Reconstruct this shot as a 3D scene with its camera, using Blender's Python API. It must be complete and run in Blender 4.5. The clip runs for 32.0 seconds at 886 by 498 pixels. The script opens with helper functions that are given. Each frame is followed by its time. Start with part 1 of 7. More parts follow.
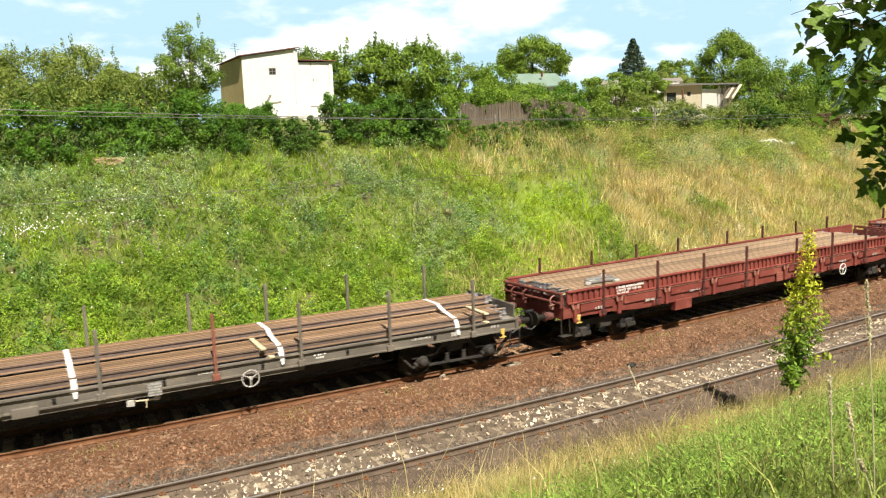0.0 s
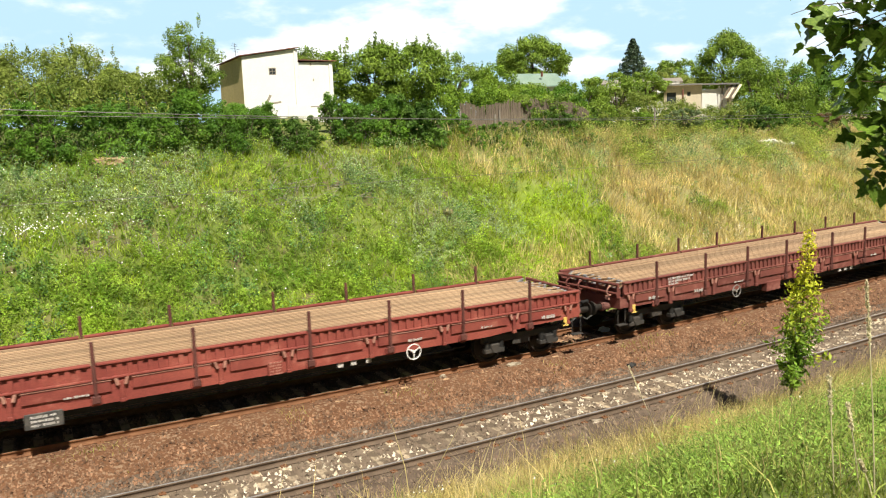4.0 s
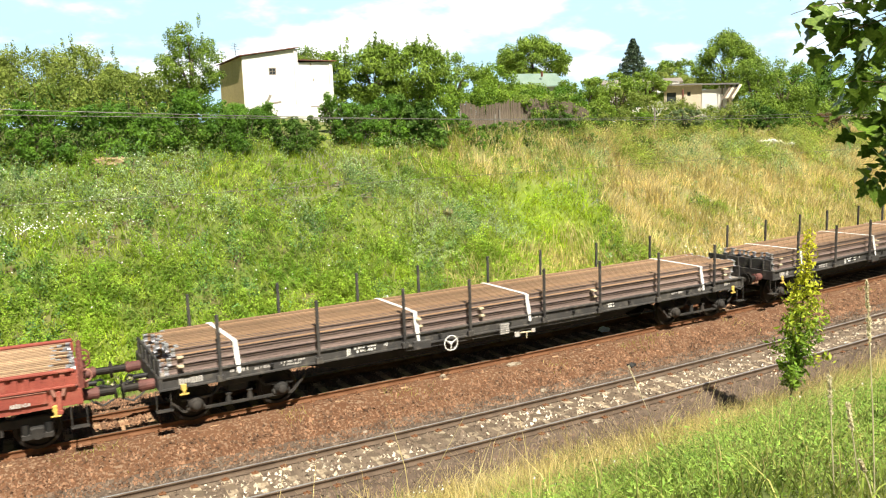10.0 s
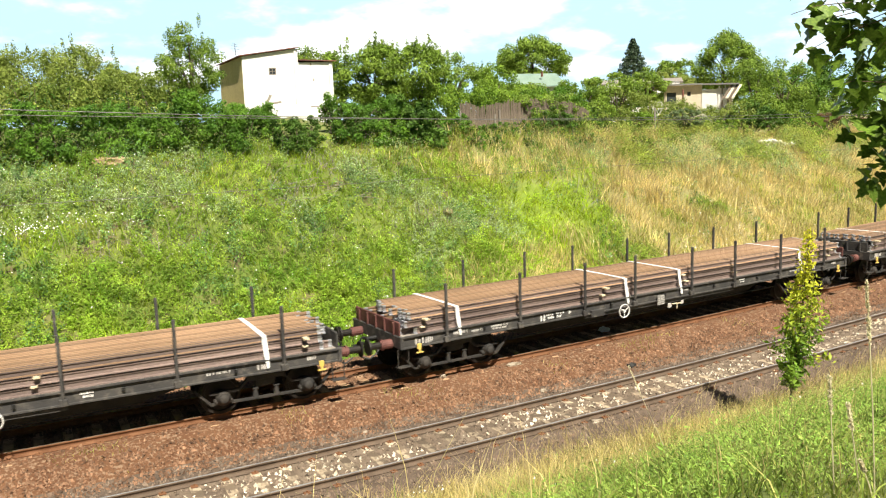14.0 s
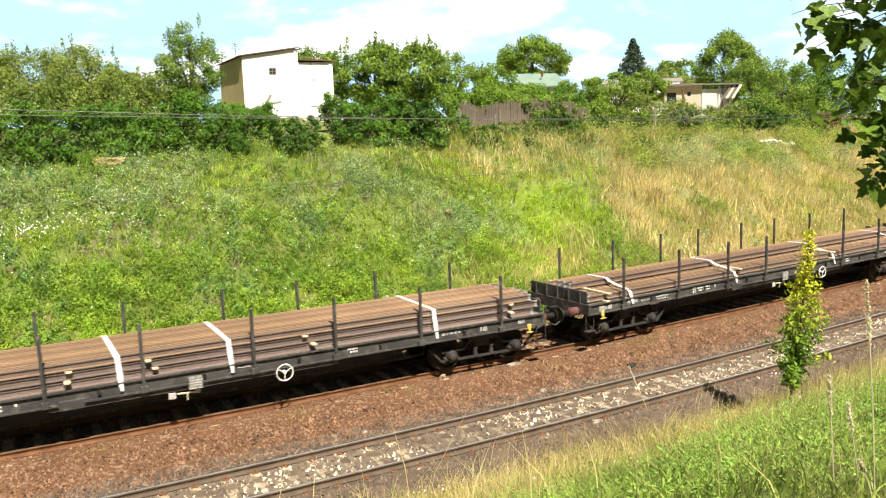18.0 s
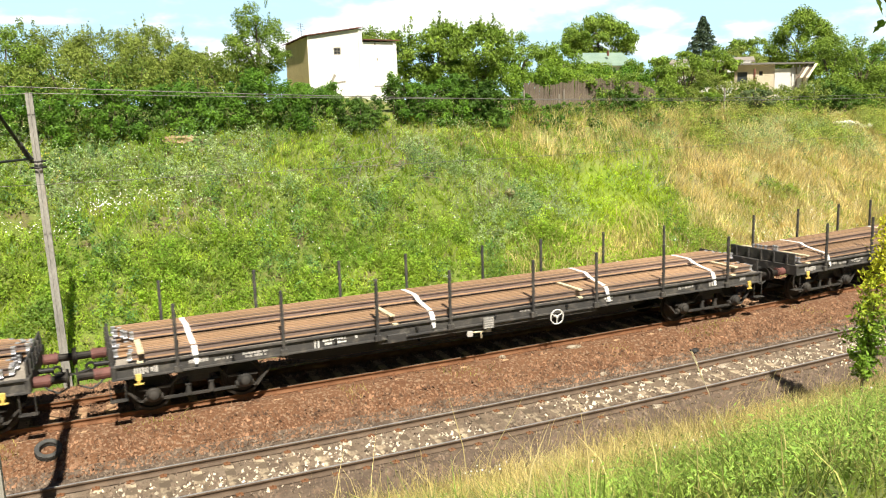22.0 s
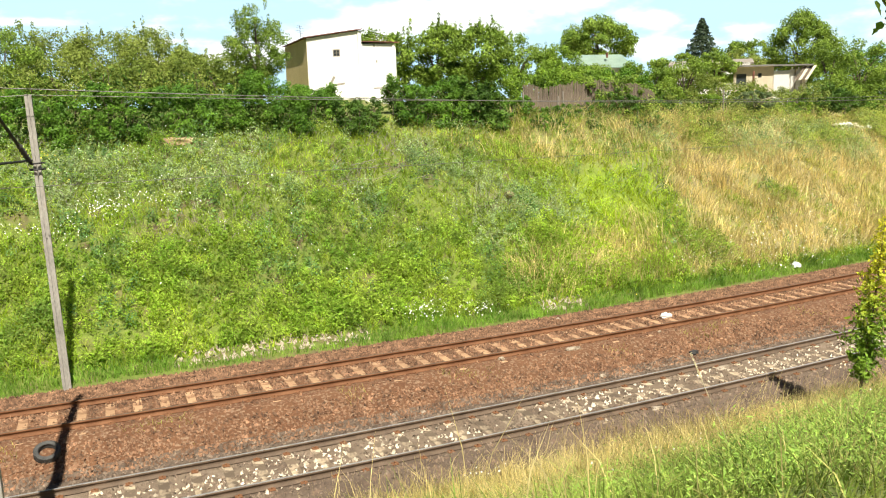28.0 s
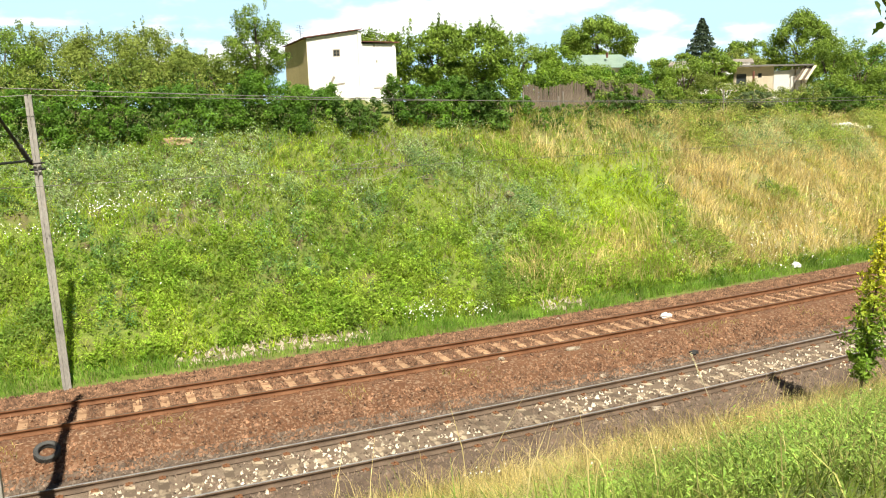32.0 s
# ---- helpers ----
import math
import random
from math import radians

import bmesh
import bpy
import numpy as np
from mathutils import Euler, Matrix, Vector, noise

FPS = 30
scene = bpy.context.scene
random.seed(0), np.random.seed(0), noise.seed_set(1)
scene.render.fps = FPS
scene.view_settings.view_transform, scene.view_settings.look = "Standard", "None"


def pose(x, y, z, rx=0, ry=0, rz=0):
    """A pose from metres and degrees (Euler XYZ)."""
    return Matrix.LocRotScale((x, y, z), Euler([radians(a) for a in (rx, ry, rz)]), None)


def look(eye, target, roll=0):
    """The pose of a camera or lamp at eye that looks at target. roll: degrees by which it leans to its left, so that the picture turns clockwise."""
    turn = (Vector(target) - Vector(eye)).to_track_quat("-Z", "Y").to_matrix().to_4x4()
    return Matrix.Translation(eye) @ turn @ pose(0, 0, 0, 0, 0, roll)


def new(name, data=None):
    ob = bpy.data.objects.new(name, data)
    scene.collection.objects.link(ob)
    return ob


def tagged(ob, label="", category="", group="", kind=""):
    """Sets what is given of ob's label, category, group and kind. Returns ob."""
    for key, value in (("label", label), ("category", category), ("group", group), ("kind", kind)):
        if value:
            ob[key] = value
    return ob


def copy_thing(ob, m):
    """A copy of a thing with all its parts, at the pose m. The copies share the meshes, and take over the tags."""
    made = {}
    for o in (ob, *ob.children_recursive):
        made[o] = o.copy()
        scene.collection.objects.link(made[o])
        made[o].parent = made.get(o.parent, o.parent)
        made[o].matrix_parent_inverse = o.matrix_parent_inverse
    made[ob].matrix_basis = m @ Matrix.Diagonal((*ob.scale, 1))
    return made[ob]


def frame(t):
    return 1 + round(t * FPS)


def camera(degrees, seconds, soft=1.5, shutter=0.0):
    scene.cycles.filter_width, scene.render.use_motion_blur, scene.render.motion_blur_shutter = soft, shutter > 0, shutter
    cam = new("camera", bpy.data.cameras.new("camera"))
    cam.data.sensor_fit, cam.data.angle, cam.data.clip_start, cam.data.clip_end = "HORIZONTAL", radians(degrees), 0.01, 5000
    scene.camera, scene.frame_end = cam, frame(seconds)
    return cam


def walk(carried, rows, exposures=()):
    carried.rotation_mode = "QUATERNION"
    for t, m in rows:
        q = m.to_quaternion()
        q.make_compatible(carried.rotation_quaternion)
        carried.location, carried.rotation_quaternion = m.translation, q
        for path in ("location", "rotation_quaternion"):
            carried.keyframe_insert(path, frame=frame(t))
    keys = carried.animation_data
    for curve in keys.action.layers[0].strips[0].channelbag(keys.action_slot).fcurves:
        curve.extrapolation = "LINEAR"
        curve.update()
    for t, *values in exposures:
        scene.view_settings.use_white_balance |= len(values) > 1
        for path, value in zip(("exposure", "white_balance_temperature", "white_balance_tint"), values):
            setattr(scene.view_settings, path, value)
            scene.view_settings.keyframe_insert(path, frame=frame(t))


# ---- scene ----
# World: x along the railway, y away from the camera, z up from the railhead of the far track.
EYE = Vector((0.0, -19.635, 6.44))


def gaze(pitch, roll, yaw):
    """The camera's pose, looking down by pitch and turned right by yaw from straight across the track."""
    p, a = radians(pitch), radians(yaw)
    return look(EYE, EYE + Vector((math.sin(a) * math.cos(p), math.cos(a) * math.cos(p), -math.sin(p))), roll)


cam = camera(57.01, 32.0, soft=1.12, shutter=0.15)
walk(cam, [(0, gaze(8.406, -1.96, 26.99)), (18.9, gaze(8.406, -1.94, 26.98)), (19.2, gaze(8.405, -1.90, 26.94)),
           (19.5, gaze(8.404, -1.90, 26.856)), (20, gaze(8.478, -1.82, 26.215)), (20.5, gaze(8.524, -1.776, 24.272)),
           (21, gaze(9.088, -1.80, 23.266)), (21.5, gaze(9.698, -1.80, 22.634)), (22, gaze(9.641, -1.79, 22.613)),
           (22.5, gaze(9.562, -1.80, 22.672)), (23, gaze(9.537, -1.80, 22.668)), (24, gaze(9.525, -1.79, 22.671)),
           (32, gaze(9.516, -1.777, 22.671))], [(0, 0.59), (3.5, 0.58), (6, 0.57), (8, 0.74), (10, 0.83), (14, 0.83), (18, 0.80), (22, 0.83), (32, 0.80)])

# ---- light ----
SUN_TO = Vector((0.10, 1.0, -1.36)).normalized()   # the way the sunlight travels
world = bpy.data.worlds.new("sky")
scene.world = world
world.use_nodes = True
wn = world.node_tree.nodes
sky = wn.new("ShaderNodeTexSky")
sky.sky_type = "NISHITA"
sky.sun_disc = False
sky.sun_elevation = math.asin(-SUN_TO.z)
sky.sun_rotation = math.atan2(-SUN_TO.x, -SUN_TO.y)
sky.air_density, sky.dust_density, sky.ozone_density = 1.0, 0.8, 1.2
world.node_tree.links.new(sky.outputs[0], wn["Background"].inputs[0])
wn["Background"].inputs[1].default_value = 0.018
sun_data = bpy.data.lights.new("sun", "SUN")
sun_data.energy, sun_data.angle, sun_data.color = 5.0, radians(0.53), (1.0, 0.94, 0.79)
sun = new("sun", sun_data)
sun.matrix_world = look((0, 0, 60), Vector((0, 0, 60)) + SUN_TO)

# ---- materials ----


def material(name, c1, c2, scale=4.0, rough=0.85, metal=0.0, bump=0.25, fine=40.0, patch=None, patch_at=0.6, patch_scale=1.5,
             island=0.0, each=0.0, glow=0.0, stretch=(1, 1, 1), dry=None, lush=None, tone=0.0):
    """Two colours mixed by coarse noise, speckled by fine noise, with an optional third colour in patches.
    island, each: how much pieces of a mesh, or objects, differ in brightness. glow: share of light that leaves let through.
    tone: how much whole plants differ in brightness."""
    m = bpy.data.materials.new(name)
    m.use_nodes = True
    t = m.node_tree
    n, link = t.nodes, t.links.new
    b = n["Principled BSDF"]
    b.inputs["Roughness"].default_value, b.inputs["Metallic"].default_value = rough, metal
    tc, mp = n.new("ShaderNodeTexCoord"), n.new("ShaderNodeMapping")
    mp.inputs["Scale"].default_value = stretch
    link(tc.outputs["Object"], mp.inputs[0])

    def tex(s, detail=4.0):
        x = n.new("ShaderNodeTexNoise")
        x.inputs["Scale"].default_value, x.inputs["Detail"].default_value = s, detail
        link(mp.outputs[0], x.inputs["Vector"])
        return x.outputs["Fac"]

    def ramp(v, a, c):
        x = n.new("ShaderNodeMapRange")
        x.inputs[1].default_value, x.inputs[2].default_value = a, c
        link(v, x.inputs[0])
        return x.outputs[0]

    def mix(fac, a, c, kind="MIX"):
        x = n.new("ShaderNodeMix")
        x.data_type, x.blend_type = "RGBA", kind
        for socket, v in ((x.inputs[0], fac), (x.inputs[6], a), (x.inputs[7], c)):
            if isinstance(v, bpy.types.NodeSocket):
                link(v, socket)
            else:
                socket.default_value = (*v, 1) if isinstance(v, tuple) else v
        return x.outputs[2]

    def times(colour, value, lo, hi):
        x = n.new("ShaderNodeMapRange")
        x.inputs[3].default_value, x.inputs[4].default_value = lo, hi
        link(value, x.inputs[0])
        y = n.new("ShaderNodeVectorMath")
        y.operation = "SCALE"
        link(colour, y.inputs[0])
        link(x.outputs[0], y.inputs[3])
        return y.outputs[0]

    grain = tex(fine)
    col = mix(ramp(tex(scale), 0.35, 0.65), c1, c2)
    if patch:
        col = mix(ramp(tex(patch_scale, 8.0), patch_at - 0.05, patch_at + 0.08), col, patch)
    if lush:
        at = n.new("ShaderNodeAttribute")
        at.attribute_name = "lush"
        col = mix(at.outputs["Fac"], col, lush)
    if dry:
        at = n.new("ShaderNodeAttribute")
        at.attribute_name = "dry"
        col = mix(at.outputs["Fac"], col, dry)
    col = times(col, ramp(grain, 0.3, 0.7), 0.82, 1.18)
    if island:
        g = n.new("ShaderNodeNewGeometry")
        col = times(col, g.outputs["Random Per Island"], 1 - island, 1 + island)
    if tone:
        at = n.new("ShaderNodeAttribute")
        at.attribute_name = "tone"
        col = times(col, at.outputs["Fac"], 1 - tone, 1 + tone)
    if each:
        g = n.new("ShaderNodeObjectInfo")
        col = times(col, g.outputs["Random"], 1 - each, 1 + each)
    link(col, b.inputs["Base Color"])
    if bump:
        x = n.new("ShaderNodeBump")
        x.inputs["Strength"].default_value, x.inputs["Distance"].default_value = bump, 0.02
        link(grain, x.inputs["Height"])
        link(x.outputs[0], b.inputs["Normal"])
    if glow:
        b.inputs["Specular IOR Level"].default_value = 0.2
        tr, ms = n.new("ShaderNodeBsdfTranslucent"), n.new("ShaderNodeMixShader")
        link(col, tr.inputs[0])
        ms.inputs[0].default_value = glow
        link(b.outputs[0], ms.inputs[1])
        link(tr.outputs[0], ms.inputs[2])
        link(ms.outputs[0], n["Material Output"].inputs[0])
    return m


M = dict(
    soil=material("grassy_soil", (0.11, 0.15, 0.026), (0.15, 0.19, 0.036), 0.7, 0.95, bump=0.6, fine=9, patch=(0.13, 0.105, 0.05), patch_at=0.58,
                  dry=(0.33, 0.27, 0.135), lush=(0.18, 0.25, 0.026)),
    ballast_bed=material("rusty_ballast_bed", (0.12, 0.051, 0.023), (0.155, 0.072, 0.034), 1.2, 0.95, bump=0.8, fine=22, patch=(0.26, 0.17, 0.11), patch_at=0.56, patch_scale=14),
    pale_bed=material("pale_dusty_bed", (0.16, 0.115, 0.08), (0.24, 0.185, 0.135), 1.5, 0.95, bump=0.8, fine=25, patch=(0.12, 0.085, 0.06), patch_at=0.55, patch_scale=3),
    dark_bed=material("dark_cinder_bed", (0.095, 0.066, 0.047), (0.14, 0.10, 0.072), 1.5, 0.95, bump=0.8, fine=25, patch=(0.2, 0.13, 0.09), patch_at=0.6, patch_scale=5),
    stone=material("crushed_stone_rusty", (0.115, 0.058, 0.031), (0.28, 0.155, 0.09), 3, 0.9, bump=0.4, fine=60, island=0.5),
    pale_stone=material("crushed_stone_pale", (0.54, 0.45, 0.33), (0.70, 0.62, 0.50), 3, 0.9, bump=0.4, fine=60, island=0.35),
    grey_stone=material("crushed_stone_grey", (0.14, 0.10, 0.072), (0.23, 0.17, 0.125), 3, 0.9, bump=0.4, fine=60, island=0.4),
    rail_rust=material("rusty_rail_steel", (0.14, 0.056, 0.022), (0.21, 0.095, 0.044), 3, 0.8, 0.2, 0.3, 60),
    rail_tan=material("dusty_rail_steel", (0.10, 0.068, 0.047), (0.15, 0.104, 0.073), 3, 0.8, 0.1, 0.3, 60),
    # worn steel, its colour raised for the sky sheen that the dim sky lacks
    rail_head=material("worn_rail_head_with_sheen", (0.40, 0.39, 0.40), (0.52, 0.51, 0.52), 3, 0.38, 0.5, 0.05, 60),
    sleeper_rust=material("rust_stained_concrete", (0.38, 0.225, 0.125), (0.50, 0.32, 0.19), 3, 0.9, bump=0.3, each=0.15, patch=(0.26, 0.14, 0.075), patch_at=0.57, patch_scale=4),
    sleeper_pale=material("weathered_concrete", (0.40, 0.31, 0.21), (0.54, 0.44, 0.32), 3, 0.9, bump=0.3, each=0.3, patch=(0.15, 0.11, 0.075), patch_at=0.47, patch_scale=4),
    grass=material("grass_blades", (0.23, 0.37, 0.03), (0.44, 0.56, 0.05), 0.8, 0.6, bump=0, fine=3, island=0.3, glow=0.5, tone=0.42,
                   dry=(0.62, 0.50, 0.20), lush=(0.46, 0.58, 0.03)),
    weeds=material("weed_leaves", (0.21, 0.37, 0.045), (0.42, 0.56, 0.075), 0.8, 0.55, bump=0, fine=3, island=0.25, glow=0.55, tone=0.42, patch=(0.18, 0.31, 0.07), patch_at=0.58, patch_scale=0.5,
                   dry=(0.50, 0.43, 0.15), lush=(0.38, 0.54, 0.035)),
    dark_weed=material("dark_weed_leaves", (0.10, 0.215, 0.06), (0.19, 0.325, 0.10), 0.8, 0.55, bump=0, fine=3, island=0.35, glow=0.3, tone=0.42),
    near_grass=material("near_grass_blades", (0.18, 0.29, 0.045), (0.35, 0.45, 0.09), 0.9, 0.6, bump=0, fine=3, island=0.5, glow=0.38, tone=0.3,
                        dry=(0.60, 0.50, 0.20), lush=(0.30, 0.42, 0.06)),
    near_weeds=material("near_weed_leaves", (0.18, 0.325, 0.055), (0.31, 0.465, 0.085), 0.9, 0.55, bump=0, fine=3, island=0.5, glow=0.35, tone=0.3,
                        dry=(0.46, 0.42, 0.16), lush=(0.30, 0.44, 0.06)),
    horsetail=material("horsetail_blades", (0.15, 0.29, 0.04), (0.26, 0.42, 0.055), 0.8, 0.6, bump=0, fine=3, island=0.3, glow=0.35, tone=0.42),
    silver=material("silvery_mugwort_leaves", (0.21, 0.31, 0.125), (0.37, 0.46, 0.205), 0.9, 0.6, bump=0, fine=3, island=0.3, glow=0.25, tone=0.42),
    straw=material("dry_grass_stalks", (0.67, 0.54, 0.23), (0.77, 0.65, 0.32), 0.9, 0.7, bump=0, fine=3, island=0.35, glow=0.3, tone=0.42),
    seed_straw=material("bleached_seed_head", (0.66, 0.58, 0.38), (0.76, 0.69, 0.49), 3, 0.7, bump=0, fine=3, island=0.2, glow=0.3),
    straw_gold=material("golden_straw_stalks", (0.60, 0.48, 0.20), (0.72, 0.60, 0.30), 0.9, 0.7, bump=0, fine=3, island=0.4, glow=0.3, tone=0.42),
    petals=material("white_petals", (0.75, 0.75, 0.70), (0.8, 0.8, 0.76), 3, 0.7, bump=0, island=0.1),
    yellow_petals=material("yellow_petals", (0.7, 0.55, 0.04), (0.75, 0.62, 0.08), 3, 0.7, bump=0),
    hedge=material("hedge_leaves", (0.075, 0.175, 0.02), (0.155, 0.30, 0.03), 0.9, 0.5, bump=0, fine=4, island=0.35, glow=0.25),
    dark_leaf=material("dark_bush_and_inner_shade_leaves", (0.06, 0.13, 0.02), (0.11, 0.2, 0.028), 0.9, 0.5, bump=0, fine=4, island=0.5, glow=0.22),
    orchard=material("fruit_tree_leaves", (0.14, 0.23, 0.03), (0.25, 0.36, 0.05), 0.7, 0.5, bump=0, fine=4, island=0.5, glow=0.25),
    olive=material("grey_green_leaves", (0.165, 0.23, 0.04), (0.31, 0.37, 0.08), 0.7, 0.55, bump=0, fine=4, island=0.32, glow=0.28),
    bright_leaf=material("fresh_green_leaves", (0.14, 0.25, 0.025), (0.24, 0.36, 0.04), 0.7, 0.5, bump=0, fine=4, island=0.4, glow=0.3),
    red_leaf=material("reddish_bush_leaves", (0.16, 0.10, 0.05), (0.24, 0.17, 0.085), 0.7, 0.55, bump=0, fine=4, island=0.5, glow=0.2),
    spruce=material("spruce_needles", (0.03, 0.06, 0.03), (0.05, 0.085, 0.04), 0.8, 0.6, bump=0, fine=4, island=0.4),
    maple=material("maple_leaf_blade", (0.09, 0.17, 0.02), (0.20, 0.30, 0.04), 6, 0.42, bump=0.1, fine=60, each=0.55, island=0.3, glow=0.35),
    linden=material("sapling_leaf_blade", (0.155, 0.285, 0.035), (0.26, 0.40, 0.05), 3, 0.45, bump=0.1, fine=60, island=0.4, glow=0.35, lush=(0.66, 0.64, 0.05)),
    bark=material("grey_bark", (0.10, 0.075, 0.05), (0.16, 0.125, 0.09), 8, 0.9, bump=0.6, fine=50),
    twig=material("brown_twig", (0.09, 0.06, 0.035), (0.13, 0.09, 0.05), 8, 0.85, bump=0.3, fine=50),
    render_white=material("whitewashed_render", (0.80, 0.79, 0.77), (0.83, 0.82, 0.80), 1.2, 0.9, bump=0.2, patch=(0.74, 0.70, 0.62), patch_at=0.68, patch_scale=0.8),
    render_ochre=material("ochre_render", (0.72, 0.56, 0.28), (0.78, 0.62, 0.33), 1.2, 0.9, bump=0.2, stretch=(1, 1, 0.3)),
    render_beige=material("beige_render", (0.66, 0.58, 0.45), (0.72, 0.64, 0.51), 1.2, 0.9, bump=0.2),
    roof_red=material("rusty_red_roof_edge", (0.15, 0.055, 0.04), (0.21, 0.085, 0.06), 3, 0.8, bump=0.2),
    roof_dark=material("tarred_roof", (0.05, 0.05, 0.05), (0.09, 0.085, 0.08), 2, 0.85, bump=0.2),
    roof_green=material("pale_green_sheet_roof", (0.19, 0.275, 0.225), (0.24, 0.325, 0.27), 1, 0.85, bump=0.1),
    glass=material("dark_window_glass", (0.05, 0.06, 0.07), (0.07, 0.08, 0.09), 1, 0.12, bump=0),
    wood_grey=material("weathered_grey_wood", (0.24, 0.21, 0.18), (0.34, 0.30, 0.26), 3, 0.9, bump=0.5, fine=30, stretch=(1, 1, 0.15)),
    wood_brown=material("brown_reed_screen", (0.12, 0.092, 0.070), (0.20, 0.158, 0.118), 5, 0.9, bump=0.5, fine=30, stretch=(6, 6, 0.3), each=0.12),
    timber=material("fresh_timber", (0.60, 0.50, 0.33), (0.70, 0.60, 0.42), 5, 0.8, bump=0.2, fine=30),
    concrete=material("stained_concrete", (0.25, 0.235, 0.215), (0.36, 0.34, 0.31), 2, 0.9, bump=0.4, fine=30, patch=(0.36, 0.22, 0.14), patch_at=0.62, patch_scale=1.2, stretch=(1, 1, 0.35)),
    steel_dark=material("dark_steelwork", (0.018, 0.018, 0.019), (0.032, 0.030, 0.028), 3, 0.6, 0.4, 0.2, 40),
    wire=material("oxidised_wire", (0.16, 0.15, 0.14), (0.22, 0.21, 0.2), 3, 0.5, 0.6, 0, 40),
    rubber=material("worn_tyre_rubber", (0.045, 0.045, 0.045), (0.075, 0.073, 0.07), 4, 0.8, bump=0.3, fine=50),
    red_paint=material("faded_red_wagon_paint", (0.19, 0.036, 0.028), (0.26, 0.060, 0.043), 1.1, 0.75, bump=0.15, patch=(0.31, 0.10, 0.075), patch_at=0.62, patch_scale=2.2, each=0.12),
    brown_and_end_shade_paint=material("brown_red_wagon_and_shaded_end_paint", (0.15, 0.042, 0.034), (0.20, 0.06, 0.046), 1.1, 0.75, bump=0.15, patch=(0.26, 0.10, 0.08), patch_at=0.6, patch_scale=2.2, each=0.12),
    light_red_paint=material("sunbleached_red_wagon_paint", (0.27, 0.058, 0.042), (0.35, 0.088, 0.06), 1.1, 0.75, bump=0.15, patch=(0.38, 0.14, 0.10), patch_at=0.6, patch_scale=2.2, each=0.12),
    red_worn=material("worn_pale_red_fittings", (0.32, 0.14, 0.105), (0.42, 0.21, 0.165), 2, 0.8, bump=0.2),
    black_paint=material("dusty_black_wagon_paint", (0.038, 0.036, 0.037), (0.064, 0.059, 0.056), 1.2, 0.7, bump=0.15, patch=(0.10, 0.09, 0.08), patch_at=0.56, patch_scale=5.0, each=0.12),
    grey_paint=material("faded_grey_brown_wagon_paint", (0.14, 0.12, 0.10), (0.19, 0.165, 0.14), 1.2, 0.75, bump=0.15, patch=(0.24, 0.2, 0.16), patch_at=0.58, patch_scale=2.5, each=0.12),
    bogie=material("dusty_bogie_steel", (0.026, 0.024, 0.023), (0.05, 0.042, 0.036), 3, 0.8, bump=0.3, fine=50),
    wheel_steel=material("brown_wheel_steel", (0.018, 0.015, 0.013), (0.032, 0.026, 0.022), 3, 0.6, 0.5, 0.1, 50),
    buffer_red=material("rusty_red_buffer", (0.10, 0.036, 0.031), (0.165, 0.066, 0.056), 4, 0.7, bump=0.2),
    stake_dark=material("dark_brown_stake_paint", (0.085, 0.026, 0.022), (0.13, 0.042, 0.034), 3, 0.75, bump=0.2),
    stake_rust=material("rust_brown_stake", (0.24, 0.085, 0.055), (0.30, 0.12, 0.08), 3, 0.8, bump=0.2),
    new_rail=material("browned_new_rail", (0.235, 0.142, 0.08), (0.33, 0.205, 0.122), 0.8, 0.75, 0.1, 0.15, 30, each=0.32, stretch=(0.3, 1, 1)),
    old_rail=material("tan_used_rail", (0.34, 0.22, 0.13), (0.46, 0.31, 0.19), 0.8, 0.75, 0.1, 0.15, 30, each=0.3, stretch=(0.3, 1, 1)),
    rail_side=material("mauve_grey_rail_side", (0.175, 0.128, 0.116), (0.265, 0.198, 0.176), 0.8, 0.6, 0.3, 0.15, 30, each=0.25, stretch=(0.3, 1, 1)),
    rail_side_brown=material("shaded_brown_rail_side", (0.22, 0.135, 0.078), (0.30, 0.185, 0.11), 0.8, 0.75, 0.1, 0.15, 30, each=0.25, stretch=(0.3, 1, 1)),
    rail_end=material("bright_cut_rail_end", (0.34, 0.34, 0.37), (0.52, 0.52, 0.56), 3, 0.35, 0.6, 0.05, 40),
    white_paint=material("white_stencil_paint", (0.72, 0.70, 0.68), (0.8, 0.79, 0.77), 4, 0.7, bump=0.05),
    faded_white=material("faded_stencil_paint", (0.42, 0.39, 0.37), (0.55, 0.52, 0.5), 8, 0.8, bump=0.05),
    plate_grey=material("grimy_label_plate", (0.20, 0.19, 0.18), (0.27, 0.26, 0.25), 6, 0.8, bump=0.1),
    strap=material("white_lashing_strap", (0.78, 0.78, 0.78), (0.82, 0.82, 0.82), 4, 0.7, bump=0.1),
    yellow=material("yellow_hook_paint", (0.62, 0.42, 0.08), (0.7, 0.5, 0.14), 4, 0.6, bump=0.1),
    litter=material("white_litter", (0.78, 0.78, 0.78), (0.82, 0.82, 0.82), 4, 0.7, bump=0.2),
    rubble=material("dirty_limestone", (0.36, 0.30, 0.23), (0.52, 0.45, 0.36), 5, 0.95, bump=0.5, fine=40, patch=(0.22, 0.17, 0.12), patch_at=0.5, patch_scale=9),
    clay=material("bare_clay", (0.36, 0.25, 0.14), (0.44, 0.32, 0.19), 2, 0.95, bump=0.6, fine=14),
)

# ---- mesh helpers ----


def part(name, bm, mat, parent=None, label="", smooth=False):
    """One mesh object from a bmesh, under a thing or a part."""
    me = bpy.data.meshes.new(name)
    bm.to_mesh(me)
    bm.free()
    return put(name, me, mat, parent, label, smooth)


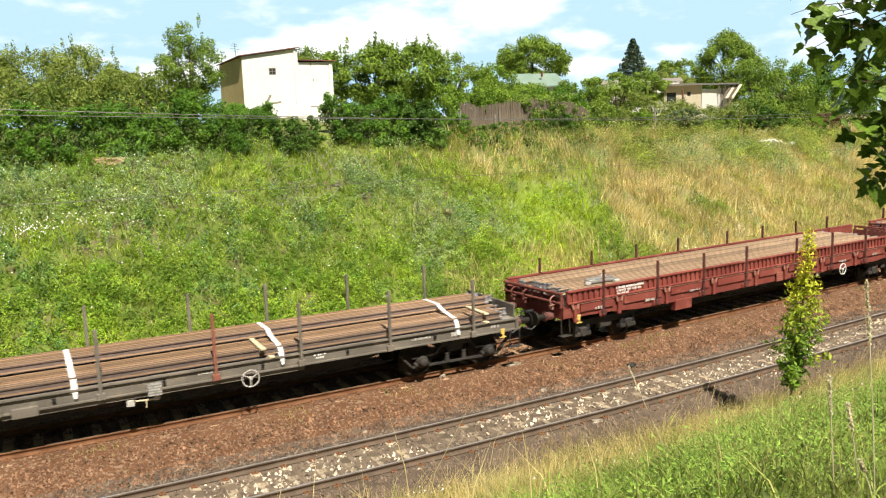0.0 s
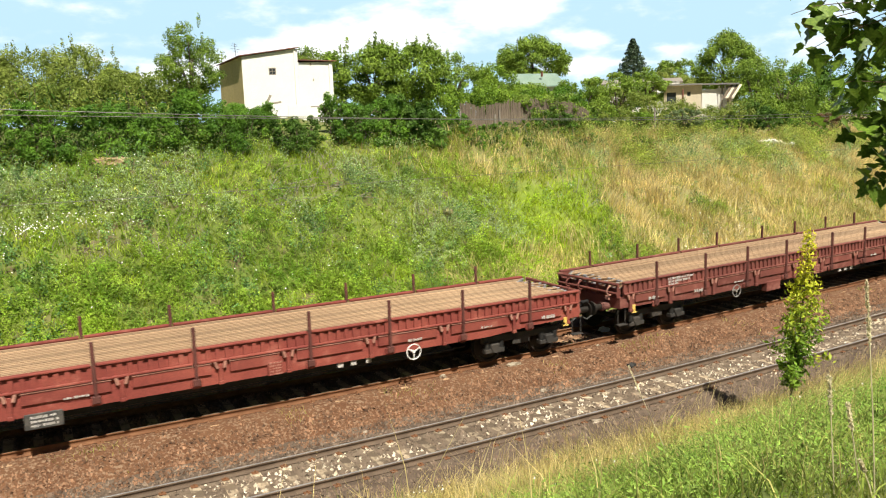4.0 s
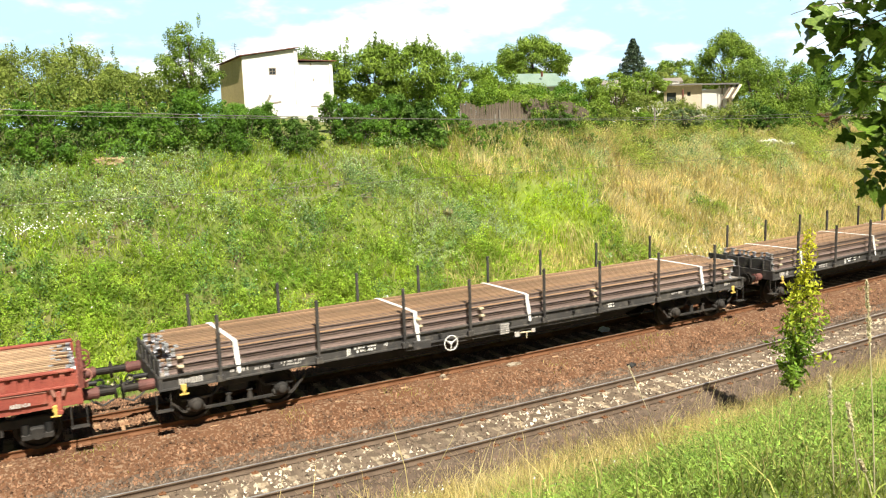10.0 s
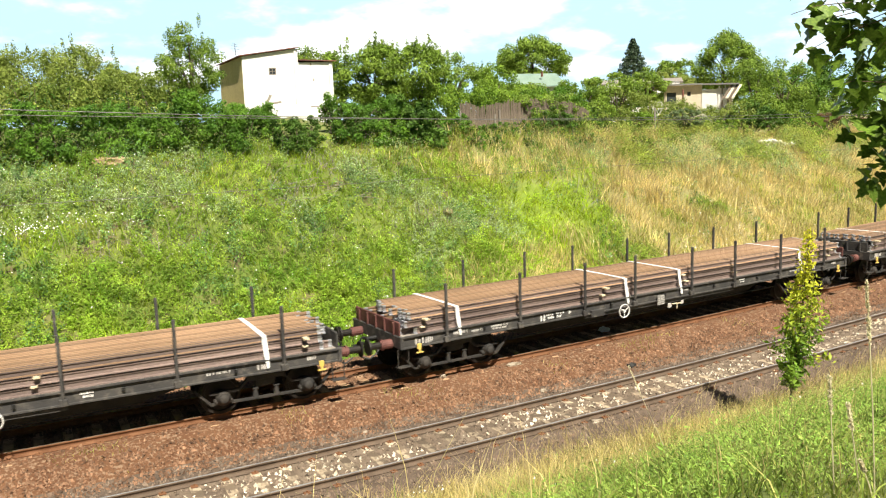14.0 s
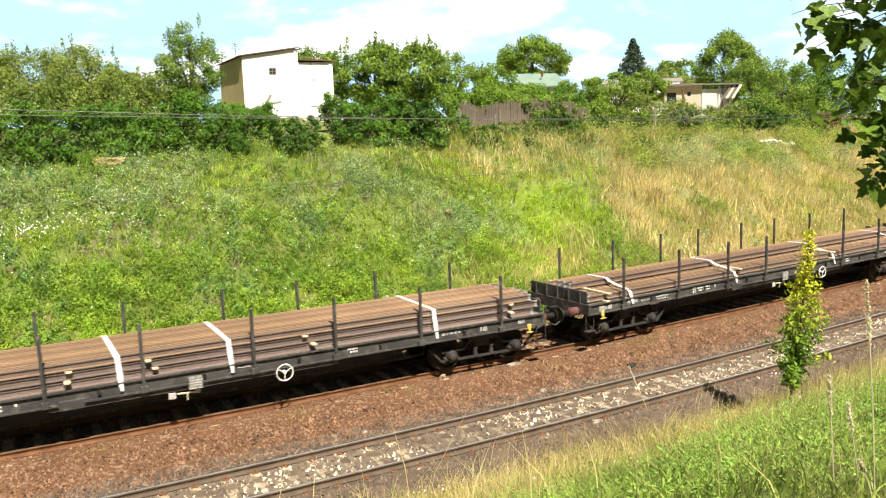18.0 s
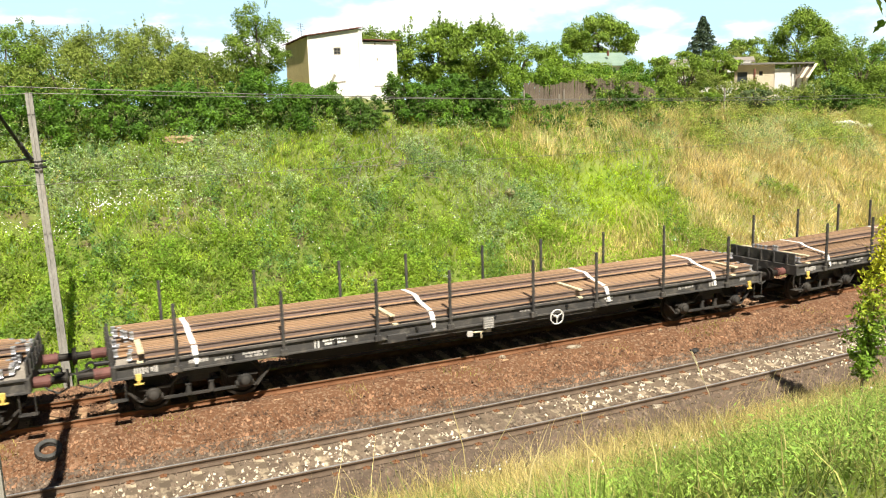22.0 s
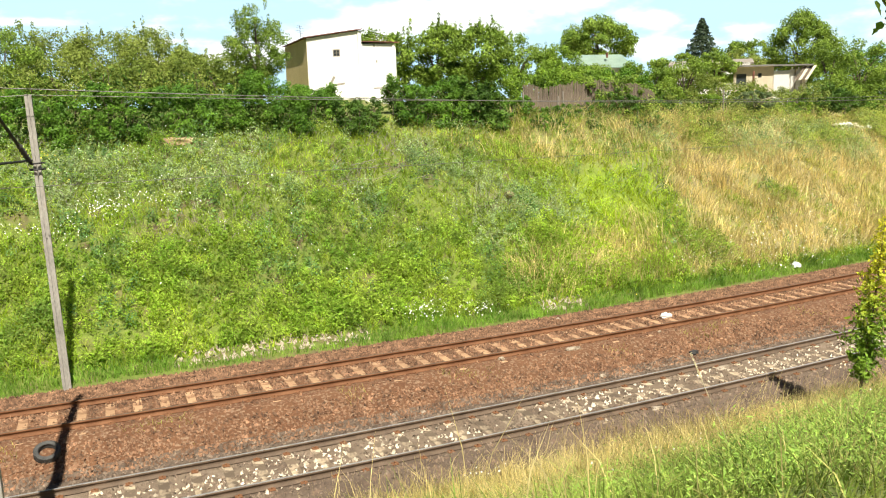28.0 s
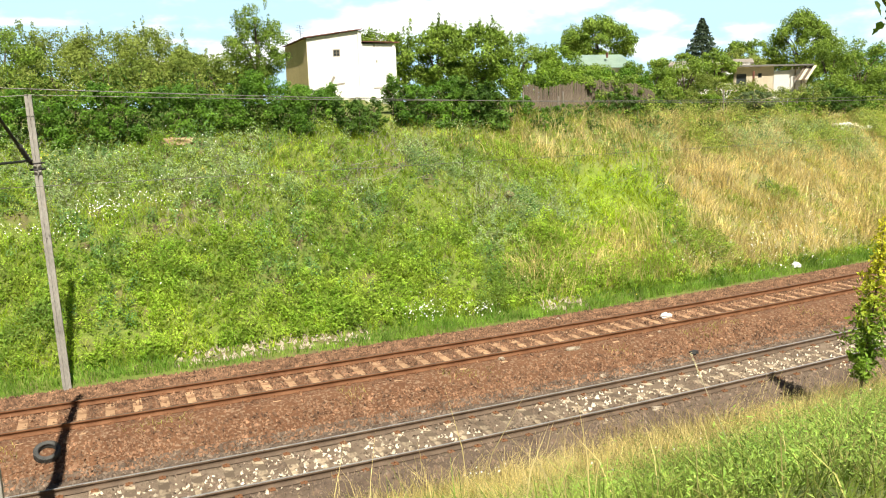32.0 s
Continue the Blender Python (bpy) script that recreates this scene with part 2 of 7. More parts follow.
def put(name, me, mat, parent=None, label="", smooth=False):
    if not me.materials:
        me.materials.append(M[mat] if isinstance(mat, str) else mat)
    if smooth:
        me.polygons.foreach_set("use_smooth", [True] * len(me.polygons))
    ob = new(name, me)
    if parent:
        ob.parent = parent
    if label:
        ob["label"] = label
    return ob


def thing(name, label, category, at=None, group="", kind=""):
    """An empty at a thing's base, to carry its parts."""
    ob = new(name)
    ob.empty_display_size = 0.2
    if at is not None:
        ob.matrix_basis = at if isinstance(at, Matrix) else Matrix.Translation(at)
    return tagged(ob, label, category, group, kind)


def bulk(name, verts, faces, mat, parent=None, smooth=False, **attributes):
    """A mesh from numpy arrays: verts (n, 3), faces: a list of (m, k) index arrays. attributes: a float for every vertex."""
    me = bpy.data.meshes.new(name)
    me.vertices.add(len(verts))
    me.vertices.foreach_set("co", np.ascontiguousarray(verts, np.float32).ravel())
    loops = np.concatenate([f.ravel() for f in faces]).astype(np.int32)
    sizes = np.concatenate([np.full(len(f), f.shape[1], np.int32) for f in faces])
    me.loops.add(len(loops))
    me.loops.foreach_set("vertex_index", loops)
    me.polygons.add(len(sizes))
    me.polygons.foreach_set("loop_start", np.concatenate([[0], np.cumsum(sizes)[:-1]]).astype(np.int32))
    if smooth:
        me.polygons.foreach_set("use_smooth", np.ones(len(sizes), bool))
    for key, value in attributes.items():
        me.attributes.new(key, "FLOAT", "POINT").data.foreach_set("value", np.ascontiguousarray(value, np.float32))
    me.update(calc_edges=True)
    return put(name, me, mat, parent)


def box(bm, c, d, bevel=0.0, turn=None):
    """A box of size d centred at c, its edges rounded by bevel."""
    m = Matrix.Translation(c) @ (turn.to_4x4() if turn else Matrix()) @ Matrix.Diagonal((*d, 1))
    g = bmesh.ops.create_cube(bm, size=1.0, matrix=m)
    if bevel:
        bmesh.ops.bevel(bm, geom=list({e for v in g["verts"] for e in v.link_edges}), offset=bevel, segments=1, affect="EDGES")
    return bm


def rod(bm, a, b, r, r2=None, seg=10):
    """A round bar from a to b."""
    a, b = Vector(a), Vector(b)
    m = Matrix.Translation((a + b) / 2) @ (b - a).to_track_quat("Z", "Y").to_matrix().to_4x4()
    bmesh.ops.create_cone(bm, cap_ends=True, segments=seg, radius1=r, radius2=r if r2 is None else r2, depth=(b - a).length, matrix=m)
    return bm


def extrude(bm, profile, x0, x1):
    """A bar along x with the given (y, z) outline."""
    a = [bm.verts.new((x0, y, z)) for y, z in profile]
    b = [bm.verts.new((x1, y, z)) for y, z in profile]
    k = len(profile)
    bm.faces.new(a[::-1])
    bm.faces.new(b)
    for i in range(k):
        bm.faces.new((a[i], a[(i + 1) % k], b[(i + 1) % k], b[i]))
    bmesh.ops.recalc_face_normals(bm, faces=bm.faces)
    return bm


def ring(bm, centre, radius, thick, axis="Y", seg=28, sub=8):
    """A hoop."""
    rows = []
    for i in range(seg):
        a = 2 * math.pi * i / seg
        row = []
        for j in range(sub):
            b = 2 * math.pi * j / sub
            u, w = radius + thick * math.cos(b), thick * math.sin(b)
            p = (u * math.cos(a), w, u * math.sin(a)) if axis == "Y" else (u * math.cos(a), u * math.sin(a), w)
            row.append(bm.verts.new(Vector(centre) + Vector(p)))
        rows.append(row)
    for i in range(seg):
        for j in range(sub):
            bm.faces.new((rows[i][j], rows[(i + 1) % seg][j], rows[(i + 1) % seg][(j + 1) % sub], rows[i][(j + 1) % sub]))
    bmesh.ops.recalc_face_normals(bm, faces=bm.faces)
    return bm


# ---- the railway's line: a gentle bend between two straights ----
BEND, S0, S1 = 250.0, -12.0, 64.0


def line(s, n=0.0):
    """World x, y of the place s metres along the far track and n metres beyond its middle; works on arrays."""
    s = np.asarray(s, float)
    c = np.clip(s, S0, S1)
    th, rest = c / BEND, s - c
    x = BEND * np.sin(th) + rest * np.cos(th) - n * np.sin(th)
    y = BEND * (1 - np.cos(th)) + rest * np.sin(th) + n * np.cos(th)
    return x, y


def at_line(s, n=0.0, z=0.0, turn=0.0):
    x, y = line(s, n)
    return Matrix.Translation((float(x), float(y), z)) @ Matrix.Rotation(float(np.clip(s, S0, S1)) / BEND + turn, 4, "Z")


def from_world(x, y):
    """The s and n of a place, inside the bend."""
    th = np.arctan2(x, BEND - y)
    return BEND * th, BEND - np.hypot(x, BEND - y)


def rough(s, n, k=1.0):
    """Smooth unevenness between -1 and 1."""
    return (np.sin(0.61 * k * s + 1.3 * np.sin(0.37 * k * n)) + np.sin(0.83 * k * n + 1.7 * np.sin(0.29 * k * s + 1)) + np.sin(1.31 * k * (s * 0.7 + n) + 2)) / 3


def speckle(s, n, size, seed=0):
    """Smooth random cover between 0 and 1, in blotches about size metres across."""
    a, b = np.asarray(s, float) / size + 31.7 * seed, np.asarray(n, float) / size - 17.3 * seed
    i, j = np.floor(a), np.floor(b)
    u, w = a - i, b - j
    u, w = u * u * (3 - 2 * u), w * w * (3 - 2 * w)

    def corner(p, q):
        h = np.sin(p * 127.1 + q * 311.7 + seed * 74.7) * 43758.5453
        return h - np.floor(h)
    return (corner(i, j) * (1 - u) + corner(i + 1, j) * u) * (1 - w) + (corner(i, j + 1) * (1 - u) + corner(i + 1, j + 1) * u) * w


def height(s, n):
    """The ground's height."""
    s, n = np.asarray(s, float), np.asarray(n, float)
    crest = 6.3 - 0.9 * np.clip((s - 22) / 22, 0, 1)
    k = [-400, -60, -24, -18.0, -15.5, -11.3, -7.2, -6.3, -5.75, -5.45, -4.9, -3.5, -3.3, -2.85, -2.5, -2.1, -1.35, -0.9, -0.7, 0.7, 0.9, 1.35, 2.2, 3.1, 3.6, 13.6, 20, 60, 140, 1500]
    z = [3.0, 4.6, 4.75, 4.7, 3.75, 1.42, -0.3, -0.62, -0.55, -0.468, -0.488, -0.488, -0.475, -0.53, -0.60, -0.54, -0.17, -0.145, -0.172, -0.172, -0.145, -0.16, -0.3, -0.42, -0.3, 0, 0, 0, 0, 0]
    base = np.interp(n, k, z)
    top = np.interp(n, [3.6, 6, 9, 12.4, 14.2, 20, 60, 140, 1500], [-0.3 / 6.3, 0.17, 0.485, 0.855, 1.0, 1.11, 1.17, 1.25, 1.3]) * crest
    out = np.where(n > 3.6, top, base)
    bumpy = np.clip((n - 4) / 3, 0, 1) * np.clip((40 - n) / 20, 0, 1) + np.clip((-7.5 - n) / 3, 0, 1) * np.clip((n + 30) / 8, 0, 1)
    return out + bumpy * (0.2 * rough(s, n) + 0.11 * rough(s, n, 2.7) + 0.075 * rough(s * 1.1, n, 7.3) + 0.30 * (speckle(s, n, 1.3, 3) - 0.5) * (n > 0))


def dryness(s, n):
    """How much of the growth is dry straw, 0 to 1."""
    far = np.clip((s - 21.3 - 0.75 * (n - 6) + 1.1 * rough(s, n, 0.9)) / 2.4, 0, 1) * (0.78 + 0.3 * rough(s, n, 1.9)) * np.clip((n - 3.7) / 0.6, 0.0, 1)
    crown = np.clip((n - 9.5) / 3, 0, 1) * np.clip((s - 12) / 8, 0, 1) * 0.5
    near = np.clip((n + 11.3 - 0.10 * (s - 6) + 1.1 * rough(s, n, 2)) / 2.6, 0, 1) * 0.85 + 0.25 * (rough(s, n, 2.6) > 0.1)
    return np.where(n > 0, np.clip(far * 0.85 + crown + 0.18 * rough(s, n, 1.7) * (n > 5), 0, 0.95), near)


def lushness(s, n):
    """How much of the growth is bright fresh grass, 0 to 1."""
    patch = np.clip(1.35 - np.hypot((s - 20.4 - 0.7 * (n - 8)) / 3.8, (n - 8.4) / 3.6), 0, 1) * (1 - 0.5 * dryness(s, n))
    low = np.clip((8.0 - n) / 3.5, 0, 1) * np.clip((24 - s) / 10, 0.2, 1) * 0.4 * np.clip((n - 3.4) / 1.2, 0.15, 1)
    near = np.clip((-8 - n) / 2, 0, 1) * 0.12
    return np.where(n > 0, np.clip(patch + low * (0.75 + 0.4 * rough(s, n, 1.3)), 0, 1), near)


# ---- ground ----
def ground():
    sg = np.concatenate([[-400, -200, -100, -60, -30], np.arange(-16, 66, 0.4), [70, 80, 100, 150, 250, 450, 900, 1600]])
    ng = np.concatenate([[-400, -150, -60, -40, -30, -24], np.arange(-20, -7.2, 0.5), [-7.0, -6.7, -6.3, -5.75, -5.45, -4.9, -3.5, -3.3, -2.85, -2.5, -2.1, -1.35, -0.9, -0.7, 0.7, 0.9, 1.35, 2.2, 3.1, 3.6],
                         np.arange(4.0, 22, 0.4), [24, 28, 34, 45, 60, 90, 140, 300, 700, 1500]])
    S, N = np.meshgrid(sg, ng, indexing="ij")
    x, y = line(S, N)
    a, b = len(sg), len(ng)
    v = np.stack([x, y, height(S, N)], -1).reshape(-1, 3)
    i = np.arange(a * b).reshape(a, b)
    f = np.stack([i[:-1, :-1], i[1:, :-1], i[1:, 1:], i[:-1, 1:]], -1).reshape(-1, 4)
    ob = bulk("ground", v, [f], "soil", smooth=True, dry=dryness(S, N).ravel(), lush=lushness(S, N).ravel())
    me = ob.data
    for m in ("ballast_bed", "pale_bed", "dark_bed"):
        me.materials.append(M[m])
    mid = np.broadcast_to((ng[1:] + ng[:-1]) / 2, (a - 1, b - 1)).ravel()
    slot = np.select([(mid > -2.3) & (mid < 3.1), (mid > -3.3) & (mid <= -2.3), (mid > -5.0) & (mid <= -3.3), (mid > -6.3) & (mid <= -5.0)], [1, 3, 2, 3], 0)
    me.polygons.foreach_set("material_index", slot.astype(np.int32))
    tagged(ob, "grassy railway cutting with brown ballast bed and garden plateau", "ground", kind="structure")


ground()


# ---- tracks ----
RAIL_OUTLINE = [(-0.0625, 0), (0.0625, 0), (0.0625, 0.012), (0.012, 0.03), (0.009, 0.105), (0.034, 0.118), (0.034, 0.145), (0.026, 0.152),
                (-0.026, 0.152), (-0.034, 0.145), (-0.034, 0.118), (-0.009, 0.105), (-0.012, 0.03), (-0.0625, 0.012)]


def swept(name, outline, n0, z0, s_values, mat, parent, head=None):
    """A bar with the given outline that follows the railway."""
    k, c = len(outline), len(s_values)
    S = np.repeat(np.asarray(s_values, float), k)
    Y = np.tile([p[0] for p in outline], c)
    Z = np.tile([p[1] for p in outline], c)
    x, y = line(S, n0 + Y)
    i = np.arange(c * k).reshape(c, k)
    j = np.roll(i, -1, 1)
    f = np.stack([i[:-1], i[1:], j[1:], j[:-1]], -1)
    ob = bulk(name, np.stack([x, y, z0 + Z], -1), [f.reshape(-1, 4), i[:1, ::-1], i[-1:]], mat, parent)
    if head:
        ob.data.materials.append(M[head])
        index = np.zeros(len(ob.data.polygons), np.int32)
        index[:(c - 1) * k].reshape(c - 1, k)[:, 7] = 1
        ob.data.polygons.foreach_set("material_index", index)
    return ob


def sleeper_mesh(mat):
    bm = bmesh.new()
    box(bm, (0, 0, 0), (0.26, 2.4, 0.2), 0.035)
    me = bpy.data.meshes.new("sleeper")
    bm.to_mesh(me)
    bm.free()
    me.materials.append(M[mat])
    return me


def clip_mesh():
    bm = bmesh.new()
    box(bm, (0, 0, 0.012), (0.14, 0.30, 0.024), 0.006)
    rod(bm, (0, 0.1, 0.02), (0, 0.1, 0.06), 0.016, seg=6)
    rod(bm, (0, -0.1, 0.02), (0, -0.1, 0.06), 0.016, seg=6)
    me = bpy.data.meshes.new("rail_fastening")
    bm.to_mesh(me)
    bm.free()
    me.materials.append(M["rail_rust"])
    return me


def track(name, n, z, rail_mat, sleeper_mat, label, first, head):
    t = thing(name, label, "railway track", kind="structure")
    far = np.concatenate([[-300, -150], np.arange(-30, 66, 2.0), [120, 260, 420]])
    for side in (-1, 1):
        swept("rail", RAIL_OUTLINE, n + side * 0.7525, z - 0.152, far, rail_mat, t, head)
    me, clip = sleeper_mesh(sleeper_mat), clip_mesh()
    rng = random.Random(7)
    for i in range(112):
        s = first + 0.605 * i
        o = put("sleeper", me, sleeper_mat, t)
        o.matrix_basis = at_line(s, n + rng.uniform(-0.02, 0.02), z - 0.152 - 0.105 + rng.uniform(-0.008, 0.004), rng.uniform(-0.012, 0.012))
        if s < 34:
            for side in (-1, 1):
                c = put("rail_fastening", clip, "rail_rust", t)
                c.matrix_basis = at_line(s, n + side * 0.7525, z - 0.156)
    return t


track("track_far", 0.0, 0.0, "rail_rust", "sleeper_rust", "rust-brown far railway track on rusty ballast", -5.1, "rail_tan")
track("track_near", -4.21, -0.32, "rail_tan", "sleeper_pale", "worn near railway track with pale concrete sleepers", -4.85, "rail_head")


# ---- loose stones ----
def stones(name, count, s_range, n_range, size, mat, label, seed, keep=None):
    rng = np.random.default_rng(seed)
    s, n = rng.uniform(*s_range, count), rng.uniform(*n_range, count)
    if keep is not None:
        ok = keep(s, n, rng)
        s, n = s[ok], n[ok]
    count = len(s)
    shape = np.array([(1, 0, -0.35), (-1, 0, -0.35), (0, 1, -0.35), (0, -1, -0.35), (0, 0, 1)], float)
    tris = np.array([(0, 2, 4), (2, 1, 4), (1, 3, 4), (3, 0, 4)])
    r = rng.uniform(*size, (count, 1, 1)) * rng.uniform(0.6, 1.25, (count, 5, 1))
    p = shape[None] * r + rng.normal(0, 0.012, (count, 5, 3))
    a, t = rng.uniform(0, 6.28, count), rng.uniform(-0.5, 0.5, count)
    ca, sa, ct, st = np.cos(a)[:, None], np.sin(a)[:, None], np.cos(t)[:, None], np.sin(t)[:, None]
    px, pz = p[..., 0] * ct - p[..., 2] * st, p[..., 0] * st + p[..., 2] * ct
    q = np.stack([px * ca - p[..., 1] * sa, px * sa + p[..., 1] * ca, pz * 1.1], -1)
    x, y = line(s, n)
    q += np.stack([x, y, height(s, n) + 0.014], -1)[:, None]
    f = (tris[None] + 5 * np.arange(count)[:, None, None]).reshape(-1, 3)
    return tagged(bulk(name, q.reshape(-1, 3), [f], mat), label, "gravel", kind="stuff")


def off_rails(s, n, rng):
    return (np.abs(np.abs(n) - 0.7525) > 0.09) & (np.abs(np.abs(n + 4.21) - 0.7525) > 0.09)


def on_sleeper(s, first):
    return np.abs((s - first + 0.3025) % 0.605 - 0.3025) < 0.13


def far_bed(s, n, rng):
    clear = on_sleeper(s, -5.1) & (np.abs(n) < 0.36 + 0.14 * rough(s, n, 3)) & (rng.uniform(0, 1, len(s)) < 0.93)
    dirt = (np.abs(n + 1.15 - 0.12 * rough(s, 0 * n, 1.2)) < 0.38) & (rng.uniform(0, 1, len(s)) < 0.88)
    return off_rails(s, n, rng) & ~clear & ~dirt


def near_bed(s, n, rng):
    clear = on_sleeper(s, -4.85) & (np.abs(n + 4.21) < 0.42 + 0.3 * rough(s, n, 2)) & (rng.uniform(0, 1, len(s)) < 0.85)
    return off_rails(s, n, rng) & ~clear


stones("ballast_gravel", 72000, (-5, 48), (-2.6, 3.1), (0.02, 0.047), "stone", "rust-brown crushed ballast stones", 1, far_bed)
stones("pale_gravel", 9500, (-5, 46), (-5.4, -3.0), (0.02, 0.055), "pale_stone", "pale limestone gravel between the near rails", 2,
       lambda s, n, rng: near_bed(s, n, rng) & (rng.uniform(0, 1, len(s)) < np.clip(0.6 - 1.1 * (np.abs(n + 4.21) - 0.1) + 0.7 * rough(s, n, 1.4), 0.02, 1)))
stones("cinder_gravel", 22000, (-5, 46), (-6.1, -2.2), (0.018, 0.04), "grey_stone", "grey-brown dirty gravel beside the near track", 3, near_bed)
stones("foot_rubble", 650, (1.5, 17), (3.45, 4.0), (0.03, 0.11), "rubble", "pale rubble along the foot of the bank", 4,
       lambda s, n, rng: rough(s, n * 0, 0.9) > 0.2)


# ---- grass and weeds ----
def blades(name, count, s_range, n_range, tall, wide, mat, label, seed, lean=0.35, keep=None, plain=False, category="grass", sway=0.0):
    """Bent grass blades on the ground, thick at the foot and pointed."""
    rng = np.random.default_rng(seed)
    s, n = rng.uniform(*s_range, count), rng.uniform(*n_range, count)
    if keep is not None:
        ok = keep(s, n, rng)
        s, n = s[ok], n[ok]
    count = len(s)
    h = rng.uniform(*tall, count) * (1 + 0.35 * rough(s, n, 2.3))
    w = rng.uniform(*wide, count)
    a = rng.uniform(0, 6.28, count)
    l = (rng.normal(0, lean, (2, count)) + sway * np.stack([np.sin(0.9 * s + 2.1 * np.sin(0.7 * n)), -0.4 + 0.6 * np.sin(1.3 * n + 1.7 * np.sin(0.5 * s))])) * h
    x, y = line(s, n)
    z = height(s, n) - 0.03
    c, d = np.cos(a) * w / 2, np.sin(a) * w / 2
    mx, my, tx, ty = x + l[0] * 0.35, y + l[1] * 0.35, x + l[0], y + l[1]
    v = np.stack([np.stack([x - c, y - d, z], -1), np.stack([x + c, y + d, z], -1), np.stack([mx + c * 0.8, my + d * 0.8, z + h * 0.6], -1),
                  np.stack([mx - c * 0.8, my - d * 0.8, z + h * 0.6], -1), np.stack([tx, ty, z + h], -1)], 1)
    o = 5 * np.arange(count)[:, None]
    extra = {} if plain else dict(dry=np.repeat(np.clip(dryness(s, n) + rng.normal(0, 0.16, count), 0, 1), 5),
                                  lush=np.repeat(np.clip(lushness(s, n) + rng.normal(0, 0.12, count), 0, 1), 5))
    extra["tone"] = np.repeat(np.clip(0.7 * speckle(s, n, 0.4, seed) + 0.3 * speckle(s, n, 1.1, seed + 1) + rng.normal(0, 0.1, count), 0, 1), 5)
    ob = bulk(name, v.reshape(-1, 3), [o + np.array([[0, 1, 2, 3]]), o + np.array([[3, 2, 4]])], mat, **extra)
    return tagged(ob, label, category, kind="stuff")


def leaves_cloud(centres, spread, size, rng, up=0.5, sunward=0.35, slim=0.42, outward=0.0):
    """Vertices and faces of small folded leaves scattered round the centres; spread per centre (m, 3). outward: how far leaves face away from their centre."""
    m = len(centres)
    ball = rng.normal(0, 1, (m, 3))
    ball *= 1.9 * (rng.uniform(0, 1, m) ** 0.4 / np.linalg.norm(ball, axis=1))[:, None]
    p = centres + ball * spread
    nrm = rng.normal(0, 1, (m, 3)) + [0, -sunward, up]
    if outward:
        nrm += ball * outward
    nrm /= np.linalg.norm(nrm, axis=1, keepdims=True)
    t = np.cross(nrm, rng.normal(0, 1, (m, 3)))
    t /= np.linalg.norm(t, axis=1, keepdims=True) + 1e-9
    b = np.cross(nrm, t)
    L = (size * rng.uniform(0.6, 1.35, m))[:, None]
    fold = nrm * L * 0.12
    v = np.stack([p - t * L, p - b * L * slim + fold, p + t * L, p + b * L * slim + fold], 1).reshape(-1, 3)
    o = 4 * np.arange(m)[:, None]
    return v, [o + np.array([[0, 1, 2]]), o + np.array([[0, 2, 3]])]


def weeds(name, count, per, s_range, n_range, tall, size, mat, label, seed, keep=None, slim=0.42):
    """Leafy weeds: leaves up a stem."""
    rng = np.random.default_rng(seed)
    s, n = rng.uniform(*s_range, count), rng.uniform(*n_range, count)
    if keep is not None:
        ok = keep(s, n, rng)
        s, n = s[ok], n[ok]
    count = len(s)
    h = rng.uniform(*tall, count) * (0.55 + 1.0 * speckle(s, n, 0.9, 5)) * (0.8 + 0.5 * speckle(s, n, 0.35, 6))
    x, y = line(s, n)
    base = np.stack([x, y, height(s, n)], -1)
    k = np.repeat(np.arange(count), per)
    c = base[k]
    c[:, 2] += rng.uniform(0.1, 1, len(k)) * h[k]
    v, f = leaves_cloud(c, np.stack([0.22 * h[k], 0.22 * h[k], 0.05 * h[k]], -1), size, rng, 1.4, 0.9, slim, 0.25)
    ob = bulk(name, v, f, mat, dry=np.repeat(np.clip(dryness(s, n)[k] * 0.4 + rng.normal(0, 0.15, len(k)), 0, 1), 4), lush=np.repeat(lushness(s, n)[k], 4), tone=np.repeat(rng.uniform(0, 1, count)[k], 4))
    return tagged(ob, label, "weeds", kind="stuff")


def patch(s, n, k, shift=0.0):
    """Uneven cover between 0 and 1, in patches about 3/k metres across."""
    return np.clip(0.5 + 0.9 * rough(s + shift, n - shift, k) + 0.5 * rough(s - shift, n, 2.3 * k), 0, 1)


def hay(s, n):
    """Where ripe hay stands."""
    low = np.clip(1.35 - np.hypot((s - 18.5) / 6.0, (n - 5.3) / 1.5), 0, 1) * 0.75
    crown = np.clip(1.35 - np.hypot((s - 23.5) / 7, (n - 11.9) / 1.4), 0, 1) * 0.5
    return np.maximum(np.maximum(dryness(s, n) - 0.2, low), crown) * (1 - 0.55 * np.clip((n - 9.8 - 0.5 * rough(s, 0 * n, 1.3)) / 1.2, 0, 1) * (s > 29))


def silver_cover(s, n):
    """Where mugwort stands: along the upper bank and in drifts."""
    upper = np.clip((n - 8.6 - 0.9 * rough(s, 0 * n, 1.1)) / 1.8, 0, 1) * np.clip((17 - s) / 3, 0, 1)
    crest = np.clip(1.3 - np.hypot((s - 39) / 14, (n - 11.7) / 2.3), 0, 1) * 1.2
    drift = np.clip(1.25 - np.hypot((s - 14.5 - 0.8 * (n - 7)) / 4.5, (n - 7.6) / 1.7), 0, 1)
    return np.maximum(np.maximum(upper * 0.8, crest), drift * 0.8) * np.clip(2.6 * speckle(s, n, 1.5, 11) - 0.75, 0, 1) * np.clip((13.0 - n) / 0.8, 0, 1)


def clumps_cover(s, n):
    """Where darker clumps of thistle and nettle stand out of the green."""
    return np.clip(4.5 * (0.65 * speckle(s, n, 1.2, 21) + 0.35 * speckle(s, n, 0.5, 22)) - 2.45, 0, 1) * np.clip((n - 3.9) / 0.8, 0, 1)


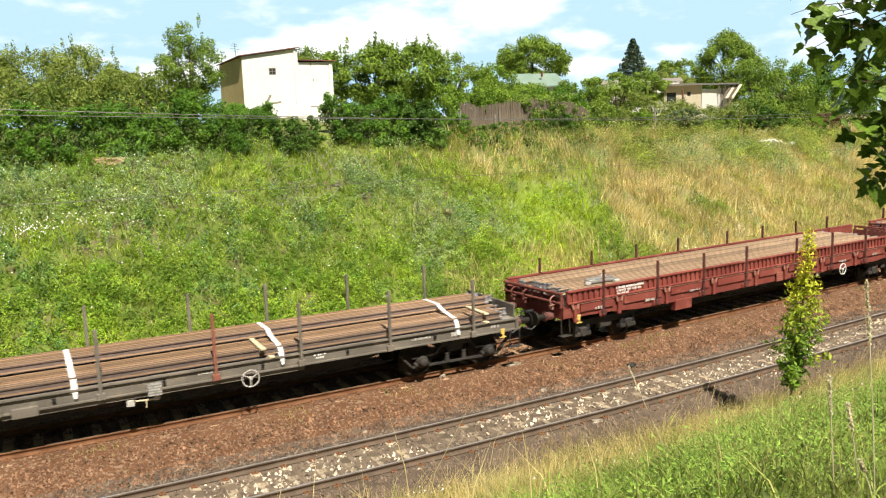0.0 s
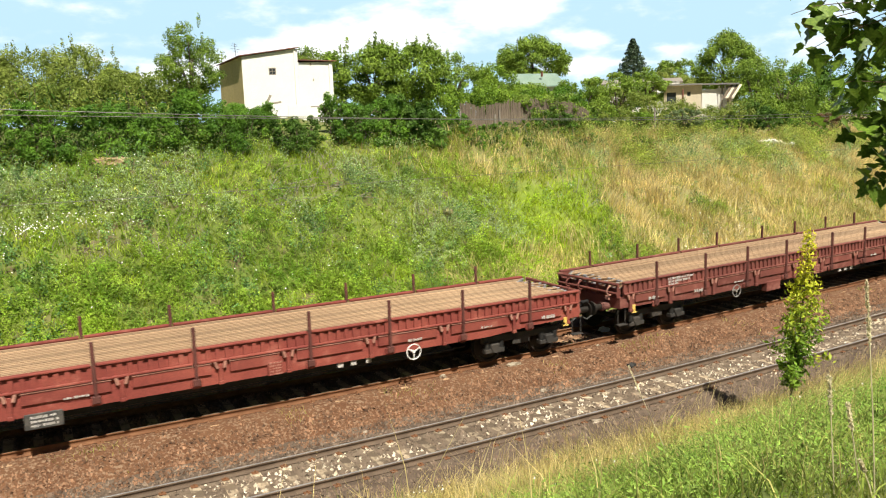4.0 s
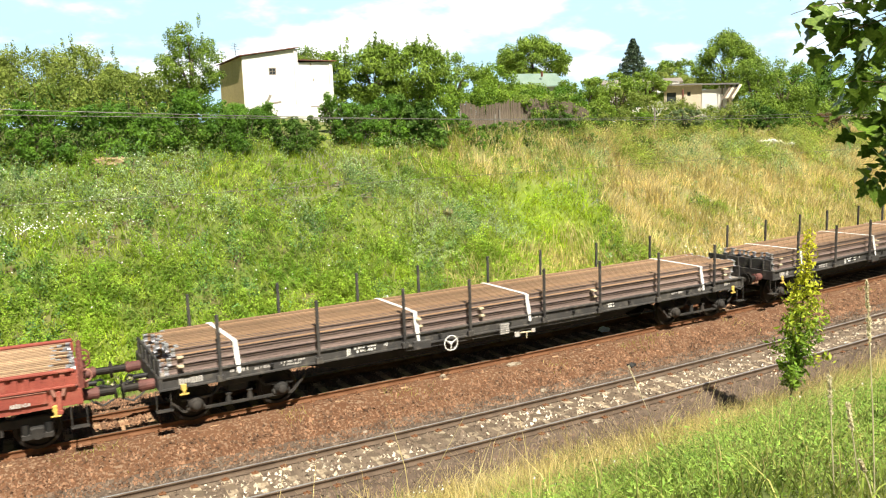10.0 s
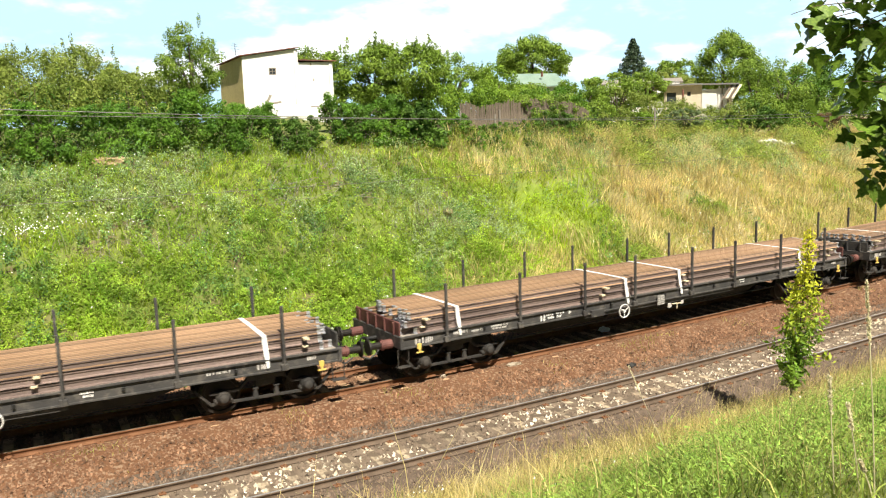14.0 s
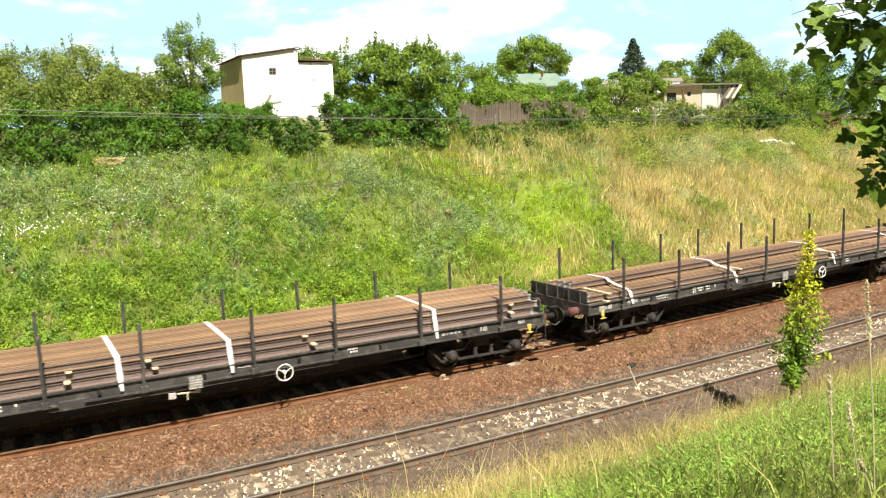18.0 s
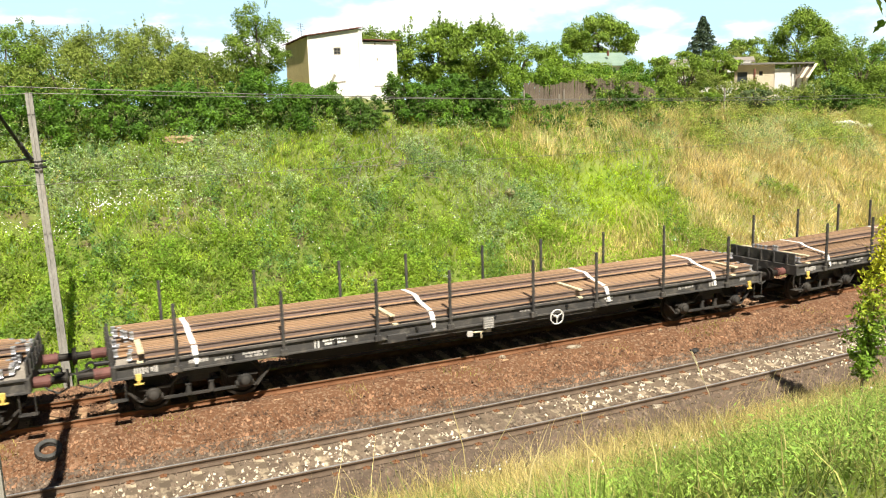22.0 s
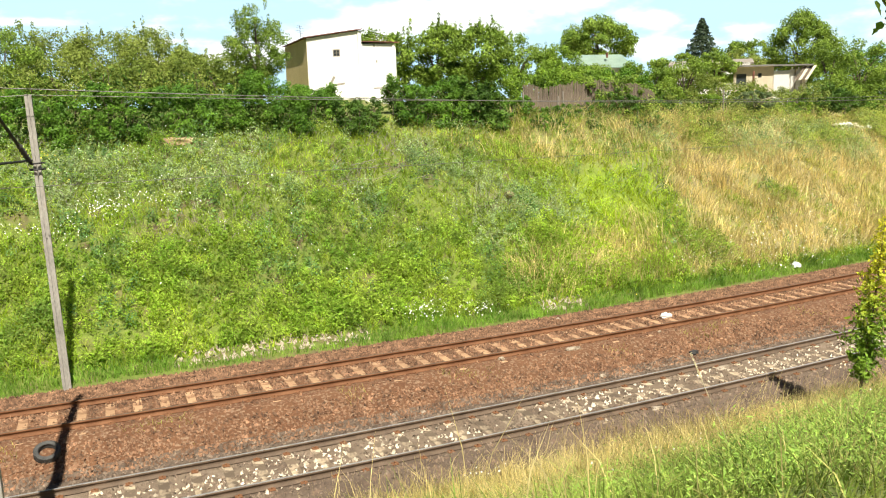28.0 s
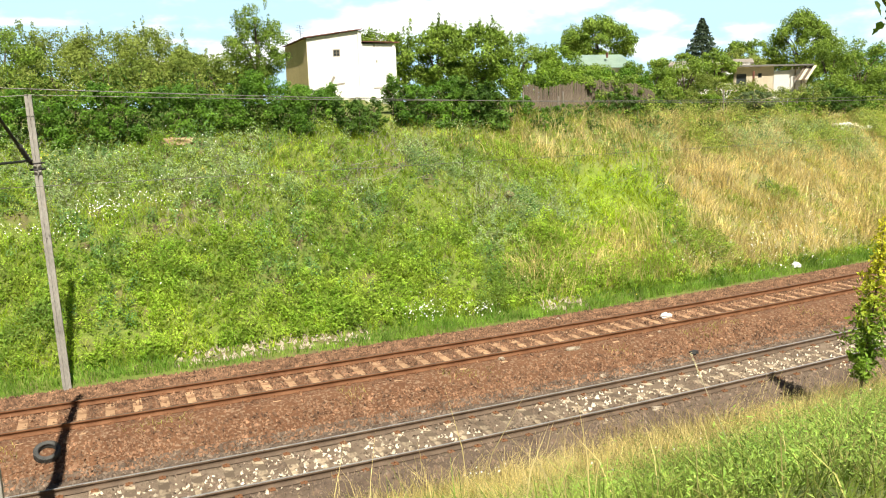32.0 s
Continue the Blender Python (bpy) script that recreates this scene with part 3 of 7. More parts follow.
def fresh_cover(s, n):
    """Where soft fresh grass stands between the weeds."""
    return np.clip(4 * speckle(s, n, 1.7, 31) - 1.7, 0, 1)


blades("bank_grass", 85000, (-5, 54), (3.7, 14.0), (0.12, 0.36), (0.022, 0.045), "grass", "long green and straw-dry grass on the far bank", 11, 0.8, sway=0.2,
       keep=lambda s, n, rng: rng.uniform(0, 1, len(s)) > np.maximum(0.95 * silver_cover(s, n), 0.9 * clumps_cover(s, n)))
blades("bank_foot_grass", 26000, (-5, 52), (3.05, 4.0), (0.12, 0.32), (0.012, 0.024), "horsetail", "dense dark green horsetail at the foot of the bank", 12,
       keep=lambda s, n, rng: (n > 3.15 + 0.16 * rough(s, n * 0, 1.1)) & ~((rough(s, n * 0, 0.9) > 0.25) & (s > 1.5) & (s < 17) & (n > 3.5 + 0.15 * rough(s, n * 0, 3.1)) & (n < 3.95) & (rng.uniform(0, 1, len(s)) < 0.9)))
blades("hay_stalks", 80000, (13, 58), (3.9, 13.8), (0.40, 0.85), (0.014, 0.028), "straw", "tall ripe hay stalks waving on the far bank", 13, 0.36, plain=True, sway=0.32,
       keep=lambda s, n, rng: rng.uniform(0, 1, len(s)) < hay(s, n) * np.clip(0.25 + 1.5 * speckle(s, n, 1.4, 41), 0.2, 1.3))
weeds("bank_weeds", 17000, 24, (-5, 56), (3.85, 13.8), (0.2, 0.46), 0.043, "weeds", "leafy green weeds and thistles on the far bank", 14,
      keep=lambda s, n, rng: rng.uniform(0, 1, len(s)) < (1.1 - 0.75 * fresh_cover(s, n)) * np.where(dryness(s, n) > 0.45, 0.14 + 0.6 * (n > 10.2 + 0.7 * rough(s, 0 * n, 1.3)) * speckle(s, n, 1.6, 42), 1) * np.where(n < 7, 1.4, 1) * np.where(lushness(s, n) > 0.55, 0.3, 1))
weeds("broad_leaf_weeds", 5200, 26, (-5, 24), (3.85, 8.0), (0.25, 0.55), 0.052, "weeds", "fresh broad-leaved weeds low on the far bank", 20,
      keep=lambda s, n, rng: rng.uniform(0, 1, len(s)) < np.clip(2.6 * speckle(s, n, 1.1, 51) - 0.8, 0, 1) * np.clip((8.2 - n) / 2, 0, 1) * np.where(lushness(s, n) > 0.55, 0.25, 1))
weeds("mugwort", 11000, 28, (-5, 54), (5.4, 13.4), (0.35, 0.85), 0.046, "silver", "silvery grey-green mugwort on the far bank", 18,
      keep=lambda s, n, rng: rng.uniform(0.02, 0.9, len(s)) < silver_cover(s, n), slim=0.3)
weeds("thistle_clumps", 6500, 32, (-5, 52), (4.2, 13.8), (0.35, 0.75), 0.048, "dark_weed", "taller dark green thistle and nettle clumps on the far bank", 19,
      keep=lambda s, n, rng: rng.uniform(0.05, 1, len(s)) < clumps_cover(s, n) * np.where((dryness(s, n) > 0.4) | (lushness(s, n) > 0.6), 0.2, np.clip(0.3 + 0.16 * (n - 6), 0.3, 0.85)))
weeds("crest_weeds", 3600, 30, (27, 54), (9.4, 13.7), (0.4, 1.0), 0.062, "weeds", "tall green weeds among the hay below the gardens", 24,
      keep=lambda s, n, rng: rng.uniform(0.15, 1, len(s)) < np.clip(3 * speckle(s, n, 1.5, 61) - 0.9, 0, 1) * np.clip((n - 9.6) / 1.5, 0, 1), slim=0.32)
blades("bank_twigs", 3400, (-4, 30), (7.5, 13.6), (0.4, 1.0), (0.010, 0.02), "wood_grey", "dry grey stalks lying among the weeds", 21, 0.9, plain=True,
       keep=lambda s, n, rng: rng.uniform(0, 1, len(s)) < np.clip(3 * speckle(s, n, 1.6, 71) - 1.2, 0, 1))
blades("screen_foot_grass", 3600, (18, 56), (12.8, 14.1), (0.3, 0.8), (0.016, 0.03), "grass", "tall rank grass along the garden edge", 22, 0.35, sway=0.3,
       keep=lambda s, n, rng: rng.uniform(0, 1, len(s)) < 0.2 + 0.8 * speckle(s, n, 1.3, 81))


def near_view(s, n, rng):
    along = np.clip(((14.3 - s) * 0.76 + (-7.95 - n) * 0.65), 0, 2.4)      # low growth before the sapling's foot
    foot = np.hypot(s - 14.3 + along * 0.76, n + 7.95 + along * 0.65) < 0.5
    return (~foot | (rng.uniform(0, 1, len(s)) < 0.12)) & (np.hypot(s, n + 19.6) > 3.0) & (s < 1.9 * (n + 19.6) + 4) & (s > 0.28 * (n + 19.6) - 0.5)


blades("near_bank_grass", 155000, (0, 32), (-18.2, -6.0), (0.12, 0.34), (0.006, 0.013), "near_grass", "long mixed green and straw grass on the near bank", 15, 0.6, sway=0.35,
       keep=lambda s, n, rng: (rng.uniform(0, 1, len(s)) < np.clip((-5.7 - n) / 0.9, 0, 1)) & near_view(s, n, rng))
blades("near_straw", 42000, (0, 34), (-17, -5.6), (0.3, 0.7), (0.004, 0.010), "straw_gold", "golden dry straw stalks beside the near track", 16, 0.3, plain=True, sway=0.4,
       keep=lambda s, n, rng: (rng.uniform(0, 1, len(s)) < np.clip((-5.4 - n) / 1.2, 0, 1) * np.clip((n + 11.6 + 1.0 * rough(s, n, 1.5)) / 3.0, 0.09 + 0.1 * patch(s, n, 1.3, 3), 1)) & near_view(s, n, rng))
weeds("near_weeds", 17000, 20, (2, 30), (-17, -7.6), (0.14, 0.42), 0.017, "near_weeds", "leafy green weeds on the near bank", 17,
      keep=lambda s, n, rng: (rng.uniform(0, 1, len(s)) < np.clip(2.2 * speckle(s, n, 0.8, 91) + 0.10 * (s - 8) - 0.25 * (n + 10.5) - 0.75, 0.03, 0.9)) & near_view(s, n, rng), slim=0.3)
weeds("near_herbs", 2200, 34, (3, 30), (-16, -7.2), (0.25, 0.5), 0.019, "near_weeds", "darker leafy herbs among the near grass", 26,
      keep=lambda s, n, rng: (rng.uniform(0, 1, len(s)) < np.clip(4 * speckle(s, n, 0.9, 92) - 2.1, 0, 1)) & near_view(s, n, rng), slim=0.26)
blades("verge_grass", 20000, (-14, 30), (-24, -6.4), (0.10, 0.28), (0.010, 0.02), "near_grass", "rough grass round the viewpoint", 25, 0.6,
       keep=lambda s, n, rng: ~near_view(s, n, rng) & (np.hypot(s, n + 19.6) > 1.2))
blades("ballast_tufts", 14000, (-4, 40), (-2.9, -1.0), (0.05, 0.17), (0.010, 0.020), "weeds", "thin weed tufts between the tracks", 23, 0.6,
       keep=lambda s, n, rng: (rough(s * 1.7, n * 0.4, 1.6) > 0.22) & (np.abs(n + 1.45 - 0.25 * rough(s, 0 * n, 0.7)) < 0.25 + 0.6 * (rng.uniform(0, 1, len(s)) < 0.06)))


# ---- sky: thin white cloud far behind the land ----
def clouds():
    m = bpy.data.materials.new("white_high_cloud")
    m.use_nodes = True
    t = m.node_tree
    n, link = t.nodes, t.links.new
    n.remove(n["Principled BSDF"])
    tc, mp = n.new("ShaderNodeTexCoord"), n.new("ShaderNodeMapping")
    mp.inputs["Scale"].default_value = (0.004, 0.004, 0.010)
    mp.inputs["Rotation"].default_value = (0.0, radians(14), 0)
    link(tc.outputs["Object"], mp.inputs[0])
    x = n.new("ShaderNodeTexNoise")
    x.inputs["Scale"].default_value, x.inputs["Detail"].default_value, x.inputs["Roughness"].default_value = 1.5, 7, 0.55
    link(mp.outputs[0], x.inputs["Vector"])
    at = n.new("ShaderNodeAttribute")
    at.attribute_name = "cover"
    s = n.new("ShaderNodeMath")
    s.operation = "ADD"
    link(x.outputs["Fac"], s.inputs[0])
    link(at.outputs["Fac"], s.inputs[1])
    r = n.new("ShaderNodeMapRange")
    r.interpolation_type = "SMOOTHSTEP"
    r.inputs[1].default_value, r.inputs[2].default_value = 0.72, 1.12
    link(s.outputs[0], r.inputs[0])
    e, mx = n.new("ShaderNodeEmission"), n.new("ShaderNodeMix")
    mx.data_type = "RGBA"
    mx.inputs[6].default_value, mx.inputs[7].default_value = (0.40, 0.585, 0.72, 1), (0.88, 0.89, 0.89, 1)
    link(r.outputs[0], mx.inputs[0])
    link(mx.outputs[2], e.inputs[0])
    link(e.outputs[0], n["Material Output"].inputs[0])
    az = np.arange(-30, 91, 0.5)
    el = np.concatenate([np.arange(-1, 9, 0.25), np.arange(9, 25, 1.0)])
    A, E_ = np.meshgrid(az, el, indexing="ij")
    # a broad band of cloud rising from the horizon, haze low down, and small puffs
    band = np.clip(1 - np.abs(E_ - (3.3 + 0.17 * (A - 3))) / (0.6 + 0.09 * np.clip(A, 0, 30)), -0.6, 1) * np.clip((37 - A) / 3, 0, 1)
    cover = 0.22 + 0.40 * band + 0.15 * np.clip((3.2 - E_) / 3, 0, 1) + 0.12 * np.clip((E_ - 10) / 5, 0, 1)
    for a0, e0, w, h in ((38.0, 5.6, 1.5, 0.55), (40.0, 5.2, 1.2, 0.45), (42.4, 5.0, 1.2, 0.4), (37.5, 4.1, 2.6, 0.7), (51.5, 4.4, 1.6, 0.7), (55, 6.5, 3, 0.8), (-3, 6.4, 2.6, 0.25), (5.5, 5.2, 2.2, 0.3)):
        cover = np.maximum(cover, 0.22 + 0.31 * np.exp(-((A - a0) / w) ** 2 - ((E_ - e0) / h) ** 2))
    A, E_ = np.radians(A), np.radians(E_)
    v = np.stack([2600 * np.sin(A) * np.cos(E_), 2600 * np.cos(A) * np.cos(E_), 2600 * np.sin(E_)], -1).reshape(-1, 3)
    i = np.arange(v.shape[0]).reshape(len(az), len(el))
    f = np.stack([i[:-1, :-1], i[:-1, 1:], i[1:, 1:], i[1:, :-1]], -1).reshape(-1, 4)
    tagged(bulk("backdrop", v, [f], m, smooth=True, cover=cover.ravel()), "pale blue summer sky with thin white cloud", "sky", kind="structure")


clouds()


# ---- trees, bushes and hedge ----
def ground_at(x, y):
    return float(height(*from_world(x, y)))


def limb(bm, points, r0, r1, seg=7):
    """A tapered, bent branch through the points."""
    rings = []
    for i, p in enumerate(points):
        d = (points[min(i + 1, len(points) - 1)] - points[max(i - 1, 0)]).normalized()
        u = d.orthogonal().normalized()
        w = d.cross(u)
        r = r0 + (r1 - r0) * i / (len(points) - 1)
        rings.append([bm.verts.new(p + (u * math.cos(k * 6.2832 / seg) + w * math.sin(k * 6.2832 / seg)) * r) for k in range(seg)])
    for a, b in zip(rings, rings[1:]):
        for k in range(seg):
            bm.faces.new((a[k], a[(k + 1) % seg], b[(k + 1) % seg], b[k]))
    bm.faces.new(rings[-1])


def tree(name, x, y, top, width, crown_low, leaf, mat, label, category, seed, leaves=6000, clumps=42, shoots=0, deep=None, lean=0.0, group=""):
    """A tree or bush: tapered trunk and limbs, and a crown of leaf clumps with gaps. top, crown_low: heights above the sea of the plan."""
    rng = np.random.default_rng(seed)
    leaf, leaves = leaf * 0.72, int(leaves * 1.0)
    z0 = ground_at(x, y) - 0.1
    h = top - z0
    low = max(crown_low - z0, 0.15)
    cz, rz, rx, ry = (low + h) / 2, (h - low) / 2, width / 2, (deep or width) / 2
    u = rng.normal(0, 1, (clumps, 3))
    u /= np.linalg.norm(u, axis=1, keepdims=True)
    u *= rng.uniform(0.45, 0.92, (clumps, 1)) ** 0.6
    c = u * [rx, ry, rz] * 0.95 + [lean, 0, cz]
    c[:, 2] = np.clip(c[:, 2], low * 0.9, h)
    c[:, :2] *= np.clip(1.25 - 0.5 * np.abs(u[:, 2:]), 0.5, 1.2)
    rad = rng.uniform(0.13, 0.28, clumps) * min(rx, rz) * 1.3
    stretch = np.ones(clumps)
    if shoots:
        k = rng.integers(0, clumps, shoots)
        extra = c[k] * [1, 1, 0] + np.stack([rng.normal(0, 0.2, shoots), rng.normal(0, 0.2, shoots), h - rng.uniform(0.0, 0.28, shoots) * h], -1)
        extra[:, 0] = np.clip(extra[:, 0], -rx * 0.8, rx * 0.8)
        c = np.concatenate([c, extra])
        rad = np.concatenate([rad, np.full(shoots, 0.10)])
        stretch = np.concatenate([stretch, np.full(shoots, 4.5)])
    weight = rad ** 1.6 * stretch ** 0.5
    k = rng.choice(len(c), leaves, p=weight / weight.sum())
    v, f = leaves_cloud(c[k], np.stack([rad[k], rad[k], rad[k] * 0.75 * stretch[k]], -1) * 0.55, leaf, rng, 0.5, 0.35, 0.48, 0.9)
    v[:, 2] = np.maximum(v[:, 2], 0.05)
    t = thing(name, label, category, (x, y, z0), group)
    bulk("crown", v, f, mat, t)
    bm = bmesh.new()
    r0 = 0.022 * h + 0.03
    fork = Vector((lean * 0.5, 0, low + 0.25 * (h - low)))
    limb(bm, [Vector((0, 0, -0.1)), Vector((lean * 0.2 + 0.04, 0.02, fork.z * 0.5)), fork], r0, r0 * 0.65)
    for i in rng.choice(clumps, min(9, clumps), replace=False):
        e = Vector(c[i])
        mid = fork.lerp(e, 0.5) + Vector((0, 0, 0.08 * h))
        limb(bm, [fork - Vector((0, 0, 0.2)), mid, e], r0 * 0.5, 0.012, 5)
    part("trunk", bm, "bark", t, smooth=True)
    return t


def spruce_tree(x, y, top, width, label, seed):
    rng = np.random.default_rng(seed)
    z0 = ground_at(x, y) - 0.1
    h = top - z0
    t = thing("spruce", label, "spruce", (x, y, z0))
    bm = bmesh.new()
    limb(bm, [Vector((0, 0, -0.1)), Vector((0, 0, h * 0.5)), Vector((0, 0, h))], 0.02 * h, 0.02)
    part("trunk", bm, "bark", t)
    k = 9000
    q = rng.uniform(0.1, 1, k) ** 0.8
    tier = q + 0.35 * (np.round(q * 17) / 17 - q)
    r = (1 - tier ** 1.25 * 0.97) * width / 2 * rng.uniform(0.2, 1, k) ** 0.5 * (0.82 + 0.3 * np.sin(tier * 83 + np.floor(rng.uniform(0, 9, k)) * 2.1))
    spray = np.round(rng.uniform(0, 6.28, k) * 2.2) / 2.2 + tier * 7 + rng.normal(0, 0.1, k)
    c = np.stack([r * np.cos(spray), r * np.sin(spray), tier * h - r * 0.35], -1)
    v, f = leaves_cloud(c, np.full((k, 3), 0.09), 0.16, rng, 0.3)
    bulk("crown", v, f, "spruce", t)


tree("fruit_tree", 7.35, 19.9, 11.7, 2.7, 7.6, 0.07, "orchard", "dense green fruit tree beside the whitewashed shed", "tree", 21, 17000, 70, 10)
for x, y, top, w, low, mat, sd, sh in ((-1.6, 27.0, 11.3, 3.8, 7.0, "olive", 22, 12), (1.1, 26.3, 11.5, 3.8, 6.9, "olive", 23, 14), (3.1, 26.6, 11.2, 3.6, 6.9, "olive", 24, 10),
                                       (4.9, 26.8, 10.0, 3.2, 6.9, "olive", 25, 10), (7.0, 28.0, 9.0, 2.8, 6.9, "olive", 26, 6), (-3.8, 26.0, 11.2, 3.4, 7.0, "orchard", 27, 8)):
    tree("fruit_tree", x, y, top, w * 1.2, low, 0.085, mat, "straggly grey-green fruit tree with upright shoots", "tree", sd, 19000, 64, sh, group="garden fruit trees")
for x, y, top, w, low, mat, sd, sh in ((14.7, 22.6, 11.25, 3.7, 7.2, "orchard", 31, 4), (17.1, 21.2, 11.35, 3.2, 7.2, "orchard", 32, 12), (19.3, 20.4, 11.15, 3.5, 7.2, "orchard", 33, 10)):
    tree("cherry_tree", x, y, top, w, low, 0.11, mat, "broad dark-green cherry tree behind the hedge", "tree", sd, 13000, 64, sh, group="garden fruit trees")
tree("plum_tree", 22.2, 22.0, 10.6, 3.3, 7.3, 0.09, "orchard", "rounded green plum tree in the garden", "tree", 34, 6500, 40, 2)
tree("plum_tree", 24.5, 21.3, 10.2, 3.0, 7.0, 0.09, "bright_leaf", "bright green plum tree with yellowing tips", "tree", 35, 5500, 36, 3)
tree("shrub", 26.6, 20.5, 8.9, 2.8, 6.7, 0.09, "bright_leaf", "fresh green garden shrub", "shrub", 36, 4500, 30)
tree("linden_tree", 47.1, 51.1, 15.5, 7.2, 10.0, 0.17, "orchard", "big round-crowned green linden tree", "tree", 37, 26000, 110)
tree("oak_tree", 61.4, 39.1, 15.0, 5.6, 7.4, 0.15, "orchard", "tall dense green tree behind the garden hut", "tree", 38, 26000, 110, 3)
tree("distant_tree", 75.3, 60.7, 14.4, 6.5, 9.5, 0.22, "orchard", "rounded distant green tree", "tree", 39, 5000, 40)
tree("distant_tree", 56.0, 50.0, 12.0, 6.0, 8.5, 0.2, "orchard", "low distant green tree beside the linden", "tree", 40, 4500, 36)
tree("distant_tree", 69.0, 55.0, 12.6, 6.5, 8.5, 0.2, "olive", "pale distant tree in front of the spruce", "tree", 41, 4500, 36)
tree("distant_tree", 82.0, 48.0, 12.8, 9.0, 7.5, 0.24, "hedge", "wide distant green tree", "tree", 42, 5000, 40)
tree("distant_tree", 38.0, 46.0, 11.2, 8.0, 8.0, 0.2, "orchard", "wide green tree behind the sheet roof", "tree", 43, 5000, 40)
for x, y, top, w, sd in ((96, 92, 14.5, 12, 53), (108, 74, 13.5, 12, 54), (70, 96, 14.0, 11, 55), (52, 98, 14.5, 12, 56), (118, 58, 13.0, 13, 57), (30, 92, 13.0, 14, 58), (12, 88, 12.0, 14, 59), (-8, 84, 12.0, 14, 60)):
    tree("distant_tree", x, y, top, w, 7.5, 0.3, "orchard", "distant green tree on the skyline", "tree", sd, 3500, 34, group="skyline trees")
spruce_tree(64.6, 56.7, 15.9, 10.0, "dark pointed spruce in the distance", 44)
tree("elder_bush", 40.7, 27.2, 10.4, 3.4, 7.4, 0.12, "orchard", "round green bush beside the garden hut", "bush", 46, 6000, 40)
tree("elder_bush", 44.6, 31.5, 9.6, 3.6, 7.6, 0.11, "orchard", "green bush in front of the white house", "bush", 87, 5500, 40, 3)
tree("elder_bush", 47.5, 31.0, 9.3, 3.4, 7.4, 0.11, "hedge", "green bush behind the garden hut", "bush", 88, 5000, 38)
tree("garden_bush", 33.6, 24.0, 8.7, 3.0, 6.6, 0.1, "bright_leaf", "fresh green garden bush", "bush", 47, 4500, 32)
tree("garden_bush", 30.4, 26.6, 9.3, 3.2, 6.8, 0.1, "orchard", "leafy green bush in front of the garden house", "bush", 91, 6000, 40, 3)
tree("garden_bush", 32.6, 25.8, 9.35, 2.6, 6.8, 0.1, "bright_leaf", "yellowish green bush in front of the garden house", "bush", 92, 5000, 36, 5)
tree("garden_bush", 36.3, 25.0, 8.9, 2.6, 6.8, 0.1, "olive", "pale green garden bush", "bush", 48, 4000, 30)
tree("willow_shrub", 47.4, 23.2, 10.6, 3.4, 6.2, 0.10, "orchard", "loose green shrub on the bank top", "shrub", 49, 6000, 40, 8)
tree("willow_shrub", 49.6, 22.6, 11.2, 3.8, 6.0, 0.10, "orchard", "tall loose green shrub on the bank top", "shrub", 50, 6000, 40, 8)
tree("dark_tree", 55.5, 23.0, 10.9, 6.5, 5.0, 0.14, "dark_leaf", "dark shaded tree at the end of the gardens", "tree", 51, 7000, 46)
tree("dark_tree", 60.5, 22.0, 11.0, 7.5, 4.6, 0.16, "orchard", "broad green tree at the end of the gardens", "tree", 52, 6500, 46)


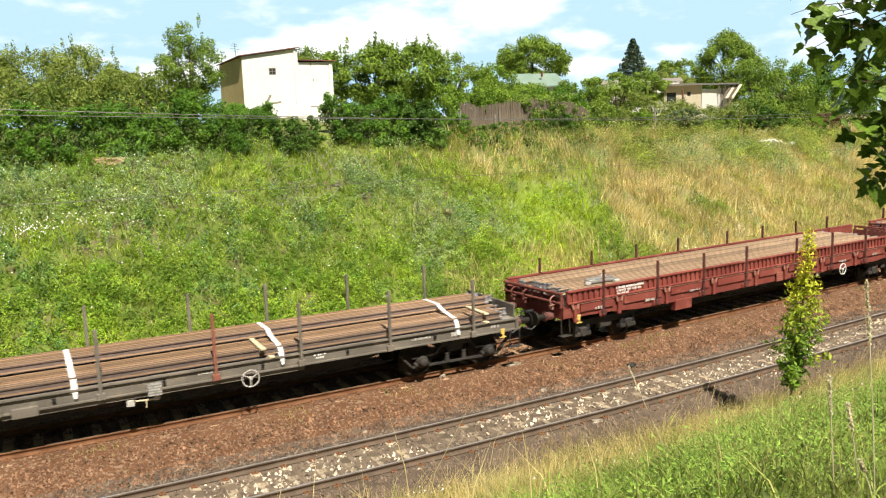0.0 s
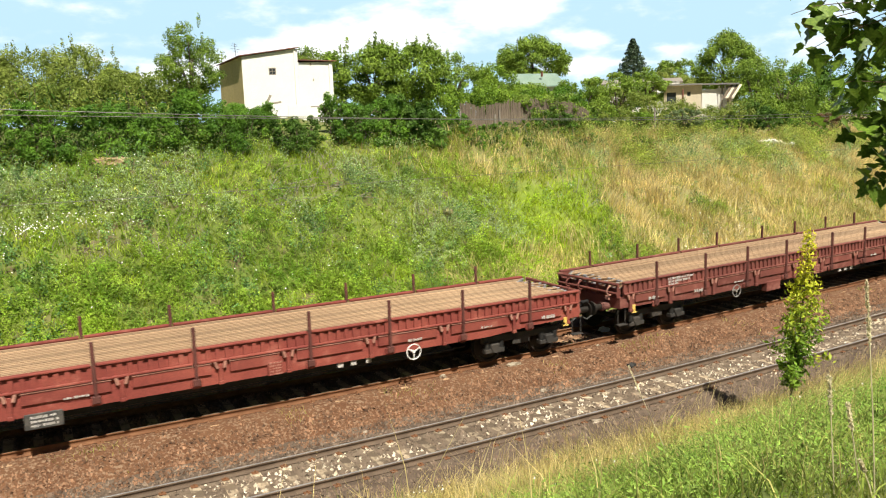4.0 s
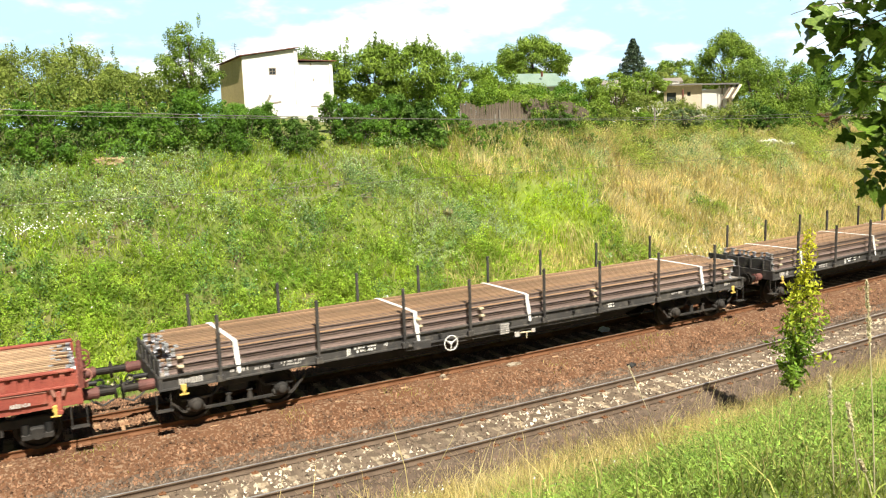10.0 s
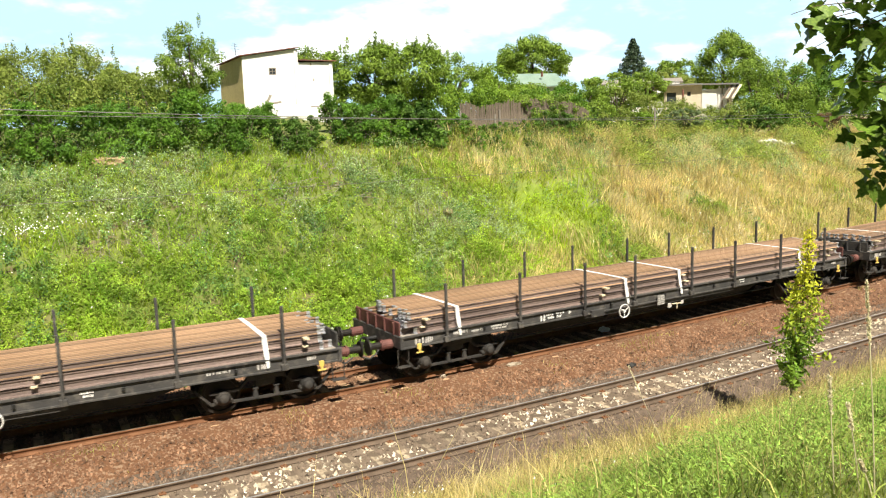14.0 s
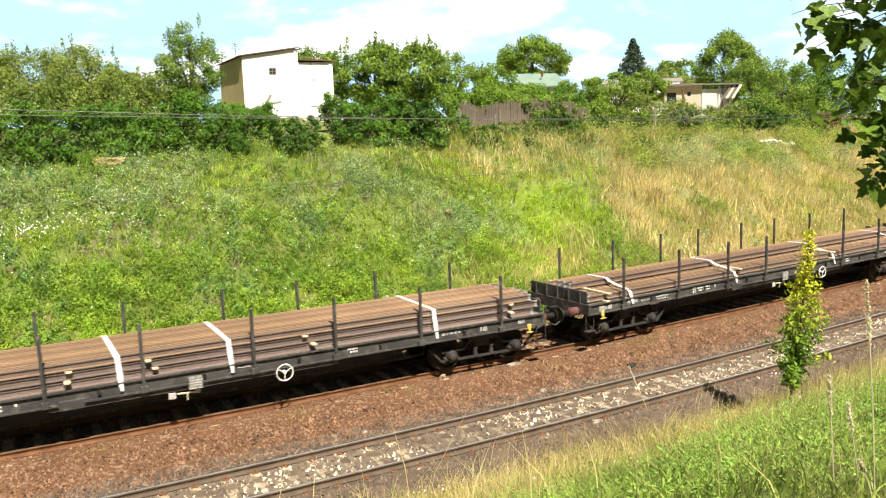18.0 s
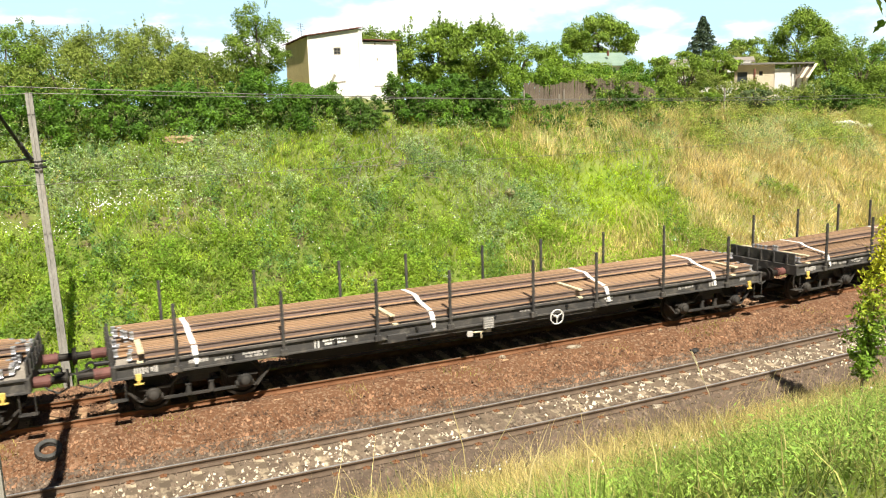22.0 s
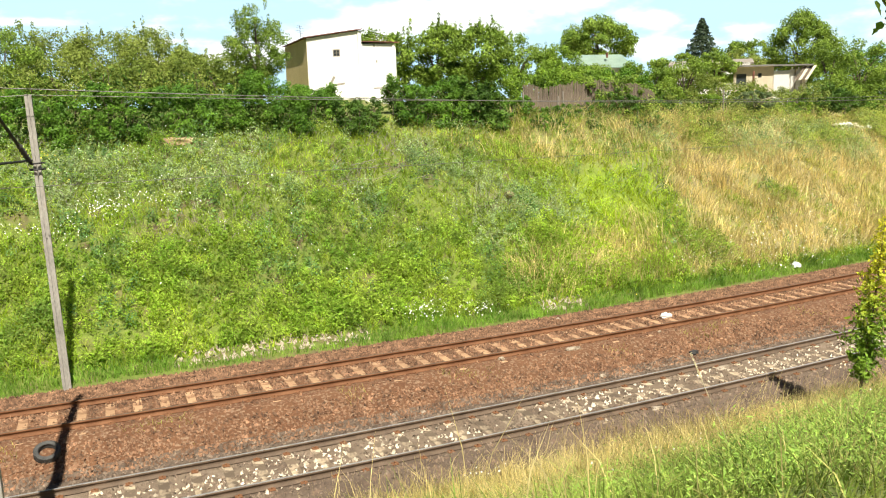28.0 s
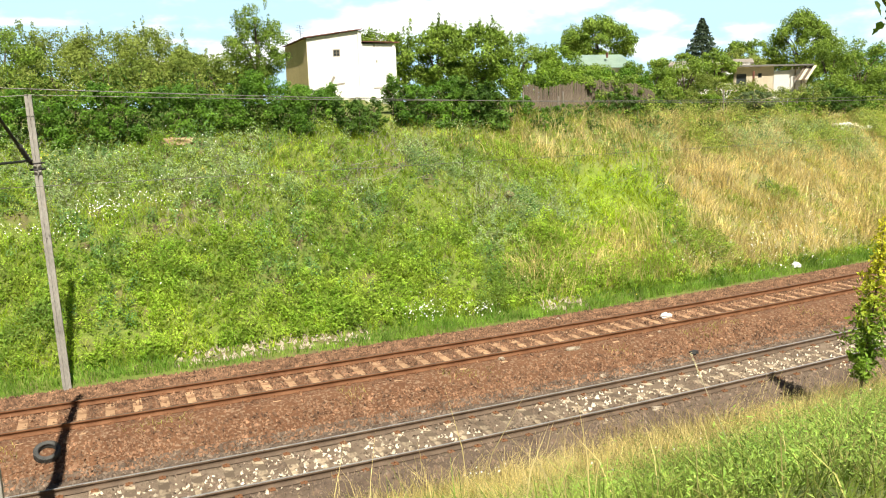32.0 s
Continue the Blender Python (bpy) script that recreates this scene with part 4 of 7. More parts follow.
def hedge(name, path, tall, deep, leaf, mat, label, seed, count):
    """A clipped-wild hedge along a path of (s, n), with hollows."""
    rng = np.random.default_rng(seed)
    size = float(np.sum(np.hypot(*np.diff(np.array(path), axis=0).T))) * (tall + deep)
    clumps = int(size * 6) + 6
    q = rng.uniform(0, len(path) - 1, clumps)
    i = np.minimum(q.astype(int), len(path) - 2)
    a, b = np.array(path)[i], np.array(path)[i + 1]
    s, n = (a + (b - a) * (q - i)[:, None]).T
    leaf, count = leaf * 0.68, int(count * 0.95)
    lump = 1 + 0.20 * rough(s, n, 2.1) + 0.14 * rough(s, n, 5.3)
    ang = rng.uniform(0.12, 3.0, clumps)
    shell = rng.uniform(0.72, 0.98, clumps)
    n2 = n - np.cos(ang) * deep / 2 * shell
    z = height(s, n2) + np.sin(ang) ** 0.7 * tall * lump * shell
    rad = rng.uniform(0.12, 0.30, clumps) * min(tall, deep) / 1.7
    x, y = line(s, n2)
    k = rng.choice(clumps, count, p=rad ** 1.7 / (rad ** 1.7).sum())
    c = np.stack([x, y, z], -1)[k]
    v, f = leaves_cloud(c, rad[k][:, None] * np.array([[0.55, 0.55, 0.5]]), leaf, rng, 0.6, 0.35, 0.48, 0.9)
    x, y = x[k], y[k]
    s, n2 = s[k], n2[k]
    t = thing(name, label, "weeds" if name == "weed_clump" else "hedge", (float(x.mean()), float(y.mean()), float(height(s, n2).mean())))
    off = np.array(t.matrix_basis.translation)
    bulk("crown", v - off, f, mat, t)
    # inner leaves take the dark colour in every hedge, as shade between the clumps
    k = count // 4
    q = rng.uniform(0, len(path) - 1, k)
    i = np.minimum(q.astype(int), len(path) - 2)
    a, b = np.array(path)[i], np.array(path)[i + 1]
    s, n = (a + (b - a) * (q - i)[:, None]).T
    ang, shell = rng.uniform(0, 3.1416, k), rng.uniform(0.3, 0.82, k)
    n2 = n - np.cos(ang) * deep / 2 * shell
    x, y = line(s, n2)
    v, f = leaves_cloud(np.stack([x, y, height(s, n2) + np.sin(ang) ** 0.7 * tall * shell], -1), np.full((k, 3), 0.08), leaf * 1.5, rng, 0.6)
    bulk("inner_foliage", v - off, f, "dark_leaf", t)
    for k in range(len(path) * 6):
        g = rng.uniform(0, len(path) - 1)
        j = min(int(g), len(path) - 2)
        p = np.array(path[j]) + (np.array(path[j + 1]) - np.array(path[j])) * (g - j)
        xx, yy = line(p[0], p[1] + rng.uniform(-0.2, 0.3))
        zz = float(height(p[0], p[1]))
        bm = bmesh.new()
        foot = Vector((float(xx), float(yy), zz - 0.1)) - Vector(off)
        limb(bm, [foot, foot + Vector((rng.normal(0, 0.1), rng.normal(0, 0.1), tall * 0.5)), foot + Vector((rng.normal(0, 0.25), rng.normal(0, 0.2), tall * 0.85))], 0.035, 0.01, 5)
        part("stem", bm, "bark", t)
    return t


hedge("hedge", [(-4, 13.4), (0, 13.4), (3, 13.5), (6, 13.6), (8.6, 13.8)], 1.75, 1.8, 0.075, "hedge", "long bright green wild hedge along the bank top", 61, 36000)
hedge("hedge", [(8.0, 14.4), (9.2, 14.6), (10.4, 14.8)], 1.55, 1.6, 0.075, "hedge", "green hedge in front of the whitewashed shed", 62, 7000)
hedge("hedge", [(9.8, 13.3), (10.8, 13.2), (11.8, 13.4)], 1.25, 1.7, 0.07, "dark_leaf", "dark green bush on the bank top", 63, 6000)
hedge("hedge", [(12.7, 14.0), (13.6, 13.8), (15.0, 13.6), (16.4, 13.6)], 1.65, 2.0, 0.08, "hedge", "thick green bush hedge with a dark hollow beneath", 64, 14000)
hedge("hedge", [(16.0, 13.2), (17.0, 13.1), (17.8, 13.3)], 1.7, 1.6, 0.11, "dark_leaf", "large-leaved dark green vine at the hedge end", 65, 4500)
hedge("hedge", [(18.0, 13.7), (19.0, 13.8), (20.2, 13.9)], 1.0, 1.2, 0.08, "hedge", "low green bush beside the brown screen fence", 66, 2600)
hedge("hedge", [(24.0, 14.7), (26.0, 14.8), (28.5, 15.0), (31, 15.0)], 1.6, 1.8, 0.09, "orchard", "green shrubs behind the brown screen fence", 67, 9000)
hedge("hedge", [(24.2, 13.75), (26.0, 13.9), (27.6, 14.0), (29.4, 14.2)], 1.0, 1.1, 0.08, "dark_leaf", "dark green bramble in front of the brown screen", 73, 5200)
hedge("hedge", [(20.2, 13.5), (22.0, 13.5), (24.2, 13.6), (27.0, 13.7)], 0.6, 1.2, 0.075, "hedge", "low rank weeds along the foot of the screen fence", 93, 5200)
for k, (path, tall, mat) in enumerate(((((19.4, 12.9), (21.3, 12.7)), 0.5, "hedge"), (((22.6, 12.5), (23.6, 12.6)), 0.4, "olive"), (((25.4, 12.6), (28.2, 12.8)), 0.5, "hedge"),
                                     (((30.2, 12.4), (31.4, 12.2)), 0.55, "olive"), (((33.0, 12.6), (35.4, 12.9)), 0.55, "bright_leaf"), (((36.4, 11.8), (37.8, 11.9)), 0.5, "olive"))):
    hedge("weed_clump", list(path), tall, 0.9, 0.07, mat, "rank green weeds among dry grass on the bank top", 101 + k, 1500)
hedge("hedge", [(29.5, 14.6), (31.0, 14.4), (33.4, 14.3)], 0.95, 1.4, 0.08, "olive", "pale green tall weeds along the garden edge", 74, 4200)
tree("garden_bush", *[float(c) for c in line(36.3, 13.8)], 7.15, 2.6, 5.9, 0.075, "silver", "grey-green rounded bush on the garden edge", "bush", 75, 5000, 34)
tree("garden_bush", *[float(c) for c in line(33.2, 14.6)], 7.1, 1.6, 5.9, 0.075, "bright_leaf", "small fresh green bush on the garden edge", "bush", 79, 2500, 24)
hedge("hedge", [(33.5, 16.4), (36, 16.3), (39, 16.0), (43.5, 15.6), (45.5, 15.5)], 1.7, 2.2, 0.085, "olive", "tall pale weeds and flowers in front of the hut", 80, 12000)
tree("elder_bush", *[float(c) for c in line(37.2, 19.6)], 9.6, 3.0, 6.6, 0.09, "orchard", "dense green bush beside the garden hut", "bush", 83, 5500, 38)
tree("garden_bush", *[float(c) for c in line(30.5, 19.0)], 8.8, 3.2, 6.4, 0.09, "hedge", "dense green garden bush", "bush", 84, 5500, 38, 4)
tree("garden_bush", *[float(c) for c in line(34.2, 19.8)], 8.9, 2.8, 6.4, 0.09, "orchard", "green garden bush with upright shoots", "bush", 85, 5000, 36, 5)
tree("garden_bush", *[float(c) for c in line(27.2, 18.0)], 8.5, 3.0, 6.4, 0.09, "bright_leaf", "bright green bush below the sheet roof", "bush", 86, 5000, 36, 4)
hedge("hedge", [(37.6, 14.8), (39.5, 14.6), (42.6, 14.2)], 0.8, 1.6, 0.08, "bright_leaf", "low fresh green shrubs in front of the hut", 76, 5500)
tree("garden_bush", *[float(c) for c in line(45.2, 13.7)], 6.9, 3.0, 5.6, 0.08, "dark_leaf", "low dark green bush near the rubble heap", "bush", 77, 5500, 36)
tree("garden_bush", *[float(c) for c in line(54.2, 13.7)], 6.7, 3.8, 5.2, 0.085, "red_leaf", "reddish-brown leaved bush at the end of the bank", "bush", 78, 5500, 36)
hedge("hedge", [(47.5, 13.8), (50, 13.6), (52.2, 13.5)], 0.9, 1.8, 0.085, "hedge", "low green shrubs on the bank top", 68, 6000)
hedge("hedge", [(20.5, 17.5), (25.0, 18.5), (29.0, 19.5), (33.0, 20.5), (37, 20.5)], 1.9, 3.0, 0.10, "bright_leaf", "fresh green raspberry and shrub thicket in the gardens", 70, 16000)
hedge("hedge", [(49, 17.4), (52, 17.0), (56, 16.4), (60, 16)], 2.4, 3.4, 0.11, "orchard", "tall green shrubs at the end of the gardens", 71, 14000)
hedge("hedge", [(-6, 19.0), (0, 19.4), (5, 19.8), (8.6, 20.2)], 2.3, 3.4, 0.09, "olive", "pale green shrubs and tall weeds in the garden", 72, 15000)
hedge("hedge", [(44.5, 15.6), (47, 15.4), (49, 15.2)], 1.5, 2.2, 0.10, "dark_leaf", "dark green shrubs near the rubble heap", 69, 8000)


# ---- garden buildings ----
def wall(bm, a, b, z0, z1, thick=0.18, z1b=None):
    """A wall from a to b (x, y), its top sloping from z1 to z1b."""
    a, b = Vector((*a, 0)), Vector((*b, 0))
    d = (b - a).normalized()
    o = Vector((-d.y, d.x, 0)) * thick
    lo = [a, b, b + o, a + o]
    v0 = [bm.verts.new((p.x, p.y, z0)) for p in lo]
    tops = (z1, z1 if z1b is None else z1b)
    v1 = [bm.verts.new((p.x, p.y, tops[k])) for p, k in zip(lo, (0, 1, 1, 0))]
    bm.faces.new(v0[::-1])
    bm.faces.new(v1)
    for k in range(4):
        bm.faces.new((v0[k], v0[(k + 1) % 4], v1[(k + 1) % 4], v1[k]))
    bmesh.ops.recalc_face_normals(bm, faces=bm.faces)


def pierced_wall(bm, a, b, z0, za, zb, holes, thick=0.18):
    """A wall from a to b with its top sloping from za to zb; holes: (from, to, bottom, top) along it."""
    a, b = Vector((*a, 0)), Vector((*b, 0))
    long = (b - a).length
    d = (b - a) / long
    o = Vector((-d.y, d.x, 0)) * thick
    xs = sorted({0.0, long, *[h[0] for h in holes], *[h[1] for h in holes]})
    zs = sorted({z0, 99.0, *[h[2] for h in holes], *[h[3] for h in holes]})
    spot = lambda i, j: a + d * xs[i] + Vector((0, 0, za + (zb - za) * xs[i] / long if zs[j] > 90 else zs[j]))
    sheet = [[[bm.verts.new(spot(i, j) + k * o) for j in range(len(zs))] for i in range(len(xs))] for k in (0, 1)]
    solid = {(i, j) for i in range(len(xs) - 1) for j in range(len(zs) - 1)
             if not any(h[0] <= xs[i] < h[1] and h[2] <= zs[j] < h[3] for h in holes)}
    f, r = sheet
    for i, j in solid:
        ring4 = ((i, j), (i + 1, j), (i + 1, j + 1), (i, j + 1))
        bm.faces.new([f[u][v] for u, v in ring4])
        bm.faces.new([r[u][v] for u, v in reversed(ring4)])
        for near, p, q in (((i, j - 1), 0, 1), ((i + 1, j), 1, 2), ((i, j + 1), 2, 3), ((i - 1, j), 3, 0)):
            if near not in solid:
                (u, v), (m, n) = ring4[p], ring4[q]
                bm.faces.new((f[u][v], f[m][n], r[m][n], r[u][v]))
    bmesh.ops.recalc_face_normals(bm, faces=bm.faces)


def slab(bm, corners, thick):
    """A slab under four corners."""
    v = [bm.verts.new(c) for c in corners]
    w = [bm.verts.new(Vector(c) - Vector((0, 0, thick))) for c in corners]
    bm.faces.new(v)
    bm.faces.new(w[::-1])
    for k in range(4):
        bm.faces.new((v[k], w[k], w[(k + 1) % 4], v[(k + 1) % 4]))
    bmesh.ops.recalc_face_normals(bm, faces=bm.faces)


def local(ob, bm):
    """Moves a mesh built in world places into the thing's own space."""
    bmesh.ops.transform(bm, matrix=ob.matrix_basis.inverted(), verts=bm.verts)
    return bm


def shed():
    base = Vector((11.2, 21.0, 7.0))
    t = thing("garden_shed", "whitewashed lean-to garden shed with rusty red roof edge", "shed", base)
    A, B, C2 = Vector((10.06, 21.14)), Vector((12.65, 20.36)), Vector((14.27, 19.87))     # front corners
    back = Vector((-0.25, 3.9))
    d = (B - A).normalized()
    zt0, zt1, zr = 10.24, 10.58, 9.92

    def add(name, mat, label=""):
        return lambda bm: part(name, local(t, bm), mat, t, label)

    # front wall of the tall block, in pieces round its window
    wx0, wx1, wz0, wz1 = 1.27, 1.62, 9.33, 9.68
    L = (B - A).length
    bm = bmesh.new()
    pierced_wall(bm, A, B, 6.6, zt0, zt1, [(wx0, wx1, wz0, wz1)])
    add("wall", "render_white")(bm)
    bm = bmesh.new()
    wall(bm, B, B + back * 0.95, 6.6, zt1 - 0.02, 0.18)
    add("wall", "render_white")(bm)
    bm = bmesh.new()
    wall(bm, A + back, A, 6.6, zt0 - 0.12, 0.18, zt0 - 0.002)
    add("wall", "render_ochre", "shaded ochre side wall")(bm)
    bm = bmesh.new()
    wall(bm, B + d * 0.004, C2, 6.6, zr, 0.18, zr - 0.03)
    add("annex_wall", "render_white")(bm)
    bm = bmesh.new()
    wall(bm, C2, C2 + back * 0.7, 6.6, zr - 0.06, 0.18)
    add("annex_side_wall", "render_white")(bm)
    bm = bmesh.new()
    o = Vector((-0.02, -0.18)) - d * 0.12
    f = Vector((0, -0.15))
    slab(bm, [(*(A + f - d * 0.15), zt0 + 0.06), (*(B + f + d * 0.02), zt1 + 0.075), (*(B + back + d * 0.02), zt1 + 0.04), (*(A + back - d * 0.15), zt0 - 0.08)], 0.04)
    add("roof", "roof_red", "rusty red sheet roof")(bm)
    bm = bmesh.new()
    slab(bm, [(*(B + f + d * 0.03), zr + 0.13), (*(C2 + f + d * 0.16), zr + 0.05), (*(C2 + back * 0.7 + d * 0.16), zr + 0.2), (*(B + back * 0.7 + d * 0.03), zr + 0.28)], 0.045)
    add("annex_roof", "roof_red", "brown-red annex roof")(bm)
    nrm = Vector((d.y, -d.x))
    win = thing("window", "", "")
    win.parent = t
    win.matrix_basis = t.matrix_basis.inverted() @ Matrix.Translation((*(A + d * wx0), wz0)) @ Matrix.Rotation(math.atan2(d.y, d.x), 4, "Z")
    bm = bmesh.new()
    for c, s_ in (((0.175, 0.03, 0.02), (0.35, 0.05, 0.04)), ((0.175, 0.03, 0.33), (0.35, 0.05, 0.04)), ((0.02, 0.03, 0.175), (0.04, 0.046, 0.27)), ((0.33, 0.03, 0.175), (0.04, 0.046, 0.27)),
                  ((0.175, 0.03, 0.175), (0.025, 0.04, 0.27)), ((0.175, 0.032, 0.175), (0.27, 0.03, 0.025))):
        box(bm, c, s_)
    part("window_frame", bm, "wood_grey", win)
    bm = bmesh.new()
    box(bm, (0.175, 0.07, 0.175), (0.34, 0.01, 0.34))
    part("pane", bm, "glass", win)
    for q, z, w, h in ((0.62, 9.82, 0.07, 0.1), (0.72, 9.05, 0.06, 0.12)):    # small vents on the annex
        bm = bmesh.new()
        p = B + d * q + nrm * 0.012
        box(bm, (p.x, p.y, z), (w, 0.03, h))
        add("vent", "wood_grey")(bm)
    bm = bmesh.new()
    p = A + d * 0.1 + back * 0.3
    rod(bm, (p.x, p.y, 10.1), (p.x - 0.04, p.y, 11.0), 0.014, seg=6)
    for z, w in ((10.95, 0.14), (10.85, 0.18), (10.72, 0.22), (10.6, 0.16)):
        rod(bm, (p.x - w - 0.03, p.y, z + 0.03), (p.x + w - 0.03, p.y, z - 0.03), 0.008, seg=5)
    add("aerial", "wire")(bm)
    # white crates and boards leaning in front of the shed
    for q, z, w, h, tilt, mat in ((2.65, 7.55, 1.1, 0.55, 0, "render_white"), (3.2, 7.25, 1.3, 0.4, 2, "render_white"), (1.15, 8.05, 0.12, 0.65, 28, "wood_grey"), (1.5, 7.95, 0.6, 0.09, -8, "wood_grey"), (3.15, 7.72, 1.25, 0.06, 0, "wood_grey")):
        p = A + d * q + nrm * (0.55 + 0.07 * h)
        b = bmesh.new()
        box(b, (0, 0, 0), (w, 0.09, h), 0.012)
        o2 = part("garden_board", b, mat)
        o2.matrix_basis = Matrix.Translation((p.x, p.y, z)) @ Matrix.Rotation(math.atan2(d.y, d.x), 4, "Z") @ Matrix.Rotation(radians(tilt), 4, "Y")
        tagged(o2, "pale weathered board stacked in front of the shed", "board", "boards by the shed")


shed()


def greenhouse():
    t = thing("garden_house", "low garden house with a pale green sheet roof", "garden house", (33.5, 31.0, 7.4))
    a, b = Vector((32.1, 31.25)), Vector((34.9, 29.4))
    d = (b - a).normalized()
    back = Vector((-d.y, d.x)) * 3.0
    bm = bmesh.new()
    wall(bm, a, b, 6.8, 9.2)
    wall(bm, b, b + back, 6.8, 9.2)
    wall(bm, b + back, a + back, 6.8, 9.2)
    wall(bm, a + back, a, 6.8, 9.2)
    part("wall", local(t, bm), "render_white", t)
    bm = bmesh.new()
    nrm = Vector((d.y, -d.x)) * 0.3
    slab(bm, [(*(a + nrm - d * 0.3), 9.2), (*(b + nrm + d * 0.45), 9.2), (*(b + back * 0.5 - d * 0.3), 10.15), (*(a + back * 0.5 - d * 0.1), 10.25)], 0.07)
    slab(bm, [(*(b + back * 0.5 - d * 0.3), 10.14), (*(b + back + d * 0.45), 9.2), (*(a + back - d * 0.3), 9.2), (*(a + back * 0.5 - d * 0.1), 10.24)], 0.07)
    slab(bm, [(*(b + nrm + d * 0.46), 9.19), (*(b + back + d * 0.46), 9.19), (*(b + back * 0.5 - d * 0.28), 10.14), (*(b + back * 0.5 - d * 0.29), 10.14)], 0.06)
    part("roof", local(t, bm), "roof_green", t, "pale green ribbed sheet roof")
    bm = bmesh.new()
    rod(bm, (34.1, 30.6, 9.9), (34.1, 30.6, 10.26), 0.08, seg=8)
    part("chimney", local(t, bm), "roof_red", t)


greenhouse()


def hut():
    t = thing("garden_hut", "flat-roofed beige garden hut with dark windows", "hut", (44, 24.5, 7.2))
    a, b, c = Vector((42.0, 26.6)), Vector((43.75, 24.62)), Vector((45.08, 23.09))
    d = (b - a).normalized()
    back = Vector((-d.y, d.x)) * 3.4
    nrm = Vector((d.y, -d.x))
    bm = bmesh.new()
    pierced_wall(bm, a, b, 6.3, 8.93, 8.93, [(0.15, 0.85, 7.65, 8.45), (1.62, 1.86, 8.15, 8.451)])
    part("wall", local(t, bm), "render_beige", t)
    for p0, p1, z in ((a + back, a, 8.93), (c, c + back, 8.8)):
        bm = bmesh.new()
        wall(bm, p0, p1, 6.3, z)
        part("side_wall", local(t, bm), "render_beige", t)
    bm = bmesh.new()
    wall(bm, b + nrm * 0.05 + d * 0.003, b + d * 1.0 + nrm * 0.05, 6.3, 8.55)
    part("porch_wall", local(t, bm), "render_white", t, "white porch wall")
    bm = bmesh.new()
    wall(bm, b + d * 1.003 - nrm * 0.1, c - nrm * 0.1, 6.3, 8.6)
    part("porch_back_wall", local(t, bm), "render_white", t)
    for k in range(5):
        bm = bmesh.new()
        p = b + d * (1.12 + 0.2 * k)
        wall(bm, p, p + d * 0.1, 6.4, 8.75, 0.05)
        part("slat", local(t, bm), "wood_grey" if k % 2 else "render_white", t)
    for q, w, z0, z1 in ((0.15, 0.7, 7.65, 8.45), (1.62, 0.24, 8.15, 8.45)):
        bm = bmesh.new()
        p = a + d * q - nrm * 0.08
        wall(bm, p, p + d * w, z0, z1, 0.02)
        part("pane", local(t, bm), "glass", t)
    bm = bmesh.new()
    slab(bm, [(*(a + nrm * 0.35 - d * 0.4), 9.06), (*(b + nrm * 0.35), 9.0), (*(b + back), 9.1), (*(a + back - d * 0.4), 9.15)], 0.12)
    slab(bm, [(*(b + nrm * 0.35 + d * 0.01), 8.98), (*(c + nrm * 0.35 + d * 0.5), 8.9), (*(c + back), 9.0), (*(b + back + d * 0.01), 9.08)], 0.1)
    part("roof", local(t, bm), "plate_grey", t, "grey felted flat roof")
    for k in range(4):
        bm = bmesh.new()
        p = c + d * (-0.1 + 0.2 * k) + nrm * 0.1
        slab(bm, [(*p, 8.8), (*(p + d * 0.16), 8.8), (*(p + d * 0.16 - d * 0.5 + nrm * 0.6), 7.9), (*(p - d * 0.5 + nrm * 0.6), 7.9)], 0.05)
        part("roof_strip", local(t, bm), "render_beige" if k % 2 else "wood_brown", t, "striped lean-to roof sheet")
    for q in (-0.9, 1.4):
        bm = bmesh.new()
        p = a + d * q + nrm * 0.8
        rod(bm, (p.x, p.y, 6.6), (p.x, p.y, 8.6), 0.07, seg=8)
        part("post", local(t, bm), "roof_red", t, "rust-red post")
    # pale house behind
    t2 = thing("distant_house", "small white house among the trees", "house", (48, 38, 8))
    bm = bmesh.new()
    a, b = Vector((46.6, 39.2)), Vector((51.4, 35.0))
    d = (b - a).normalized()
    back = Vector((-d.y, d.x)) * 4
    wall(bm, a, b, 6.9, 9.8)
    wall(bm, a + back, a, 6.9, 9.8)
    wall(bm, b, b + back, 6.9, 9.8)
    part("wall", local(t2, bm), "render_white", t2)
    bm = bmesh.new()
    slab(bm, [(*(a - d * 0.3), 9.85), (*(b + d * 0.3), 9.8), (*(b + back + d * 0.3), 10.3), (*(a + back - d * 0.3), 10.35)], 0.15)
    part("roof", local(t2, bm), "wood_grey", t2)


hut()


def screen_fence():
    t = thing("screen_fence", "brown weathered reed screen fence on the bank top", "fence", at_line(19.6, 14.3, 0))
    bm = bmesh.new()
    me = None
    rng = random.Random(5)
    inv = t.matrix_basis.inverted()
    for k in range(168):
        s = 20.0 + k * 0.052
        m = inv @ at_line(s, 14.3 + rng.uniform(-0.008, 0.008), float(height(s, 14.3)) + 0.5 + 0.07 * float(rough(s, 3.0, 1.7)) + rng.uniform(-0.07, 0.05), rng.uniform(-0.01, 0.01))
        if me is None:
            b = bmesh.new()
            box(b, (0, 0, 0), (0.058, 0.025, 1.62), 0.006)
            me = bpy.data.meshes.new("slat")
            b.to_mesh(me)
            b.free()
            me.materials.append(M["wood_brown"])
        put("slat", me, "wood_brown", t).matrix_basis = m @ Matrix.Rotation(rng.gauss(0, 0.035), 4, "Y")
    for s in (19.95, 22.4):
        b = bmesh.new()
        m = inv @ at_line(s, 14.22, float(height(s, 14.2)))
        rod(b, m @ Vector((0, 0, -0.3)), m @ Vector((0, 0, 1.0)), 0.04, seg=8)
        part("post", b, "wood_grey", t)


screen_fence()

